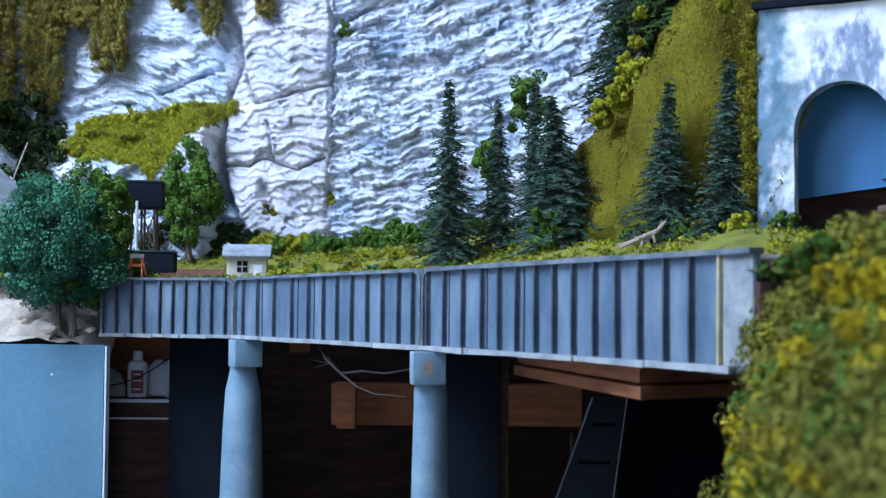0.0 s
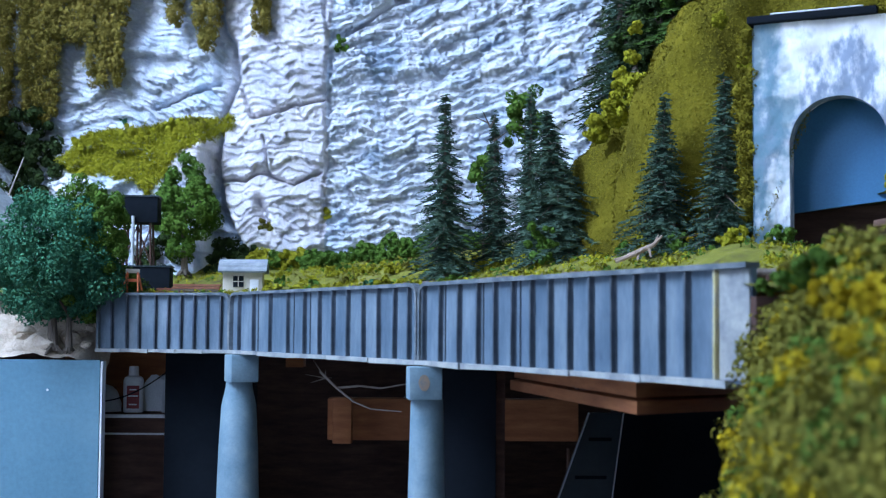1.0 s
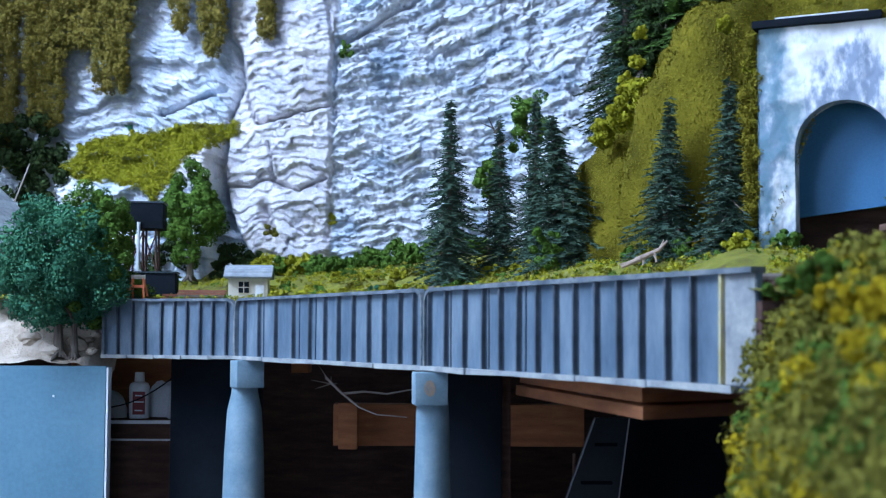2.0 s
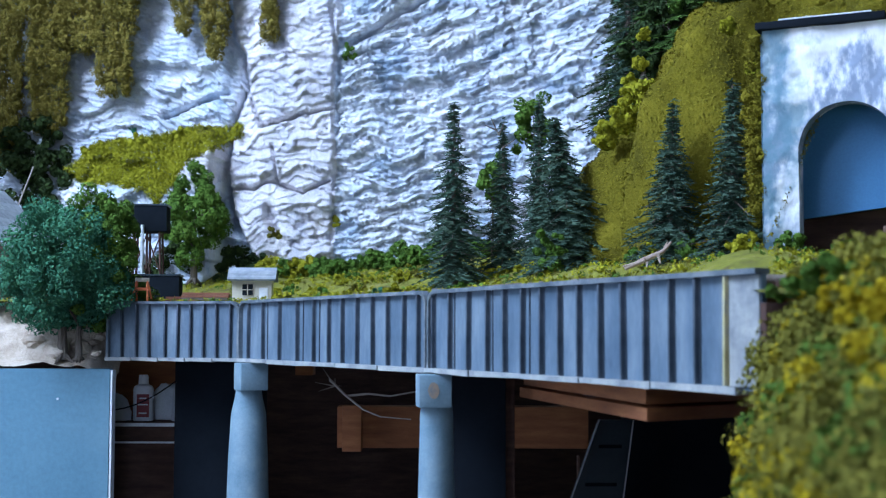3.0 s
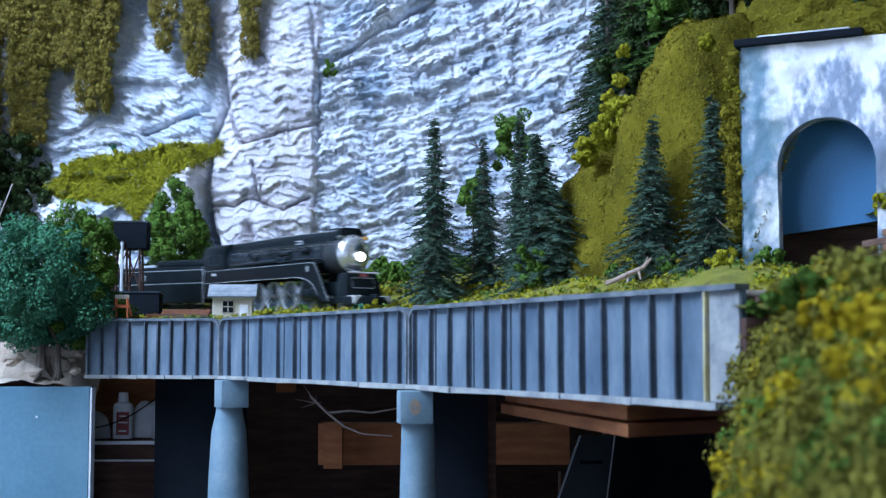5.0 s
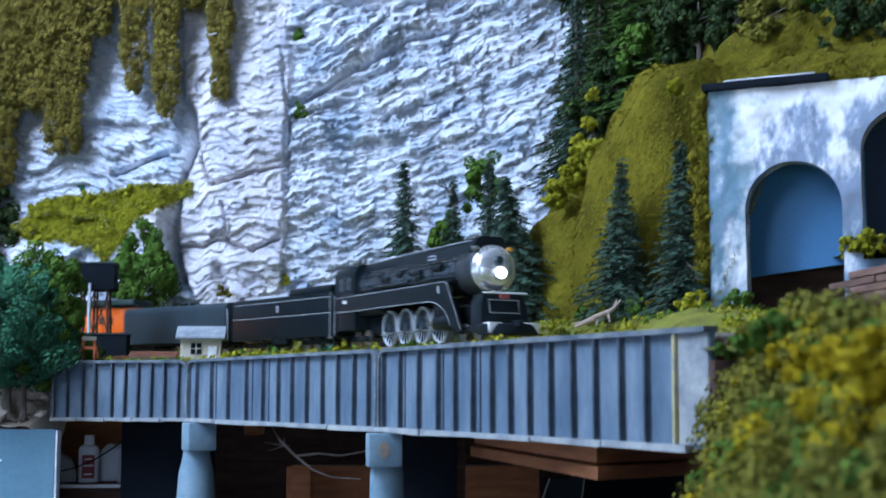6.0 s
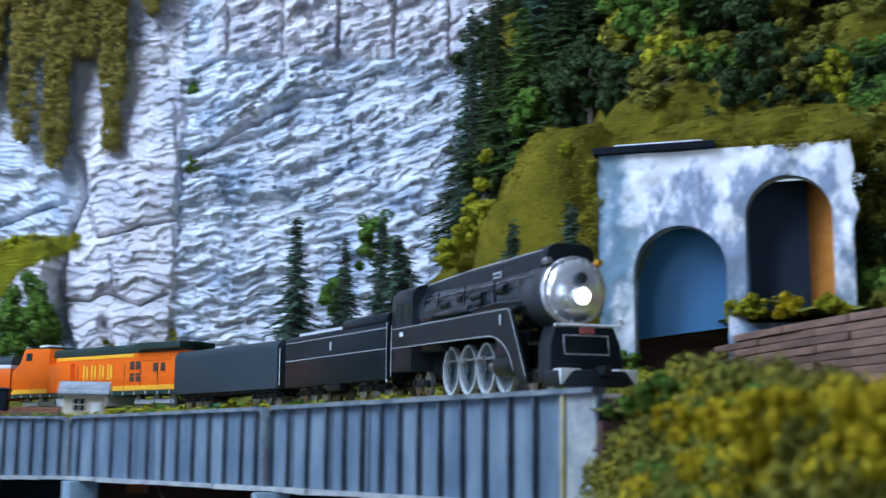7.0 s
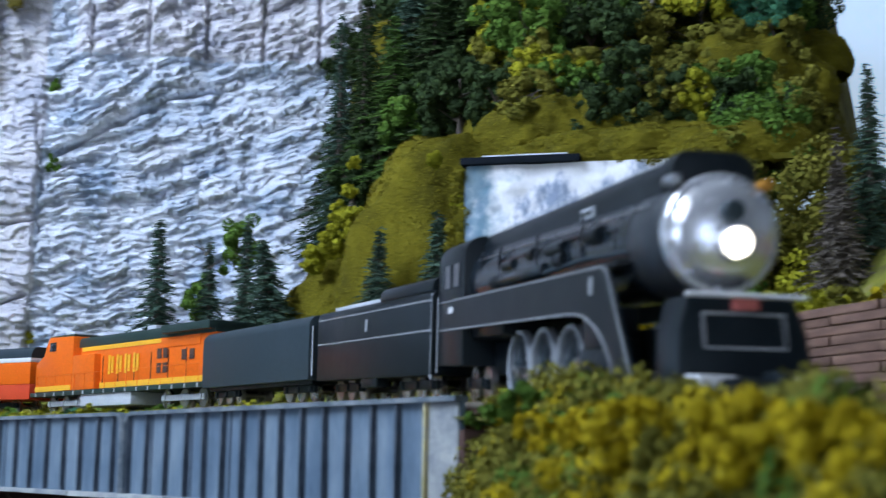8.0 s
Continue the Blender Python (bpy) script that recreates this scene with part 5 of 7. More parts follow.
for a, b, r0, r1 in (((0, 0, 0), (0.011, 0, 0.005), 0.0010, 0.0017), ((0.011, 0, 0.005), (0.022, 0.004, 0.010), 0.0017, 0.0013), ((0.022, 0.004, 0.010), (0.027, 0.006, 0.0155), 0.0012, 0.0006), ((0.022, 0.004, 0.010), (0.025, 0.006, 0.016), 0.0008, 0.0003), ((0.006, 0, 0.003), (-0.001, 0.0, 0.0015), 0.0011, 0.0005), ((0.013, 0.001, 0.006), (0.012, -0.002, 0.001), 0.0009, 0.0005), ((0.019, 0.002, 0.008), (0.02, 0, 0.003), 0.0009, 0.0005)):
    log.rod(a, b, r0, r1, 8)
thing("driftwood", "pale tan forked piece of driftwood on the bank", "driftwood", at=pose(0.0945, 0.75, 0.036), data=log.mesh("driftwood"), material=material("pale_tan_driftwood", [(0.34, 0.24, 0.19), (0.48, 0.37, 0.31)], rough=0.85, scale=120.0))

# ---- rubble and trees at the bridge's far end ----
rx_, ry_ = np.meshgrid(np.linspace(-0.62, -0.246, 150), np.linspace(0.931, 1.10, 70), indexing="ij")
rz_ = -0.0250 + 0.045 * smooth(0.935, 1.0, ry_) + 0.009 * np.abs(fbm(rx_ * 34, ry_ * 34, 4, 401)) + 0.006 * fbm(rx_ * 90, ry_ * 90, 3, 402) * smooth(0.931, 0.94, ry_)
rz_ -= 0.03 * smooth(-0.262, -0.246, rx_)
thing("rubble_bank", "pale broken plaster rubble on the fascia's edge", "rubble", kind="structure", data=raw("rubble_bank", np.stack([rx_.ravel(), ry_.ravel(), rz_.ravel()], 1), sheet(*rx_.shape), True), material=RUBBLE)
for k in range(46):
    x, y = -0.60 + 0.35 * stones.random(), 0.936 + 0.04 * stones.random()
    bm = bmesh.new()
    bmesh.ops.create_icosphere(bm, subdivisions=2, radius=1)
    s = 0.003 + 0.006 * stones.random() ** 2
    for v in bm.verts:
        v.co = v.co * (1 + 0.4 * noise.noise(v.co * 1.4 + Vector((k * 3.3, 1, 0))))
        v.co.x, v.co.y, v.co.z = v.co.x * s * 1.3, v.co.y * s, v.co.z * s * 0.7
    data = bpy.data.meshes.new("rubble_stone")
    bm.to_mesh(data)
    bm.free()
    data.set_sharp_from_angle(angle=radians(30))
    thing("rubble_stone", "pale angular lump of broken plaster", "stone", "rubble stones", at=pose(x, y, -0.022 + 0.5 * (y - 0.935) + s * 0.3, 20 * stones.random(), 0, 50 * k), data=data, material=RUBBLE)
leafy_tree((-0.280, 0.942, -0.016), 0.106, 0.043, 0.052, 0.044, TEAL, "bushy blue-green foam tree with a gnarled trunk", 21, 260, 190, 0.0011, 0.0042, "trees at the bridge end")
leafy_tree((-0.246, 0.962, -0.012), 0.114, 0.027, 0.042, 0.050, MIDGREEN, "bushy mid-green foam tree with a leaning trunk", 22, 200, 190, 0.0011, 0.0036, "trees at the bridge end", -0.012)
leafy_tree((-0.268, 0.940, -0.016), 0.078, 0.028, 0.018, 0.030, TEAL, "low blue-green foam tree over the rubble", 24, 110, 190, 0.0012, 0.0028, "trees at the bridge end")
leafy_tree((-0.254, 1.275, 0.052), 0.104, 0.031, 0.028, 0.043, MIDGREEN, "round dark green tree below the rock ledge", 23, 130, 170, 0.0014, 0.0038)
for k, (x, y, z, r) in enumerate(((-0.222, 1.31, 0.045, 0.022), (-0.285, 1.32, 0.045, 0.024), (-0.20, 1.325, 0.05, 0.016))):
    shrub((x, y, z), r, r * 0.8, r, DARKLEAF, "dark shaded shrub at the cliff foot", 420 + k, 30, 80, 0.002, "dark shrubs at the cliff")


# ---- small buildings and furniture of the halt ----
def shed():
    ob = thing("shed", "small cream trackside shed with a grey shingled roof", "shed", at=pose(-0.150, 0.972, gz_at(-0.150, 0.972), 0, 0, 4))
    w, d, h = 0.0285, 0.020, 0.0190
    put("wall", Shape().prism([(-d / 2, 0), (d / 2, 0), (d / 2, h), (0, h + 0.0062), (-d / 2, h)], -w / 2, w / 2, lambda a, b, c: (c, a, b)).mesh("wall", 0.0003), CREAM, ob)
    for sgn in (-1, 1):
        roof = put("roof", Shape().box(0, 0, 0, w + 0.006, 0.0185, 0.0010).mesh("roof"), SHINGLE, ob, "grey shingled roof slope", at=pose(0, sgn * 0.0068, h + 0.0030, sgn * -31, 0, 0))
        for k in range(6):
            put("shingle_course", Shape().box(0, sgn * (0.0078 - 0.0026 * k), 0.0007 + 0.0001 * k, w + 0.0064, 0.0028, 0.0006).mesh("shingle_course"), SHINGLE, roof)
    win = put("window", Shape().box(-0.003, -d / 2 - 0.0004, 0.0105, 0.0075, 0.0008, 0.0080).mesh("window"), BLACKBOARD, ob, "dark window with a crossed frame")
    for x, z, sx, sz in ((-0.003, 0.0105, 0.0006, 0.0080), (-0.003, 0.0105, 0.0075, 0.0006)):
        put("glazing_bar", Shape().box(x, -d / 2 - 0.001, z, sx, 0.0006, sz).mesh("glazing_bar"), CREAM, win)
    put("door", Shape().box(0.0085, -d / 2 - 0.0003, 0.006, 0.0062, 0.0008, 0.012).mesh("door", 0.0002), WHITE, ob, "pale door")


shed()


def water_tank():
    ob = thing("water_tank", "black square water tank raised on trestle legs", "water tank", at=pose(-0.2526, 1.08, 0.020, 0, 0, 6))
    put("tank", Shape().box(0, 0, 0.0715, 0.032, 0.028, 0.021).mesh("tank", 0.0006), BLACKBOARD, ob)
    put("tank_rim", Shape().box(0, 0, 0.0825, 0.0335, 0.0295, 0.0012).mesh("tank_rim"), CANTEEN, ob)
    put("base", Shape().box(0.008, -0.004, 0.0125, 0.038, 0.028, 0.025).mesh("base", 0.0006), BLACKBOARD, ob, "black boxed base")
    put("base_top", Shape().box(0.008, -0.004, 0.0256, 0.040, 0.030, 0.0012).mesh("base_top"), CANTEEN, ob)
    for x in (-0.011, 0.0, 0.011):
        for y in (-0.010, 0.010):
            put("leg", Shape().rod((x, y, 0.025), (x * 0.9, y, 0.061), 0.0011, 0.0010, 6).mesh("leg"), DARKWOOD, ob)
    for a, b in (((-0.011, -0.011, 0.027), (0.0, -0.011, 0.059)), ((0.011, -0.011, 0.027), (0.0, -0.011, 0.059)), ((-0.011, -0.011, 0.059), (0.0, -0.011, 0.027)), ((0.011, -0.011, 0.059), (0.0, -0.011, 0.027))):
        put("brace", Shape().rod(a, b, 0.0006, 0.0006, 5).mesh("brace"), DARKWOOD, ob)
    put("downpipe", Shape().rod((-0.003, -0.016, 0.025), (-0.003, -0.016, 0.066), 0.0014, 0.0014, 10).mesh("downpipe"), GREYPAINT, ob, "pale grey downpipe")


water_tank()


def barricade(x, y, turn):
    ob = thing("barricade", "small orange-red folding trestle barricade", "barricade", at=pose(x, y, gz_at(x, y), 0, 0, turn))
    for sx in (-1, 1):
        for a in (-1, 1):
            put("leg", Shape().rod((sx * 0.0055 + a * 0.0022, a * 0.003, 0), (sx * 0.0036, 0, 0.0155), 0.0008, 0.0007, 6).mesh("leg"), SIGNRED, ob)
    put("top_rail", Shape().box(0, 0, 0.0152, 0.010, 0.0016, 0.003).mesh("top_rail", 0.0003), CREAM, ob, "cream top rail")
    put("rail", Shape().box(0, -0.0012, 0.0085, 0.011, 0.001, 0.0022).mesh("rail", 0.0002), SIGNRED, ob)


barricade(-0.2265, 0.951, 25)


def plank_stack(x, y, length, turn, z=None):
    ob = thing("plank_stack", "low stack of red-brown planks beside the track", "plank stack", "plank stacks", at=pose(x, y, gz_at(x, y) if z is None else z, 0, 0, turn))
    for k in range(3):
        for j in range(3):
            put("plank", Shape().box((k - 1) * 0.0008, -0.003 + 0.003 * j, 0.001 + 0.0019 * k, length, 0.0026, 0.0016).mesh("plank"), TIMBERRED if (j + k) % 3 else BARK, ob)


plank_stack(-0.184, 0.968, 0.034, 3)
plank_stack(-0.118, 0.965, 0.022, -28)
plank_stack(-0.205, 0.98, 0.022, 8)


def house():
    ob = thing("wooden_house", "dark brown wooden house with a steep grey shingled roof", "house", at=pose(-0.396, 1.075, 0.012, 0, 0, -8))
    w, d, h = 0.11, 0.09, 0.052
    put("wall", Shape().prism([(-w / 2, 0), (w / 2, 0), (w / 2, h), (0, h + 0.052), (-w / 2, h)], -d / 2, d / 2, lambda a, b, c: (a, c, b)).mesh("wall", 0.0004), DARKWOOD, ob)
    for sgn in (-1, 1):
        roof = put("roof", Shape().box(0, 0, 0, 0.084, d + 0.012, 0.0016).mesh("roof"), SHINGLE, ob, "grey shingled roof slope", at=pose(sgn * 0.0300, 0, h + 0.0260, 0, sgn * 43.5, 0))
        for k in range(14):
            put("shingle_course", Shape().box(sgn * (-0.038 + 0.0058 * k), 0, 0.0014, 0.0056, d + 0.0124, 0.0009).mesh("shingle_course"), SHINGLE, roof)
    put("window", Shape().box(0.02, -d / 2 - 0.0006, 0.03, 0.014, 0.0012, 0.018).mesh("window"), GLASS, ob, "dark window")


house()
pole = Shape().rod((0, 0, 0), (0.028, 0, 0.075), 0.0009, 0.0007, 8).rod((0.006, 0, 0.017), (0.012, 0, 0.016), 0.0006, 0.0005, 6)
thing("leaning_pole", "pale bare leaning pole among dark trees", "pole", at=pose(-0.415, 1.20, 0.075), data=pole.mesh("leaning_pole"), material=TWIG)

# ---- greenery on the rock face ----
for k, (u, v, r, m) in enumerate(((-0.372, 0.188, 0.019, HEDGE_Y), (-0.355, 0.198, 0.014, HEDGE_Y), (-0.33, 0.200, 0.014, HEDGE_Y), (-0.305, 0.203, 0.014, OLIVE), (-0.285, 0.206, 0.013, HEDGE_Y), (-0.262, 0.208, 0.012, OLIVE), (-0.385, 0.176, 0.015, HEDGE_Y), (-0.345, 0.216, 0.010, TEAL), (-0.315, 0.220, 0.009, MIDGREEN), (-0.395, 0.16, 0.014, OLIVE))):
    shrub((u, CLIFF_Y - float(cliff_out(np.array(u), np.array(v - 0.02))) + 0.016, v - r), r, r * 0.7, r * 0.8, m, "yellow-green foam shrub on the rock ledge", 450 + k, 24, 70, 0.0019, "shrubs on the ledge")
mu, mv = np.meshgrid(np.linspace(-0.402, -0.228, 90), np.linspace(0.118, 0.222, 60), indexing="ij")
mo = CLIFF_Y - cliff_out(mu, mv) - 0.002
rag = 0.012 * fbm(mu * 45, mv * 20, 4, 455)
upper = 0.200 + 0.135 * (mu + 0.36)
lower = 0.150 + 0.005 * fbm(mu * 60, mu * 0, 3, 457) - 0.022 * np.exp(-(((mu + 0.304) / 0.007) ** 2)) + np.clip(mu + 0.293, 0, 1) * 0.95
keep = (mv < upper + rag * 0.4) & (mv > lower + rag) & (mv < 0.145 + 1.9 * (mu + 0.405))
r = np.random.default_rng(456)
base = np.stack([mu[keep], mo[keep], mv[keep]], 1)
c = base[r.integers(0, len(base), 60000)] + r.normal(size=(60000, 3)) * 0.0020
thing("ledge_moss", "yellow-green moss draped over the rock ledge", "moss", kind="stuff", data=raw("ledge_moss", *leaf_quads(c, 0.0013, r, 0.45)), material=HEDGE_Y)
for k, (u, v, r0, m) in enumerate(((-0.114, 0.297, 0.009, MIDGREEN), (-0.118, 0.38, 0.009, MIDGREEN), (-0.192, 0.10, 0.012, OLIVE), (-0.128, 0.118, 0.006, HEDGE_Y))):
    shrub((u, CLIFF_Y - float(cliff_out(np.array(u), np.array(v))) - 0.002, v - r0), r0 * 0.7, r0 * 0.6, r0, m, "tuft of green growing from a rock joint", 470 + k, 16, 60, 0.0018, "tufts on the cliff")


def lichen(u, low, high, width, seed, mat=None):
    """A hanging curtain of lichen that narrows downwards."""
    r = np.random.default_rng(seed)
    n = int(1300 * (high - low) / 0.2 * width / 0.03)
    q = r.random(n) ** 0.8
    half = width * (0.35 + 0.85 * q ** 0.6) * (0.8 + 0.4 * fbm(q * 6, q * 0 + seed, 3, 5))
    c = np.stack([u + r.uniform(-1, 1, n) * half, 1.362 - 0.020 * q + r.normal(size=n) * 0.006, low + (high - low) * q], 1)
    ob = thing("hanging_lichen", "curtain of brown-green lichen hanging down the rock", "lichen", "hanging lichen")
    for mine in np.array_split(np.argsort(c[:, 0]), 4):
        put("strand", raw("strand", *clump_leaves(r, c[mine], r.uniform(0.0020, 0.0050, len(mine)), 40, 0.0013, 0.45)), mat or LICHEN, ob)
    return ob


for k, (u, low, high, wd) in enumerate(((-0.425, 0.205, 0.56, 0.040), (-0.470, 0.165, 0.56, 0.036), (-0.358, 0.245, 0.56, 0.036), (-0.392, 0.290, 0.56, 0.04), (-0.286, 0.310, 0.56, 0.020), (-0.252, 0.283, 0.56, 0.022), (-0.196, 0.300, 0.56, 0.020), (-0.322, 0.37, 0.56, 0.026), (-0.225, 0.40, 0.56, 0.03), (-0.16, 0.45, 0.56, 0.02))):
    lichen(u, low, high, wd, 500 + k)
for k, (x, y, z, r) in enumerate(((-0.455, 1.24, 0.10, 0.045), (-0.415, 1.35, 0.14, 0.035), (-0.44, 1.35, 0.18, 0.035), (-0.42, 1.36, 0.10, 0.03), (-0.49, 1.25, 0.21, 0.05), (-0.50, 1.22, 0.33, 0.05))):
    shrub((x, y, z - r * 0.7), r, r * 0.6, r, DARKLEAF if k < 4 else MIDGREEN, "dark shaded foam tree mass beside the cliff", 520 + k, 60, 90, 0.0024, "dark trees beside the cliff", "bushy_tree")

# ---- wood on the upper hillside ----
rw = random.Random(12)
kinds = ((DARKLEAF, "dark shaded leafy tree in the upper wood"), (MIDGREEN, "mid-green leafy tree in the upper wood"), (OLIVE, "olive foam tree in the upper wood"), (HEDGE_Y, "yellow-green foam bush in the upper wood"), (TEAL, "blue-green leafy tree in the upper wood"))
count = 0
for row, y in enumerate((0.875, 0.90, 0.93, 0.97, 1.03, 1.10, 1.18, 1.27, 1.37)):
    q = 0.285 if row < 2 else 0.235 if row < 3 else 0.135
    while q < 0.53:
        x = q * y + rw.uniform(-0.010, 0.010)
        z = float(hill_z(np.array(x), np.array(y)))
        r = rw.uniform(0.026, 0.042)
        pick = rw.random()
        if row < 2:
            m, lab = kinds[2] if pick < 0.55 else kinds[3] if pick < 0.75 else kinds[1]
            r *= 0.42 + 0.2 * row
        elif pick < (0.75 if q < 0.26 else 0.40):
            m, lab = kinds[0]
        elif pick < 0.68:
            m, lab = kinds[1]
        elif pick < 0.80:
            m, lab = kinds[2]
        elif pick < 0.9:
            m, lab = kinds[4]
        else:
            m, lab = kinds[3]
        if row > 2 and rw.random() < (0.5 if q < 0.19 else 0.28):
            conifer((x, y, z - 0.01), rw.uniform(0.15, 0.24), rw.uniform(0.030, 0.042), rw.choice((DARKLEAF, CONIFER, DARKLEAF)), "dark tall spruce in the upper wood", 600 + count, "upper wood", bare=0.02)
        else:
            leafy_tree((x, y, z - 0.004), r * rw.uniform(1.8, 2.7), r, r, r * rw.uniform(0.9, 1.35), m, lab, 600 + count, 64, 120, 0.0020, 0.003, "upper wood")
        count += 1
        q += (0.036 + 0.012 * rw.random()) * (1.0 if row < 2 else 1.2)
for row, y in enumerate((0.985, 1.02, 1.06, 1.10, 1.15, 1.20)):
    q = 0.112 + 0.012 * (row % 2)
    while q < 0.245:
        x = q * y
        z = float(hill_z(np.array(x), np.array(y)))
        r = rw.uniform(0.024, 0.034)
        if (q > 0.16 or row > 2) and z > 0.10:
            m, lab = kinds[0] if rw.random() < 0.6 else kinds[1] if rw.random() < 0.7 else kinds[2]
            if rw.random() < 0.25:
                conifer((x, y, z - 0.01), rw.uniform(0.10, 0.15), 0.028, DARKLEAF, "dark tall spruce in the upper wood", 800 + count, "upper wood", bare=0.02, full=0.8)
            else:
                leafy_tree((x, y, z - 0.004), r * rw.uniform(1.8, 2.5), r, r * 0.8, r * rw.uniform(1.0, 1.4), m, lab, 800 + count, 62, 100, 0.0020, 0.003, "upper wood")
            count += 1
        q += 0.034
for k, (x, y, z, h, r) in enumerate(((0.134, 1.035, 0.15, 0.205, 0.019), (0.150, 1.015, 0.17, 0.17, 0.021), (0.156, 1.04, 0.20, 0.19, 0.026), (0.172, 1.0, 0.215, 0.13, 0.030), (0.205, 1.005, 0.24, 0.14, 0.032))):
    conifer((x, y, z), h, r, (CONIFER, DARKLEAF, DARKLEAF, CONIFER_G, DARKLEAF)[k], "dark spruce rising behind the mossy bank", 860 + k, "spruces behind the bank", bare=0.02)
for k, (x, y, z, r) in enumerate(((0.160, 0.995, 0.212, 0.022), (0.180, 0.985, 0.232, 0.024), (0.200, 0.975, 0.248, 0.024), (0.222, 0.97, 0.258, 0.026), (0.246, 0.965, 0.270, 0.026), (0.141, 1.0, 0.195, 0.018))):
    leafy_tree((x, y, z), r * 2.2, r, r * 0.8, r * 1.1, (DARKLEAF, MIDGREEN, DARKLEAF, DARKLEAF, OLIVE, DARKLEAF)[k], "dark leafy tree behind the mossy bank", 880 + k, 60, 110, 0.0018, 0.0028, "trees behind the bank")
for k in range(20):
    x = 0.195 + 0.20 * (k + rw.random()) / 20
    y = 0.735 - 0.476 * (x - 0.17) + rw.uniform(0.118, 0.165)
    q = rw.uniform(0.014, 0.023)
    m, lab = kinds[(0, 1, 0, 2, 0, 3, 1, 0)[k % 8]]
    leafy_tree((x, y, float(hill_z(np.array(x), np.array(y))) - 0.006), q * rw.uniform(2.0, 2.6), q, q * 0.9, q * rw.uniform(1.0, 1.3), m, lab.replace("upper wood", "wood behind the moss band"), 1300 + k, 62, 110, 0.0016, 0.002, "wood behind the moss band")
snag = Shape()
for a, b, r0, r1 in (((0, 0, 0), (0.002, 0, 0.045), 0.0026, 0.0018), ((0.002, 0, 0.045), (-0.010, 0, 0.070), 0.0016, 0.0006), ((0.002, 0, 0.045), (0.008, 0, 0.066), 0.0014, 0.0005), ((-0.004, 0, 0.058), (-0.016, 0, 0.066), 0.0009, 0.0004)):
    snag.rod(a, b, r0, r1, 8)
sx_, sy_ = 0.385 * 0.94, 0.94
thing("dead_snag", "pale reddish bare forked dead tree", "dead tree", at=pose(sx_, sy_, float(hill_z(np.array(sx_), np.array(sy_))) + 0.012), data=snag.mesh("dead_snag"), material=TWIG)
# bushes closing the right-hand end of the tunnel wall
for k, (x, y, z, r, m) in enumerate(((0.325, 0.70, 0.082, 0.026, MIDGREEN), (0.340, 0.72, 0.125, 0.030, OLIVE), (0.350, 0.68, 0.090, 0.022, HEDGE_Y), (0.372, 0.70, 0.120, 0.030, OLIVE), (0.385, 0.715, 0.165, 0.034, OLIVE), (0.325, 0.735, 0.165, 0.028, OLIVE), (0.36, 0.75, 0.20, 0.036, MIDGREEN), (0.342, 0.66, 0.068, 0.016, YELLOW), (0.365, 0.655, 0.075, 0.018, HEDGE_Y), (0.318, 0.72, 0.115, 0.018, DARKLEAF), (0.395, 0.66, 0.085, 0.022, MIDGREEN), (0.31, 0.665, 0.07, 0.010, HEDGE_Y))):
    shrub((x, y, z - r * 0.9), r, r, r, m, "rounded foam shrub beside the tunnel wall", 700 + k, 70, 110, 0.0016, "shrubs beside the tunnel wall")
conifer((0.395, 0.715, 0.075), 0.12, 0.020, BARK, "bare brown dead conifer beside the tunnel wall", 720, "dead conifers")
for k, (x, y, h) in enumerate(((0.755, 1.30, 0.30), (0.80, 1.36, 0.24), (0.72, 1.36, 0.19), (0.70, 1.22, 0.17), (0.845, 1.33, 0.28), (0.66, 1.10, 0.14), (0.62, 1.02, 0.10), (0.78, 1.24, 0.20))):
    conifer((x, y, 0.055), h, 0.2 * h, CONIFER if k % 2 else CONIFER_G, "far blue-green spruce before the sky board", 730 + k, "far spruces", bare=0.02)
thing("ground_valley", "olive ground below the far spruces", "ground", kind="structure", data=Shape().box(1.05, 1.24, 0.045, 1.1, 0.9, 0.03).mesh("ground_valley"), material=MOSS)

conifer((0.3784, 0.65, 0.1009), 0.1131, 0.017, CONIFER, "slender blue-green spruce at the end of the timber wall", 760, "spruces by the wall", bare=0.03)
conifer((0.3526, 0.64, 0.0955), 0.0662, 0.014, BARK, "dry brown conifer at the end of the timber wall", 761, "dead conifers")


# ---- the train ----
def truck(parent, x, axles, gap, r, mat=None):
    """A bogie: side frames with springs, and its axles."""
    frame_mat = mat or BLACK
    half = gap * (axles - 1) / 2 + 0.004
    tr = put("truck", Shape().box(x, 0.0098, 0.0062, half * 2, 0.0016, 0.0036).box(x, -0.0098, 0.0062, half * 2, 0.0016, 0.0036).box(x, 0, 0.0072, 0.006, 0.019, 0.003).mesh("truck", 0.0003), frame_mat, parent)
    for k in range(axles):
        ax = x + (k - (axles - 1) / 2) * gap
        put("axle", Shape().rod((ax, -0.0088, r), (ax, 0.0088, r), 0.0012, n=8).rod((ax, -0.0088, r), (ax, -0.0068, r), r, n=20).rod((ax, 0.0068, r), (ax, 0.0088, r), r, n=20).mesh("axle"), STEEL, tr)
        put("journal", Shape().box(ax, 0.0108, r + 0.0006, 0.003, 0.0012, 0.0032).box(ax, -0.0108, r + 0.0006, 0.003, 0.0012, 0.0032).mesh("journal", 0.0002), frame_mat, tr)
    return tr


def rounded(w, low, high, r, n=5):
    """Half outline of a body section with rounded top edges, as (y, z)."""
    pts = [(w, low)]
    for t in np.linspace(0, math.pi / 2, n):
        pts.append((w - r + r * math.cos(t), high - r + r * math.sin(t)))
    return pts + [(-a, b) for a, b in pts[::-1]]


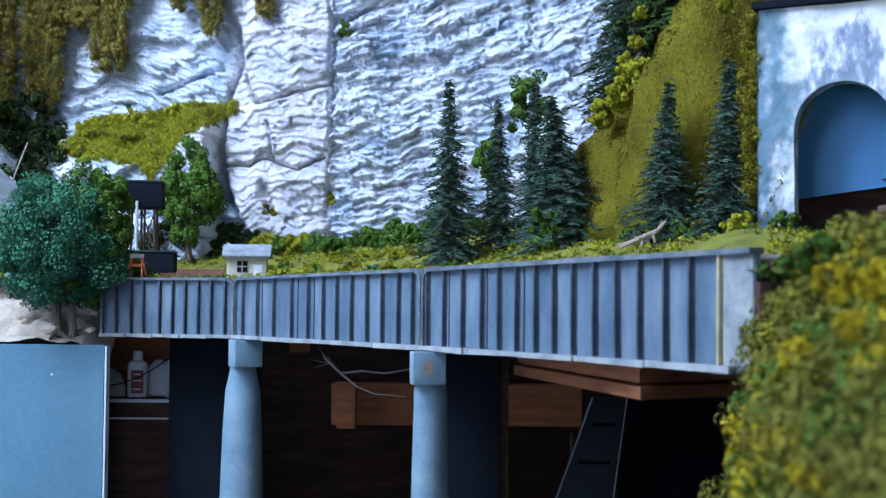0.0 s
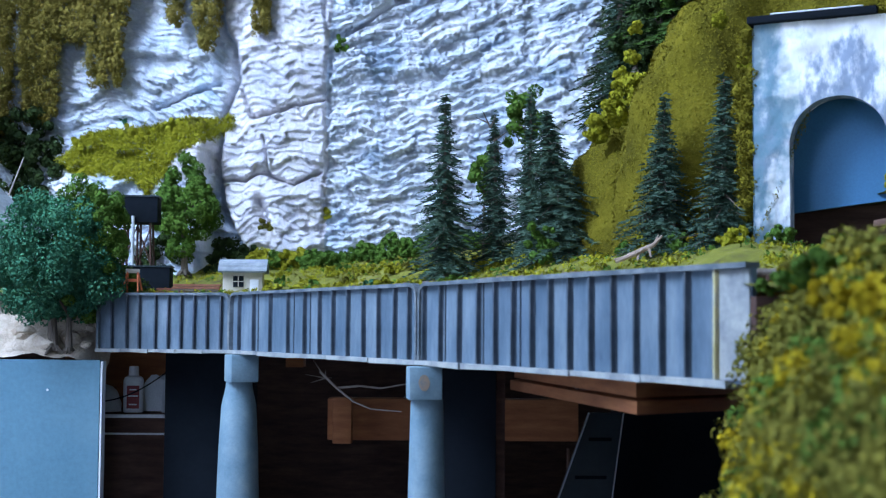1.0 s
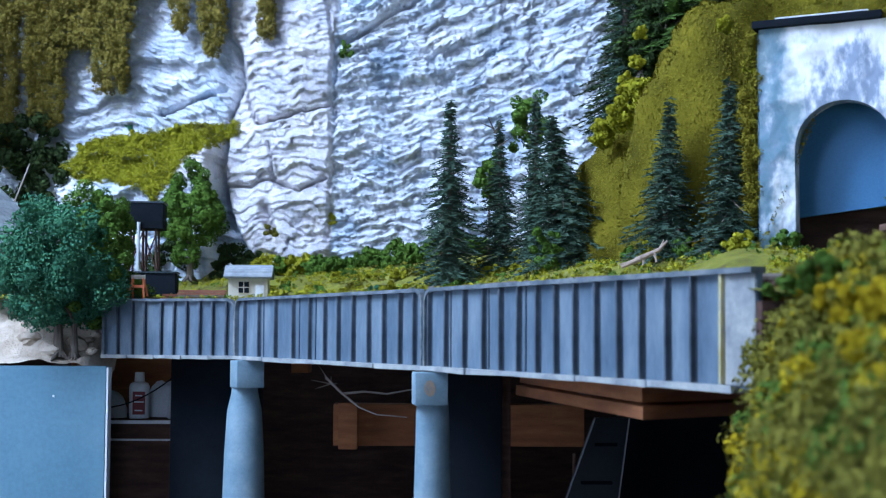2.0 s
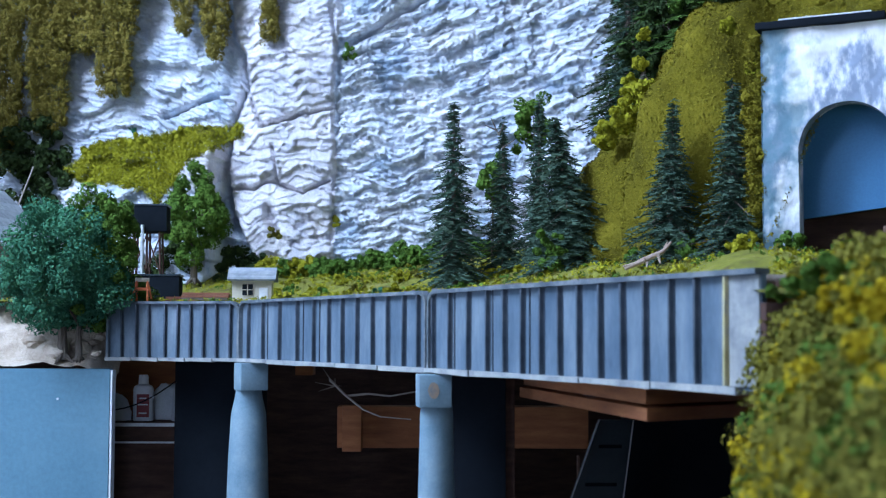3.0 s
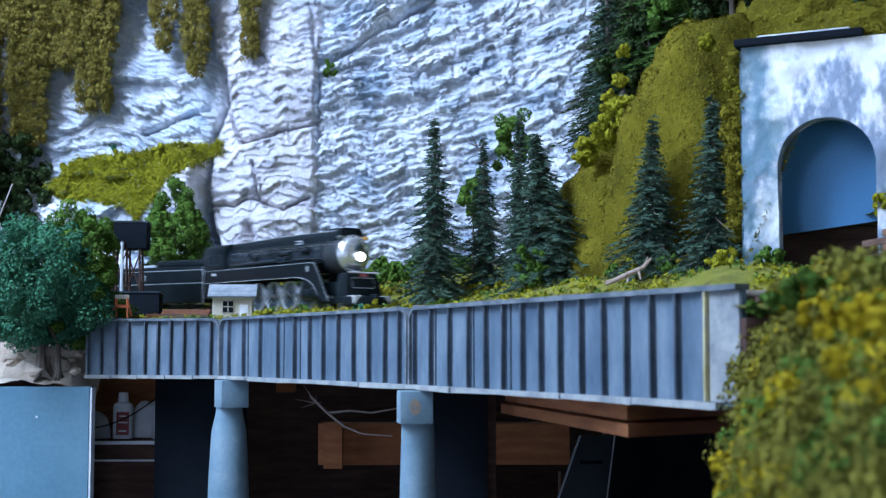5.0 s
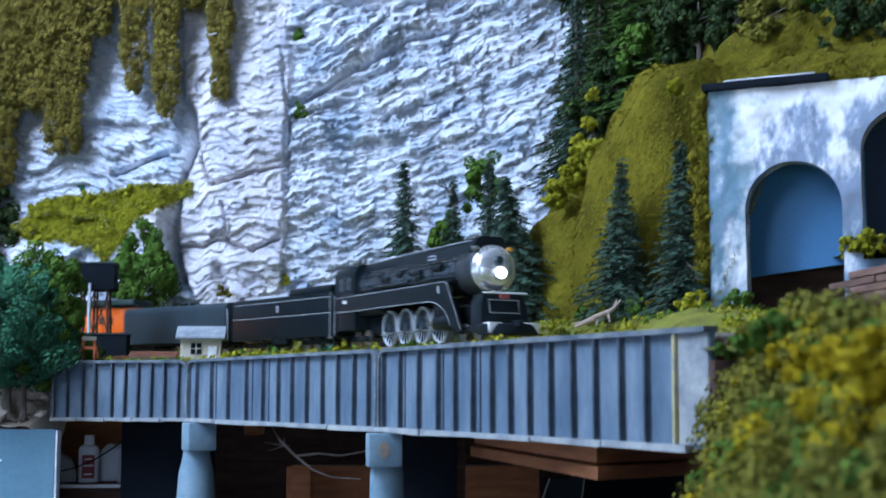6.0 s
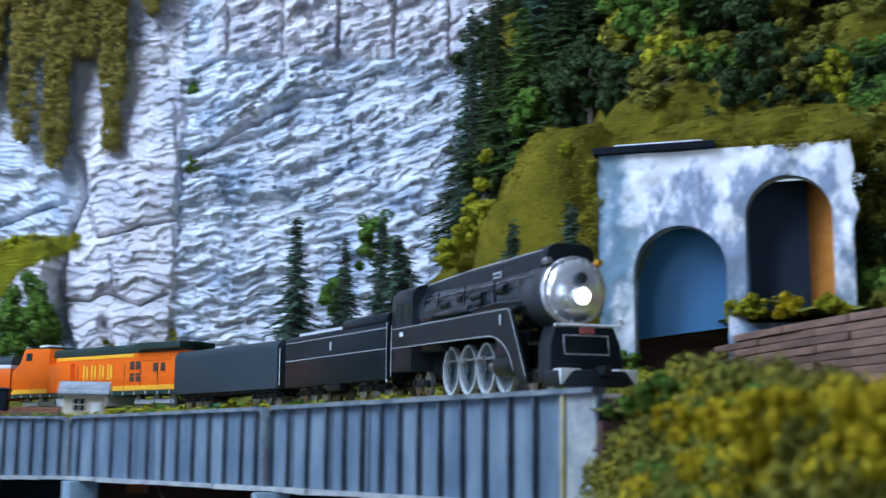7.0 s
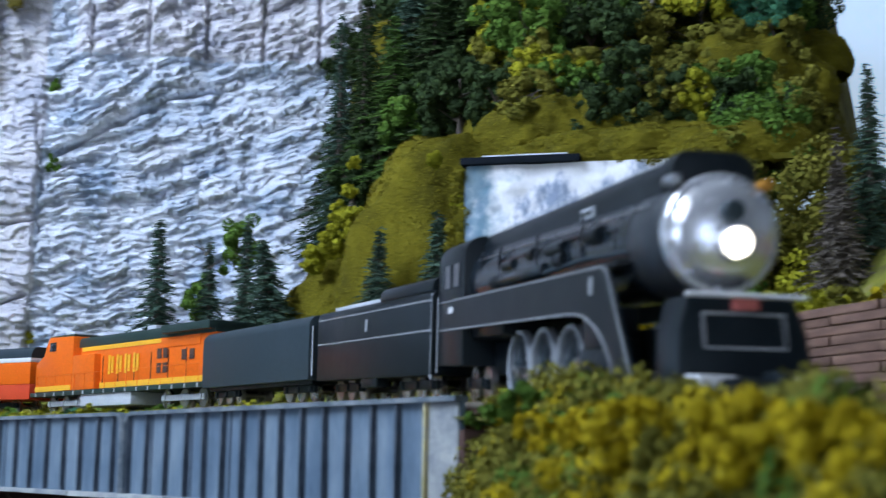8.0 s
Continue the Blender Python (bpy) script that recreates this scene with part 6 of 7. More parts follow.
def line(points, r, y):
    sh = Shape()
    for a, b in zip(points, points[1:]):
        sh.rod((a[0], y, a[1]), (b[0], y, b[1]), r, n=6)
    return sh


DRIVER_R = 0.0117
DRIVER_X = (-0.0520, -0.0768, -0.1016, -0.1264)


def steam_engine():
    ob = thing("steam_locomotive", "black streamlined steam locomotive with silver smokebox front and lit headlight", "locomotive")
    zc, R = 0.0365, 0.0138
    along = lambda x, a, b: (x, a, zc + b)
    put("boiler", Shape().lathe([(-0.001, R * 0.985), (-0.002, R), (-0.030, R), (-0.0302, R * 1.02), (-0.032, R * 1.02), (-0.0322, R), (-0.062, R), (-0.0622, R * 1.02), (-0.064, R * 1.02), (-0.0642, R * 1.01), (-0.10, R * 1.03), (-0.150, R * 1.06), (-0.185, R * 1.08)], along, 40).mesh("boiler", 0, 30), BOILER, ob, "glossy black boiler with bands")
    put("smokebox", Shape().lathe([(-0.0225, R * 1.0), (-0.0222, R * 1.012), (-0.003, R * 1.012), (-0.0028, R * 1.0)], along, 48).mesh("smokebox", 0, 40), GRAPHITE, ob, "dull grey smokebox ring")
    put("firebox", Shape().box(-0.163, 0, 0.027, 0.05, 0.028, 0.018).mesh("firebox", 0.002), BLACK, ob)
    front = put("smokebox_front", Shape().lathe([(-0.0015, R * 1.015), (0.0003, R * 1.015), (0.0008, R * 0.985), (0.0009, R * 0.90), (0.0022, R * 0.86), (0.0034, R * 0.70), (0.0046, R * 0.45), (0.0051, R * 0.2), (0.0052, 0.0002)], along, 56).mesh("smokebox_front", 0, 40), SILVER, ob, "polished silver domed smokebox front")
    for k in range(10):
        t = 2 * math.pi * k / 10 + 0.2
        put("dog", Shape().box(0.0016, R * 0.92 * math.cos(t), zc + R * 0.92 * math.sin(t), 0.0012, 0.0008, 0.0008).mesh("dog"), STEEL, front)
    put("upper_lamp", Shape().rod((0.003, 0, zc + 0.0046), (0.0078, 0, zc + 0.0046), 0.0026, 0.0023, 20).mesh("upper_lamp", 0.0003), CANTEEN, front, "unlit dark upper lamp")
    put("lamp_housing", Shape().rod((0.003, 0, zc - 0.0027), (0.0085, 0, zc - 0.0027), 0.0041, 0.0038, 24).mesh("lamp_housing", 0.0003), SILVER, front)
    put("headlight", Shape().rod((0.0084, 0, zc - 0.0027), (0.0093, 0, zc - 0.0027), 0.0034, 0.0030, 24).mesh("headlight"), LAMPGLOW, front, "lit white headlight")
    # casing along the boiler's top
    sec = rounded(0.0098, 0.041, 0.0553, 0.0052, 7)
    casing = put("skyline_casing", Shape().prism(sec, -0.186, -0.010, lambda a, b, c: (c, a, b - (0.0018 * smooth(-0.10, -0.186, c) if b > 0.045 else 0))).mesh("skyline_casing", 0, 40), BLACK, ob, "flat-sided black casing along the boiler top")
    put("casing_cowl", Shape().prism(rounded(0.0104, 0.0475, 0.0560, 0.005, 7), -0.010, -0.0035, lambda a, b, c: (c, a, b)).mesh("casing_cowl", 0.0004), BLACK, casing)
    put("stack_lip", Shape().box(-0.022, 0, 0.0558, 0.014, 0.008, 0.0014).mesh("stack_lip", 0.0004), BLACK, casing)
    for sgn in (1, -1):
        # thin grey rod paints the lit top edge of the casing
        put("casing_edge", line([(-0.012, 0.0540), (-0.10, 0.0540), (-0.184, 0.0524)], 0.00022, sgn * 0.0086).mesh("casing_edge"), GREYPAINT, casing)
        put("name_board", Shape().box(-0.064, sgn * 0.0101, 0.0478, 0.011, 0.0008, 0.0028).mesh("name_board", 0.0002), GREYPAINT, casing, "pale name board")
        for k in range(4):
            put("lettering_bar", Shape().box(-0.068 + 0.0027 * k, sgn * 0.0106, 0.0478, 0.0016, 0.0003, 0.0014).mesh("lettering_bar"), BLACK, casing)
        put("handrail", line([(-0.012, 0.0437), (-0.175, 0.0437)], 0.00028, sgn * 0.0128).mesh("handrail"), STEEL, ob)
        # skirt with white edging
        arc = [(-0.058 + 0.036 * math.sin(t), 0.0205 - 0.0125 * (1 - math.cos(t))) for t in np.linspace(0, 1.45, 9)]
        outline = [(-0.2215, 0.0205)] + arc + [(-0.0165, 0.0055), (-0.0075, 0.0055), (-0.0265, 0.0295), (-0.030, 0.0310), (-0.2215, 0.0310)]
        skirt = put("skirt", Shape().prism(outline, sgn * 0.0160, sgn * 0.0172, lambda a, b, c: (a, c, b)).mesh("skirt"), BLACK, ob, "black running-board skirt edged in white")
        put("white_edge", line([(-0.2215, 0.0308), (-0.030, 0.0308), (-0.0268, 0.0293), (-0.0085, 0.0062)], 0.00024, sgn * 0.0172).mesh("white_edge"), STRIPE, skirt)
        put("white_edge", line([(-0.2215, 0.0208)] + arc, 0.0002, sgn * 0.0172).mesh("white_edge"), STRIPE, skirt)
        put("emblem", Shape().box(-0.038, sgn * 0.0175, 0.0265, 0.0022, 0.0004, 0.0044).mesh("emblem", 0.0001), STRIPE, skirt, "small white emblem")
        put("running_board", Shape().box(-0.115, sgn * 0.0145, 0.0308, 0.19, 0.0052, 0.0008).mesh("running_board"), BLACK, ob)
        put("class_lamp", Shape().rod((-0.004, sgn * 0.0112, zc + 0.0118), (0.0008, sgn * 0.0112, zc + 0.0118), 0.0016, 0.0014, 14).mesh("class_lamp", 0.0002), AMBER if sgn > 0 else STEEL, ob, "amber marker lamp" if sgn > 0 else "bright marker lamp")
        put("cylinder", Shape().rod((-0.050, sgn * 0.0120, 0.0115), (-0.026, sgn * 0.0120, 0.0115), 0.0046, n=20).box(-0.038, sgn * 0.0120, 0.0178, 0.020, 0.008, 0.007).mesh("cylinder", 0.0004), BLACK, ob)
        put("crosshead", Shape().box(-0.060, sgn * 0.0120, 0.0115, 0.012, 0.0022, 0.0030).mesh("crosshead", 0.0003), STEEL, ob)
        for k, (x, z, a, b) in enumerate(((-0.045, 0.040, 0.010, 0.005), (-0.080, 0.0395, 0.016, 0.004), (-0.074, 0.036, 0.008, 0.005), (-0.105, 0.040, 0.006, 0.004), (-0.13, 0.0385, 0.012, 0.004))):
            put("fitting", Shape().rod((x - a / 2, sgn * 0.0138, z), (x + a / 2, sgn * 0.0138, z), b * 0.45, n=12).mesh("fitting"), BLACK, ob)
        put("pipe", line([(-0.02, 0.0335), (-0.05, 0.0345), (-0.09, 0.0335), (-0.17, 0.0345)], 0.0005, sgn * 0.0145).mesh("pipe"), CANTEEN, ob)
        put("pipe", line([(-0.03, 0.0400), (-0.06, 0.0412), (-0.12, 0.0405), (-0.20, 0.0412)], 0.0004, sgn * 0.0137).mesh("pipe"), BOILER, ob)
        for x in (-0.055, -0.098, -0.141, -0.165):
            put("pipe", line([(x, 0.0455), (x - 0.002, 0.040), (x - 0.001, 0.0335)], 0.0005, sgn * 0.0142).mesh("pipe"), BOILER, ob)
        put("air_tank", Shape().rod((-0.150, sgn * 0.0140, 0.0345), (-0.090, sgn * 0.0140, 0.0345), 0.0021, n=14).mesh("air_tank", 0.0004), BOILER, ob, "small black air tank on the running board")
        put("ladder", line([(-0.219, 0.010), (-0.219, 0.033)], 0.00025, sgn * 0.0178).mesh("ladder"), GREYPAINT, ob)
        put("step_plate", Shape().box(0.0205, sgn * 0.0118, 0.0062, 0.0075, 0.0085, 0.0062).mesh("step_plate", 0.0004), WHITE, ob, "pale footplate on the pilot")
    cab = put("cab", Shape().prism(rounded(0.0170, 0.0120, 0.0528, 0.0075, 7), -0.2215, -0.181, lambda a, b, c: (c, a, b)).mesh("cab", 0.0005), BLACK, ob, "black cab with side windows")
    for sgn in (1, -1):
        for x in (-0.1915, -0.2055):
            win = put("cab_window", Shape().box(x, sgn * 0.0171, 0.0395, 0.0095, 0.0006, 0.0080).mesh("cab_window"), GLASS, cab, "dark side window")
            put("window_frame", line([(x - 0.005, 0.0352), (x + 0.005, 0.0352), (x + 0.005, 0.0438), (x - 0.005, 0.0438), (x - 0.005, 0.0352)], 0.0002, sgn * 0.0174).mesh("window_frame"), CANTEEN, win)
        put("number_bar", Shape().box(-0.200, sgn * 0.0173, 0.0275, 0.007, 0.0003, 0.0022).mesh("number_bar"), WHITE, cab)
    # front end
    shield = put("pilot_shield", Shape().prism([(-0.0165, 0.0040), (0.0165, 0.0040), (0.0150, 0.0165), (0.0125, 0.0218), (-0.0125, 0.0218), (-0.0150, 0.0165)], 0.002, 0.0150, lambda a, b, c: (c - 0.25 * (b - 0.004), a, b)).mesh("pilot_shield", 0.0012), BLACK, ob, "broad black pilot shield")
    put("pilot_nose", Shape().prism([(0.010, -0.0165), (0.024, -0.0165), (0.028, -0.006), (0.028, 0.006), (0.024, 0.0165), (0.010, 0.0165)], 0.0025, 0.0088, lambda a, b, c: (a - 0.3 * (c - 0.0025), b, c)).mesh("pilot_nose", 0.0008), BLACK, ob)
    put("front_rail", Shape().rod((0.0130, -0.0140, 0.0219), (0.0130, 0.0140, 0.0219), 0.00055, n=10).mesh("front_rail"), WHITE, ob, "white front handrail")
    for a, b in (((-0.0095, 0.0140), (0.0095, 0.0140)), ((0.0095, 0.0140), (0.0095, 0.0188)), ((0.0095, 0.0188), (-0.0095, 0.0188)), ((-0.0095, 0.0188), (-0.0095, 0.0140))):
        xa, xb = 0.0151 - 0.25 * (a[1] - 0.004), 0.0152 - 0.25 * (b[1] - 0.004)
        put("panel_edge", Shape().rod((xa, a[0], a[1]), (xb, b[0], b[1]), 0.0002, n=6).mesh("panel_edge"), STRIPE, shield)
    put("red_plate", Shape().box(0.0125, 0.0, 0.0203, 0.0012, 0.0060, 0.0020).mesh("red_plate", 0.0002), RED, shield, "small red plate")
    put("coupler", Shape().box(0.028, 0, 0.0085, 0.008, 0.0035, 0.0035).mesh("coupler", 0.0006), BLACK, ob)
    put("underframe", Shape().box(-0.105, 0, 0.0135, 0.20, 0.010, 0.008).mesh("underframe", 0.0004), BLACK, ob)
    # the boiler, casing, skirts and cab keep their drawing but take the engine's true length
    for o in ob.children_recursive:
        for v in o.data.vertices:
            if v.co.x < -0.03:
                v.co.x = -0.03 + (v.co.x + 0.03) * 0.9138
            v.co.z += 0.0046 * float(smooth(0.010, 0.022, v.co.z))
    truck(ob, -0.012, 2, 0.018, 0.0052)
    truck(ob, -0.172, 2, 0.017, 0.0062)
    wheels, rods = [], []
    for x in DRIVER_X:
        ws = put("driving_wheels", Shape().rod((0, -0.0092, 0), (0, 0.0092, 0), 0.0018, n=10).mesh("driving_wheels"), BLACK, ob, "large spoked driving wheels", at=pose(x, 0, DRIVER_R))
        for sgn in (1, -1):
            hub = Shape().rod((0, sgn * 0.0068, 0), (0, sgn * 0.0098, 0), 0.0026, n=14)
            for k in range(14):
                t = 2 * math.pi * k / 14
                hub.rod((0.002 * math.cos(t), sgn * 0.0082, 0.002 * math.sin(t)), (0.0108 * math.cos(t), sgn * 0.0082, 0.0108 * math.sin(t)), 0.00042, n=5)
            hub.prism([(0.0095 * math.cos(t), 0.0095 * math.sin(t)) for t in np.linspace(0.6, 2.5, 9)], sgn * 0.0072, sgn * 0.0090, lambda a, b, c: (a, c, -b))
            put("spokes", hub.mesh("spokes"), CANTEEN, ws)
            prof = [(-0.0013, 0.0106), (-0.0013, DRIVER_R), (0.0012, DRIVER_R), (0.0012, 0.0106), (-0.0013, 0.0106)]
            put("tyre", Shape().lathe(prof, lambda q, a, b: (a, sgn * 0.0082 + q * sgn, b), 40).mesh("tyre", 0, 40), GREYPAINT, ws, "pale grey painted tyre")
        wheels.append(ws)
    for sgn in (1, -1):
        sh = Shape().box(-0.0892, sgn * 0.0112, DRIVER_R, 0.0744, 0.0010, 0.0010)
        for x in DRIVER_X:
            sh.rod((x, sgn * 0.0104, DRIVER_R), (x, sgn * 0.0120, DRIVER_R), 0.0013, n=12)
        rods.append(put("coupling_rod", sh.mesh("coupling_rod", 0.0002), STEEL, ob, "bright steel coupling rod"))
    return ob, wheels, rods


def tender():
    ob = thing("tender", "black locomotive tender with two white side stripes", "tender")
    L = 0.1476
    put("body", Shape().prism(rounded(0.0168, 0.0095, 0.0415, 0.003, 4), -L / 2, L / 2, lambda a, b, c: (c, a, b)).mesh("body", 0.0006), BLACK, ob)
    put("bunker", Shape().prism(rounded(0.0160, 0.041, 0.0468, 0.004, 4), 0.012, L / 2 - 0.002, lambda a, b, c: (c, a, b)).mesh("bunker", 0.0006), BLACK, ob, "raised fuel bunker")
    put("top_rail", Shape().box(-0.028, 0, 0.0424, 0.07, 0.024, 0.0024).mesh("top_rail", 0.0005), GREYPAINT, ob, "pale top deck")
    for sgn in (1, -1):
        for z in (0.0375, 0.0262):
            put("white_stripe", line([(-L / 2 + 0.001, z), (L / 2 - 0.001, z)], 0.00028, sgn * 0.0168).mesh("white_stripe"), STRIPE, ob)
        put("emblem", Shape().box(-0.002, sgn * 0.0170, 0.032, 0.0024, 0.0004, 0.0050).mesh("emblem", 0.0001), STRIPE, ob, "small white emblem")
        put("ladder", line([(L / 2 - 0.001, 0.008), (L / 2 - 0.001, 0.04)], 0.0004, sgn * 0.0165).mesh("ladder"), GREYPAINT, ob)
        put("tank_hatch", Shape().box(0.0, sgn * 0.0130, 0.0082, 0.020, 0.006, 0.005).mesh("tank_hatch", 0.0005), BLACK, ob)
    truck(ob, -0.044, 3, 0.0165, 0.0056)
    truck(ob, 0.044, 3, 0.0165, 0.0056)
    return ob


def canteen():
    ob = thing("water_car", "plain dark grey auxiliary water tender with an arched top", "rail car")
    L = 0.1492
    put("tank", Shape().prism(rounded(0.0168, 0.0100, 0.0415, 0.0055, 7), -L / 2, L / 2, lambda a, b, c: (c, a, b)).mesh("tank", 0.0005), CANTEEN, ob)
    put("sill", Shape().box(0, 0, 0.0092, L - 0.006, 0.026, 0.0022).mesh("sill"), BLACK, ob)
    for sgn in (1, -1):
        put("grab_rail", line([(L / 2 + 0.0006, 0.012), (L / 2 + 0.0006, 0.036)], 0.0004, sgn * 0.0150).mesh("grab_rail"), GREYPAINT, ob)
    put("hatch", Shape().rod((0.02, 0, 0.041), (0.02, 0, 0.0428), 0.005, 0.0046, 18).mesh("hatch", 0.0003), CANTEEN, ob)
    truck(ob, -0.050, 3, 0.0150, 0.0054)
    truck(ob, 0.050, 3, 0.0150, 0.0054)
    return ob


def diesel():
    ob = thing("diesel_locomotive", "orange diesel locomotive with yellow stripes and dark green roof", "locomotive")
    L = 0.258
    put("walkway", Shape().box(0, 0, 0.0128, L, 0.0335, 0.0030).mesh("walkway", 0.0004), DARKGREEN, ob)
    hood = put("hood", Shape().box(0.035, 0, 0.0290, 0.186, 0.0225, 0.0300).mesh("hood", 0.0008), ORANGE, ob, "long orange hood")
    cab = put("cab", Shape().prism([(-0.122, 0.0143), (-0.060, 0.0143), (-0.060, 0.0515), (-0.101, 0.0525), (-0.109, 0.040), (-0.122, 0.034)], -0.0163, 0.0163, lambda a, b, c: (a, c, b)).mesh("cab", 0.0010), ORANGE, ob, "orange wide-nosed cab")
    put("cabinet", Shape().box(-0.043, 0, 0.0262, 0.034, 0.0325, 0.0236).mesh("cabinet", 0.0008), ORANGE, cab)
    put("cab_roof", Shape().box(-0.082, 0, 0.0525, 0.040, 0.030, 0.0016).mesh("cab_roof", 0.0006), DARKGREEN, cab)
    put("roof_unit", Shape().box(-0.086, 0, 0.0545, 0.014, 0.014, 0.0030).mesh("roof_unit", 0.0006), WHITE, cab, "white air-conditioning unit")
    put("windscreen", Shape().box(-0.1062, 0, 0.0462, 0.001, 0.026, 0.0065).mesh("windscreen"), GLASS, cab, at=None)
    put("roof", Shape().prism(rounded(0.0118, 0.0435, 0.0505, 0.0030, 4), -0.060, 0.128, lambda a, b, c: (c, a, b)).mesh("roof", 0.0005), DARKGREEN, ob, "dark green roof")
    put("radiator_wing", Shape().box(0.098, 0, 0.0478, 0.060, 0.0330, 0.0050).mesh("radiator_wing", 0.0006), DARKGREEN, ob, "overhanging radiator")
    put("exhaust", Shape().box(0.035, 0, 0.0520, 0.012, 0.012, 0.003).mesh("exhaust", 0.0005), GREYPAINT, ob)
    for sgn in (1, -1):
        put("stripe_top", Shape().box(0.020, sgn * 0.01135, 0.0420, 0.150, 0.0006, 0.0028).mesh("stripe_top"), GOLD, hood, "yellow upper stripe")
        put("stripe_low", Shape().box(0.035, sgn * 0.01135, 0.0168, 0.186, 0.0006, 0.0036).mesh("stripe_low"), GOLD, hood, "yellow lower stripe")
        put("stripe_cab", Shape().box(-0.091, sgn * 0.0164, 0.0165, 0.060, 0.0005, 0.0036).mesh("stripe_cab"), GOLD, cab)
        put("cab_window", Shape().box(-0.093, sgn * 0.0165, 0.0455, 0.010, 0.0006, 0.0062).mesh("cab_window", 0.0002), GLASS, cab, "side window")
        for x, h in ((-0.012, 0.0125), (0.000, 0.0125), (0.012, 0.0125), (0.024, 0.0125)):
            put("lettering_shape", Shape().box(x, sgn * 0.0116, 0.030, 0.0030, 0.0004, h).box(x + 0.0046, sgn * 0.0116, 0.030, 0.0034, 0.0004, h * 0.86).mesh("lettering_shape"), GOLD, hood)
        for k in range(7):
            put("door_line", Shape().box(-0.045 + 0.023 * k, sgn * 0.0114, 0.0270, 0.0005, 0.0005, 0.018).mesh("door_line"), DARKWOOD, hood)
        for x, z in ((0.058, 0.034), (0.066, 0.034), (0.058, 0.025), (0.066, 0.025), (0.09, 0.032), (0.10, 0.032)):
            put("grille", Shape().box(x, sgn * 0.0115, z, 0.0055, 0.0006, 0.0062).mesh("grille"), DARKWOOD, hood)
        put("vent", Shape().box(0.085, sgn * 0.0115, 0.0405, 0.05, 0.0006, 0.0060).mesh("vent"), ORANGE, hood)
        for k in range(16):
            x = -0.118 + 0.0157 * k
            put("stanchion", Shape().rod((x, sgn * 0.0164, 0.0135), (x, sgn * 0.0164, 0.0255), 0.00016, n=5).mesh("stanchion"), ORANGE, ob)
            put("sill_plate", Shape().box(x, sgn * 0.0168, 0.0125, 0.0018, 0.0006, 0.0026).mesh("sill_plate"), STRIPE, ob)
        put("handrail", line([(-0.118, 0.0255), (0.118, 0.0255)], 0.00018, sgn * 0.0164).mesh("handrail"), ORANGE, ob)
    put("fuel_tank", Shape().box(-0.010, 0, 0.0072, 0.076, 0.030, 0.0085).mesh("fuel_tank", 0.0014), GREYPAINT, ob, "pale grey fuel tank")
    for o in ob.children_recursive:
        for v in o.data.vertices:
            v.co.x *= 0.953
    truck(ob, -0.080, 3, 0.0215, 0.0058, GREYPAINT)
    truck(ob, 0.084, 3, 0.0215, 0.0058, GREYPAINT)
    return ob


def trailing_unit():
    ob = thing("passenger_diesel", "red and orange trailing diesel unit with a grey roof", "locomotive")
    L = 0.20
    put("lower_body", Shape().box(0, 0, 0.0155, L, 0.0335, 0.0110).mesh("lower_body", 0.0006), CRIMSON, ob, "red lower side")
    put("upper_body", Shape().box(0, 0, 0.0290, L - 0.0004, 0.0332, 0.0158).mesh("upper_body", 0.0004), ORANGE, ob, "orange upper side")
    put("letter_band", Shape().box(0, 0, 0.0385, L, 0.0336, 0.0032).mesh("letter_band", 0.0004), WHITE, ob, "pale grey band")
    put("roof", Shape().prism(rounded(0.0165, 0.0400, 0.0480, 0.0065, 7), -L / 2, L / 2, lambda a, b, c: (c, a, b)).mesh("roof"), CANTEEN, ob, "dark grey rounded roof")
    put("end_door", Shape().box(L / 2 + 0.0004, 0, 0.026, 0.001, 0.009, 0.026).mesh("end_door", 0.0002), DARKWOOD, ob)
    truck(ob, -0.062, 2, 0.024, 0.0056)
    truck(ob, 0.062, 2, 0.024, 0.0056)
    return ob


# ---- rails and ties ----
track = thing("railway_track", "single line of dark rails on brown ties", "track", kind="structure")
for sgn in (-1, 1):
    k = np.arange(0, len(TS) - 200, 3)
    nx_, ny_ = np.cos(TPHI[k]), np.sin(TPHI[k])
    sect = [(-0.0005, -0.0022), (0.0005, -0.0022), (0.0005, 0.0), (-0.0005, 0.0)]
    pts = np.stack([np.stack([TX[k] + nx_ * (sgn * 0.00825 + a), TY[k] + ny_ * (sgn * 0.00825 + a), TZ[k] + b], 1) for a, b in sect], 1).reshape(-1, 3)
    m = len(k)
    f = [[i * 4 + j, i * 4 + (j + 1) % 4, (i + 1) * 4 + (j + 1) % 4, (i + 1) * 4 + j] for i in range(m - 1) for j in range(4)]
    put("rail", raw("rail", pts, f), BARK, track, "weathered brown steel rail")
tie = Shape().box(0, 0, 0, 0.029, 0.0026, 0.0020).mesh("tie", 0.0002)
tie.materials.append(DARKWOOD)
for k in range(200):
    s = 0.0 + 0.0072 * k
    p = on_track(s)
    put("tie", tie, None, track, at=pose(p.x, p.y, p.z - 0.0032, 0, 0, math.degrees(float(np.interp(s, TS, TPHI)))))

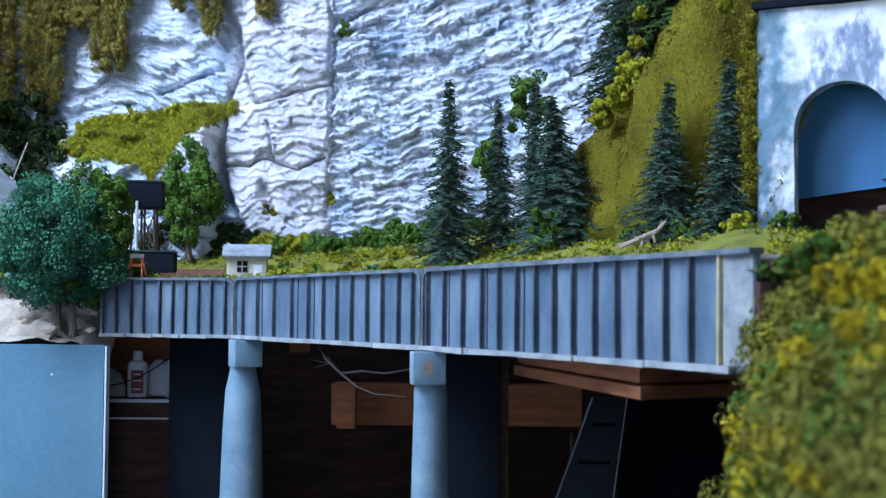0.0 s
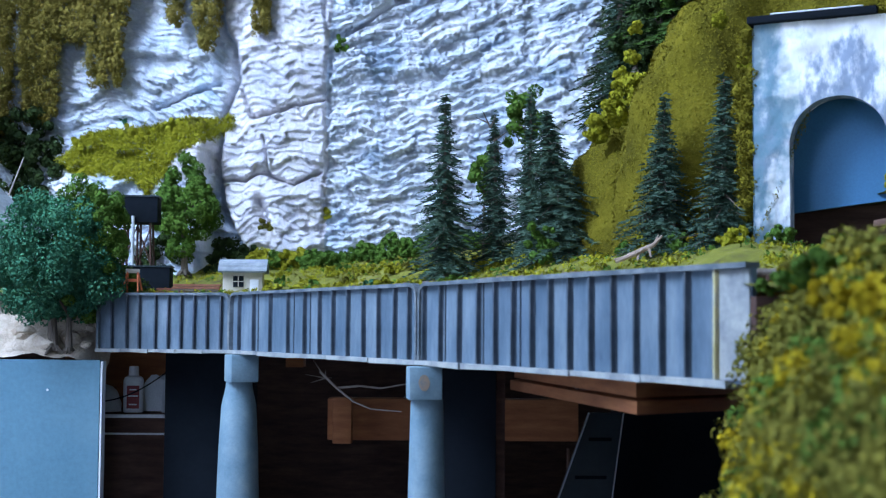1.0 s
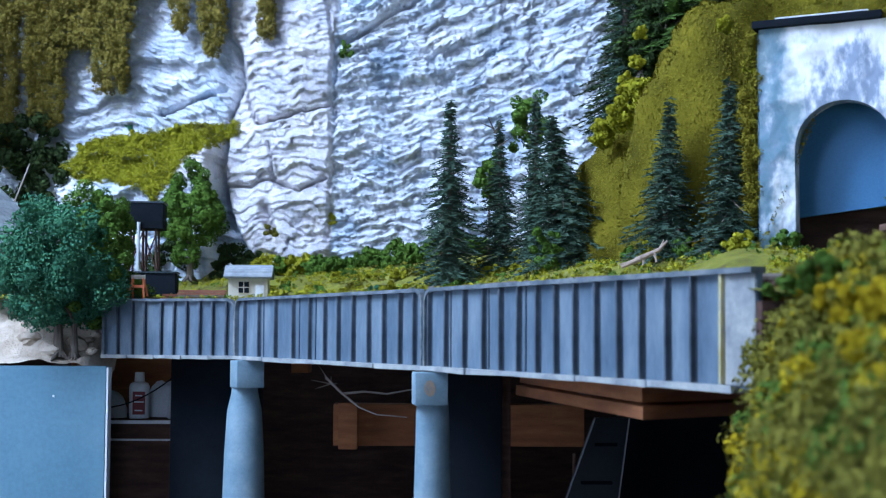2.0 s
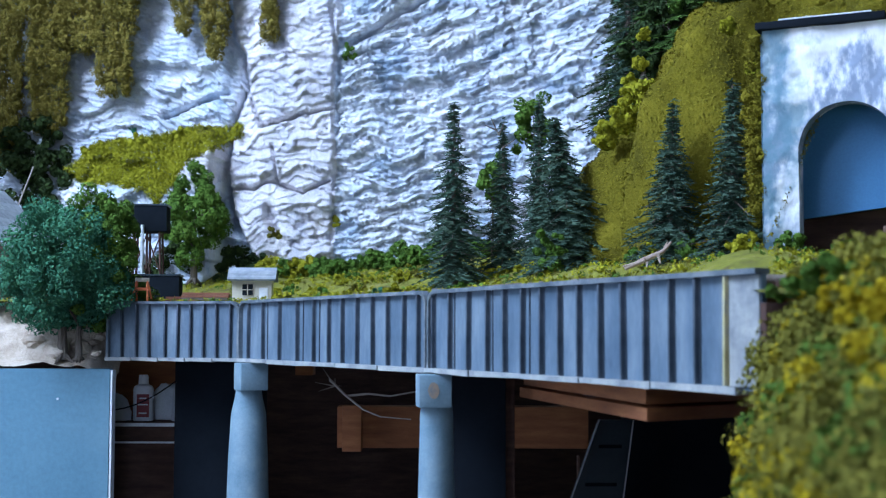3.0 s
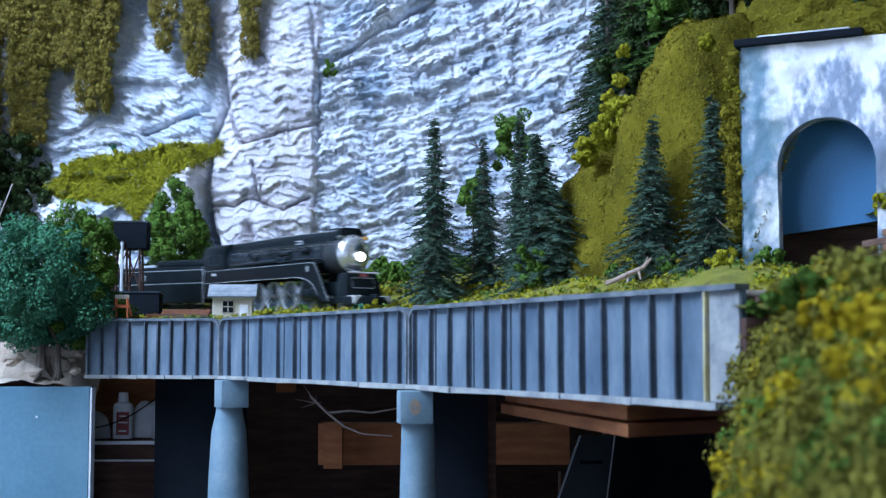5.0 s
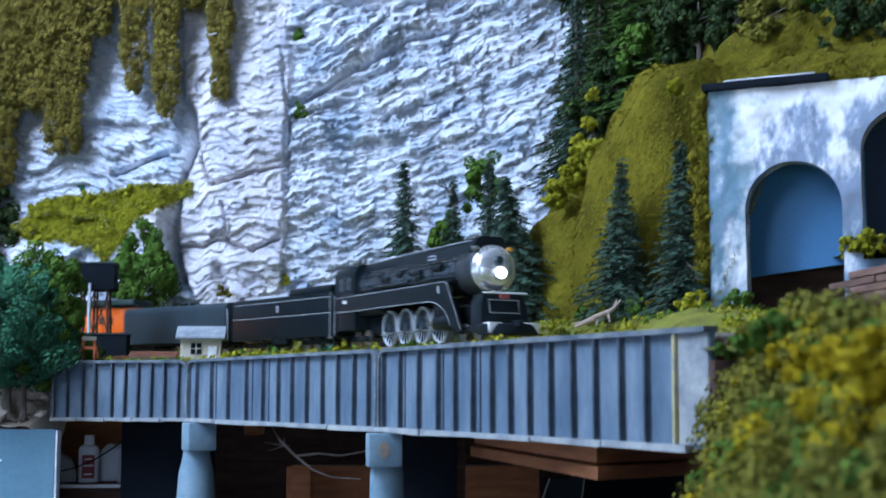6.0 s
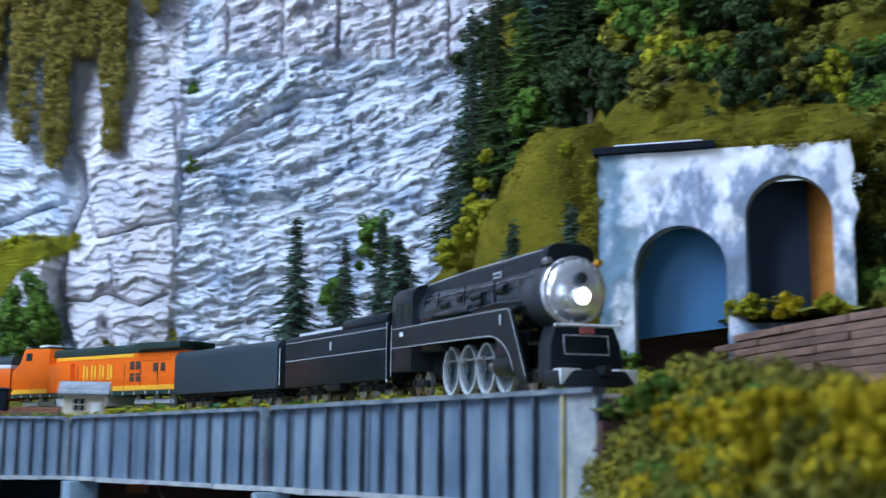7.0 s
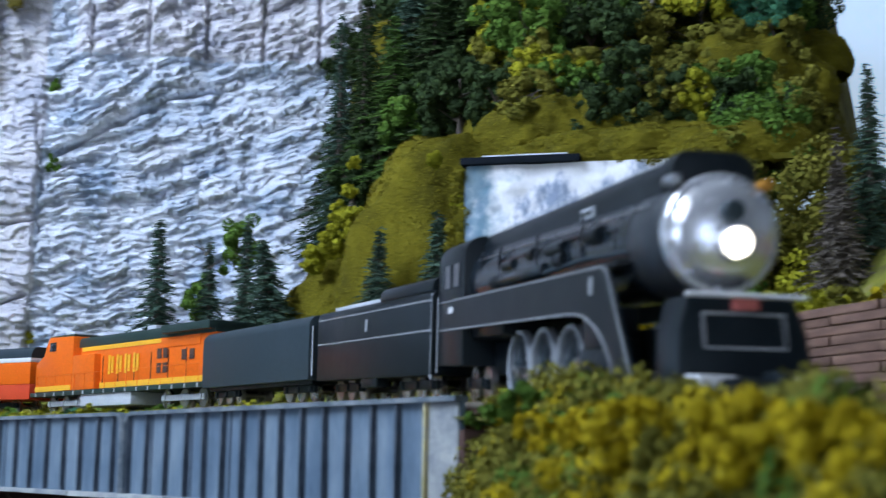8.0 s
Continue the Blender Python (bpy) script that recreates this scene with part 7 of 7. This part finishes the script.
ENGINE, DRIVERS, RODS = steam_engine()
CARS = ((tender(), 0.2833, 0.044), (canteen(), 0.4456, 0.050), (diesel(), 0.6440, 0.082), (trailing_unit(), 0.8700, 0.062))
# seconds, and how far along the line the engine's front stands
RUN = ((0, 2.031), (2, 1.531), (3.4, 1.181), (4.0, 1.031), (4.5, 0.906), (5.25, 0.720), (6.0, 0.5345), (6.5, 0.4113), (7.0, 0.2870), (7.5, 0.1636), (8.0, 0.0416))
RT, RS = np.array([r[0] for r in RUN]), np.array([r[1] for r in RUN])
RM = np.gradient(RS, RT)


def front_at(t):
    k = int(np.clip(np.searchsorted(RT, t, side="right") - 1, 0, len(RT) - 2))
    h = RT[k + 1] - RT[k]
    q = (t - RT[k]) / h
    return (2 * q**3 - 3 * q**2 + 1) * RS[k] + (q**3 - 2 * q**2 + q) * h * RM[k] + (-2 * q**3 + 3 * q**2) * RS[k + 1] + (q**3 - q**2) * h * RM[k + 1]


def riding(s_front, s_back, ahead):
    """The pose of a vehicle whose pivots stand at two places on the line; ahead: from the first pivot to its origin."""
    p, q = on_track(s_front), on_track(s_back)
    d = (p - q).normalized()
    left = Vector((0, 0, 1)).cross(d).normalized()
    m = Matrix((d, left, d.cross(left))).transposed().to_4x4()
    m.translation = p + d * ahead
    return m


def motions():
    tenths = [k / 10 for k in range(81)]
    walk(ENGINE, [(t, riding(front_at(t), front_at(t) + 0.165, 0.0)) for t in tenths])
    for car, middle, reach in CARS:
        walk(car, [(t, riding(front_at(t) + middle - reach, front_at(t) + middle + reach, -reach)) for t in tenths])
    steps = [k / 15 for k in range(121)]
    turned = [(front_at(0) - front_at(t)) / DRIVER_R for t in steps]
    for ws, x in zip(DRIVERS, DRIVER_X):
        walk(ws, [(t, pose(x, 0, DRIVER_R, 0, math.degrees(a) % 360, 0)) for t, a in zip(steps, turned)])
    for side, rod in enumerate(RODS):
        walk(rod, [(t, pose(0.0045 * math.sin(a + side * 1.57), 0, 0.0045 * math.cos(a + side * 1.57))) for t, a in zip(steps, turned)])


motions()
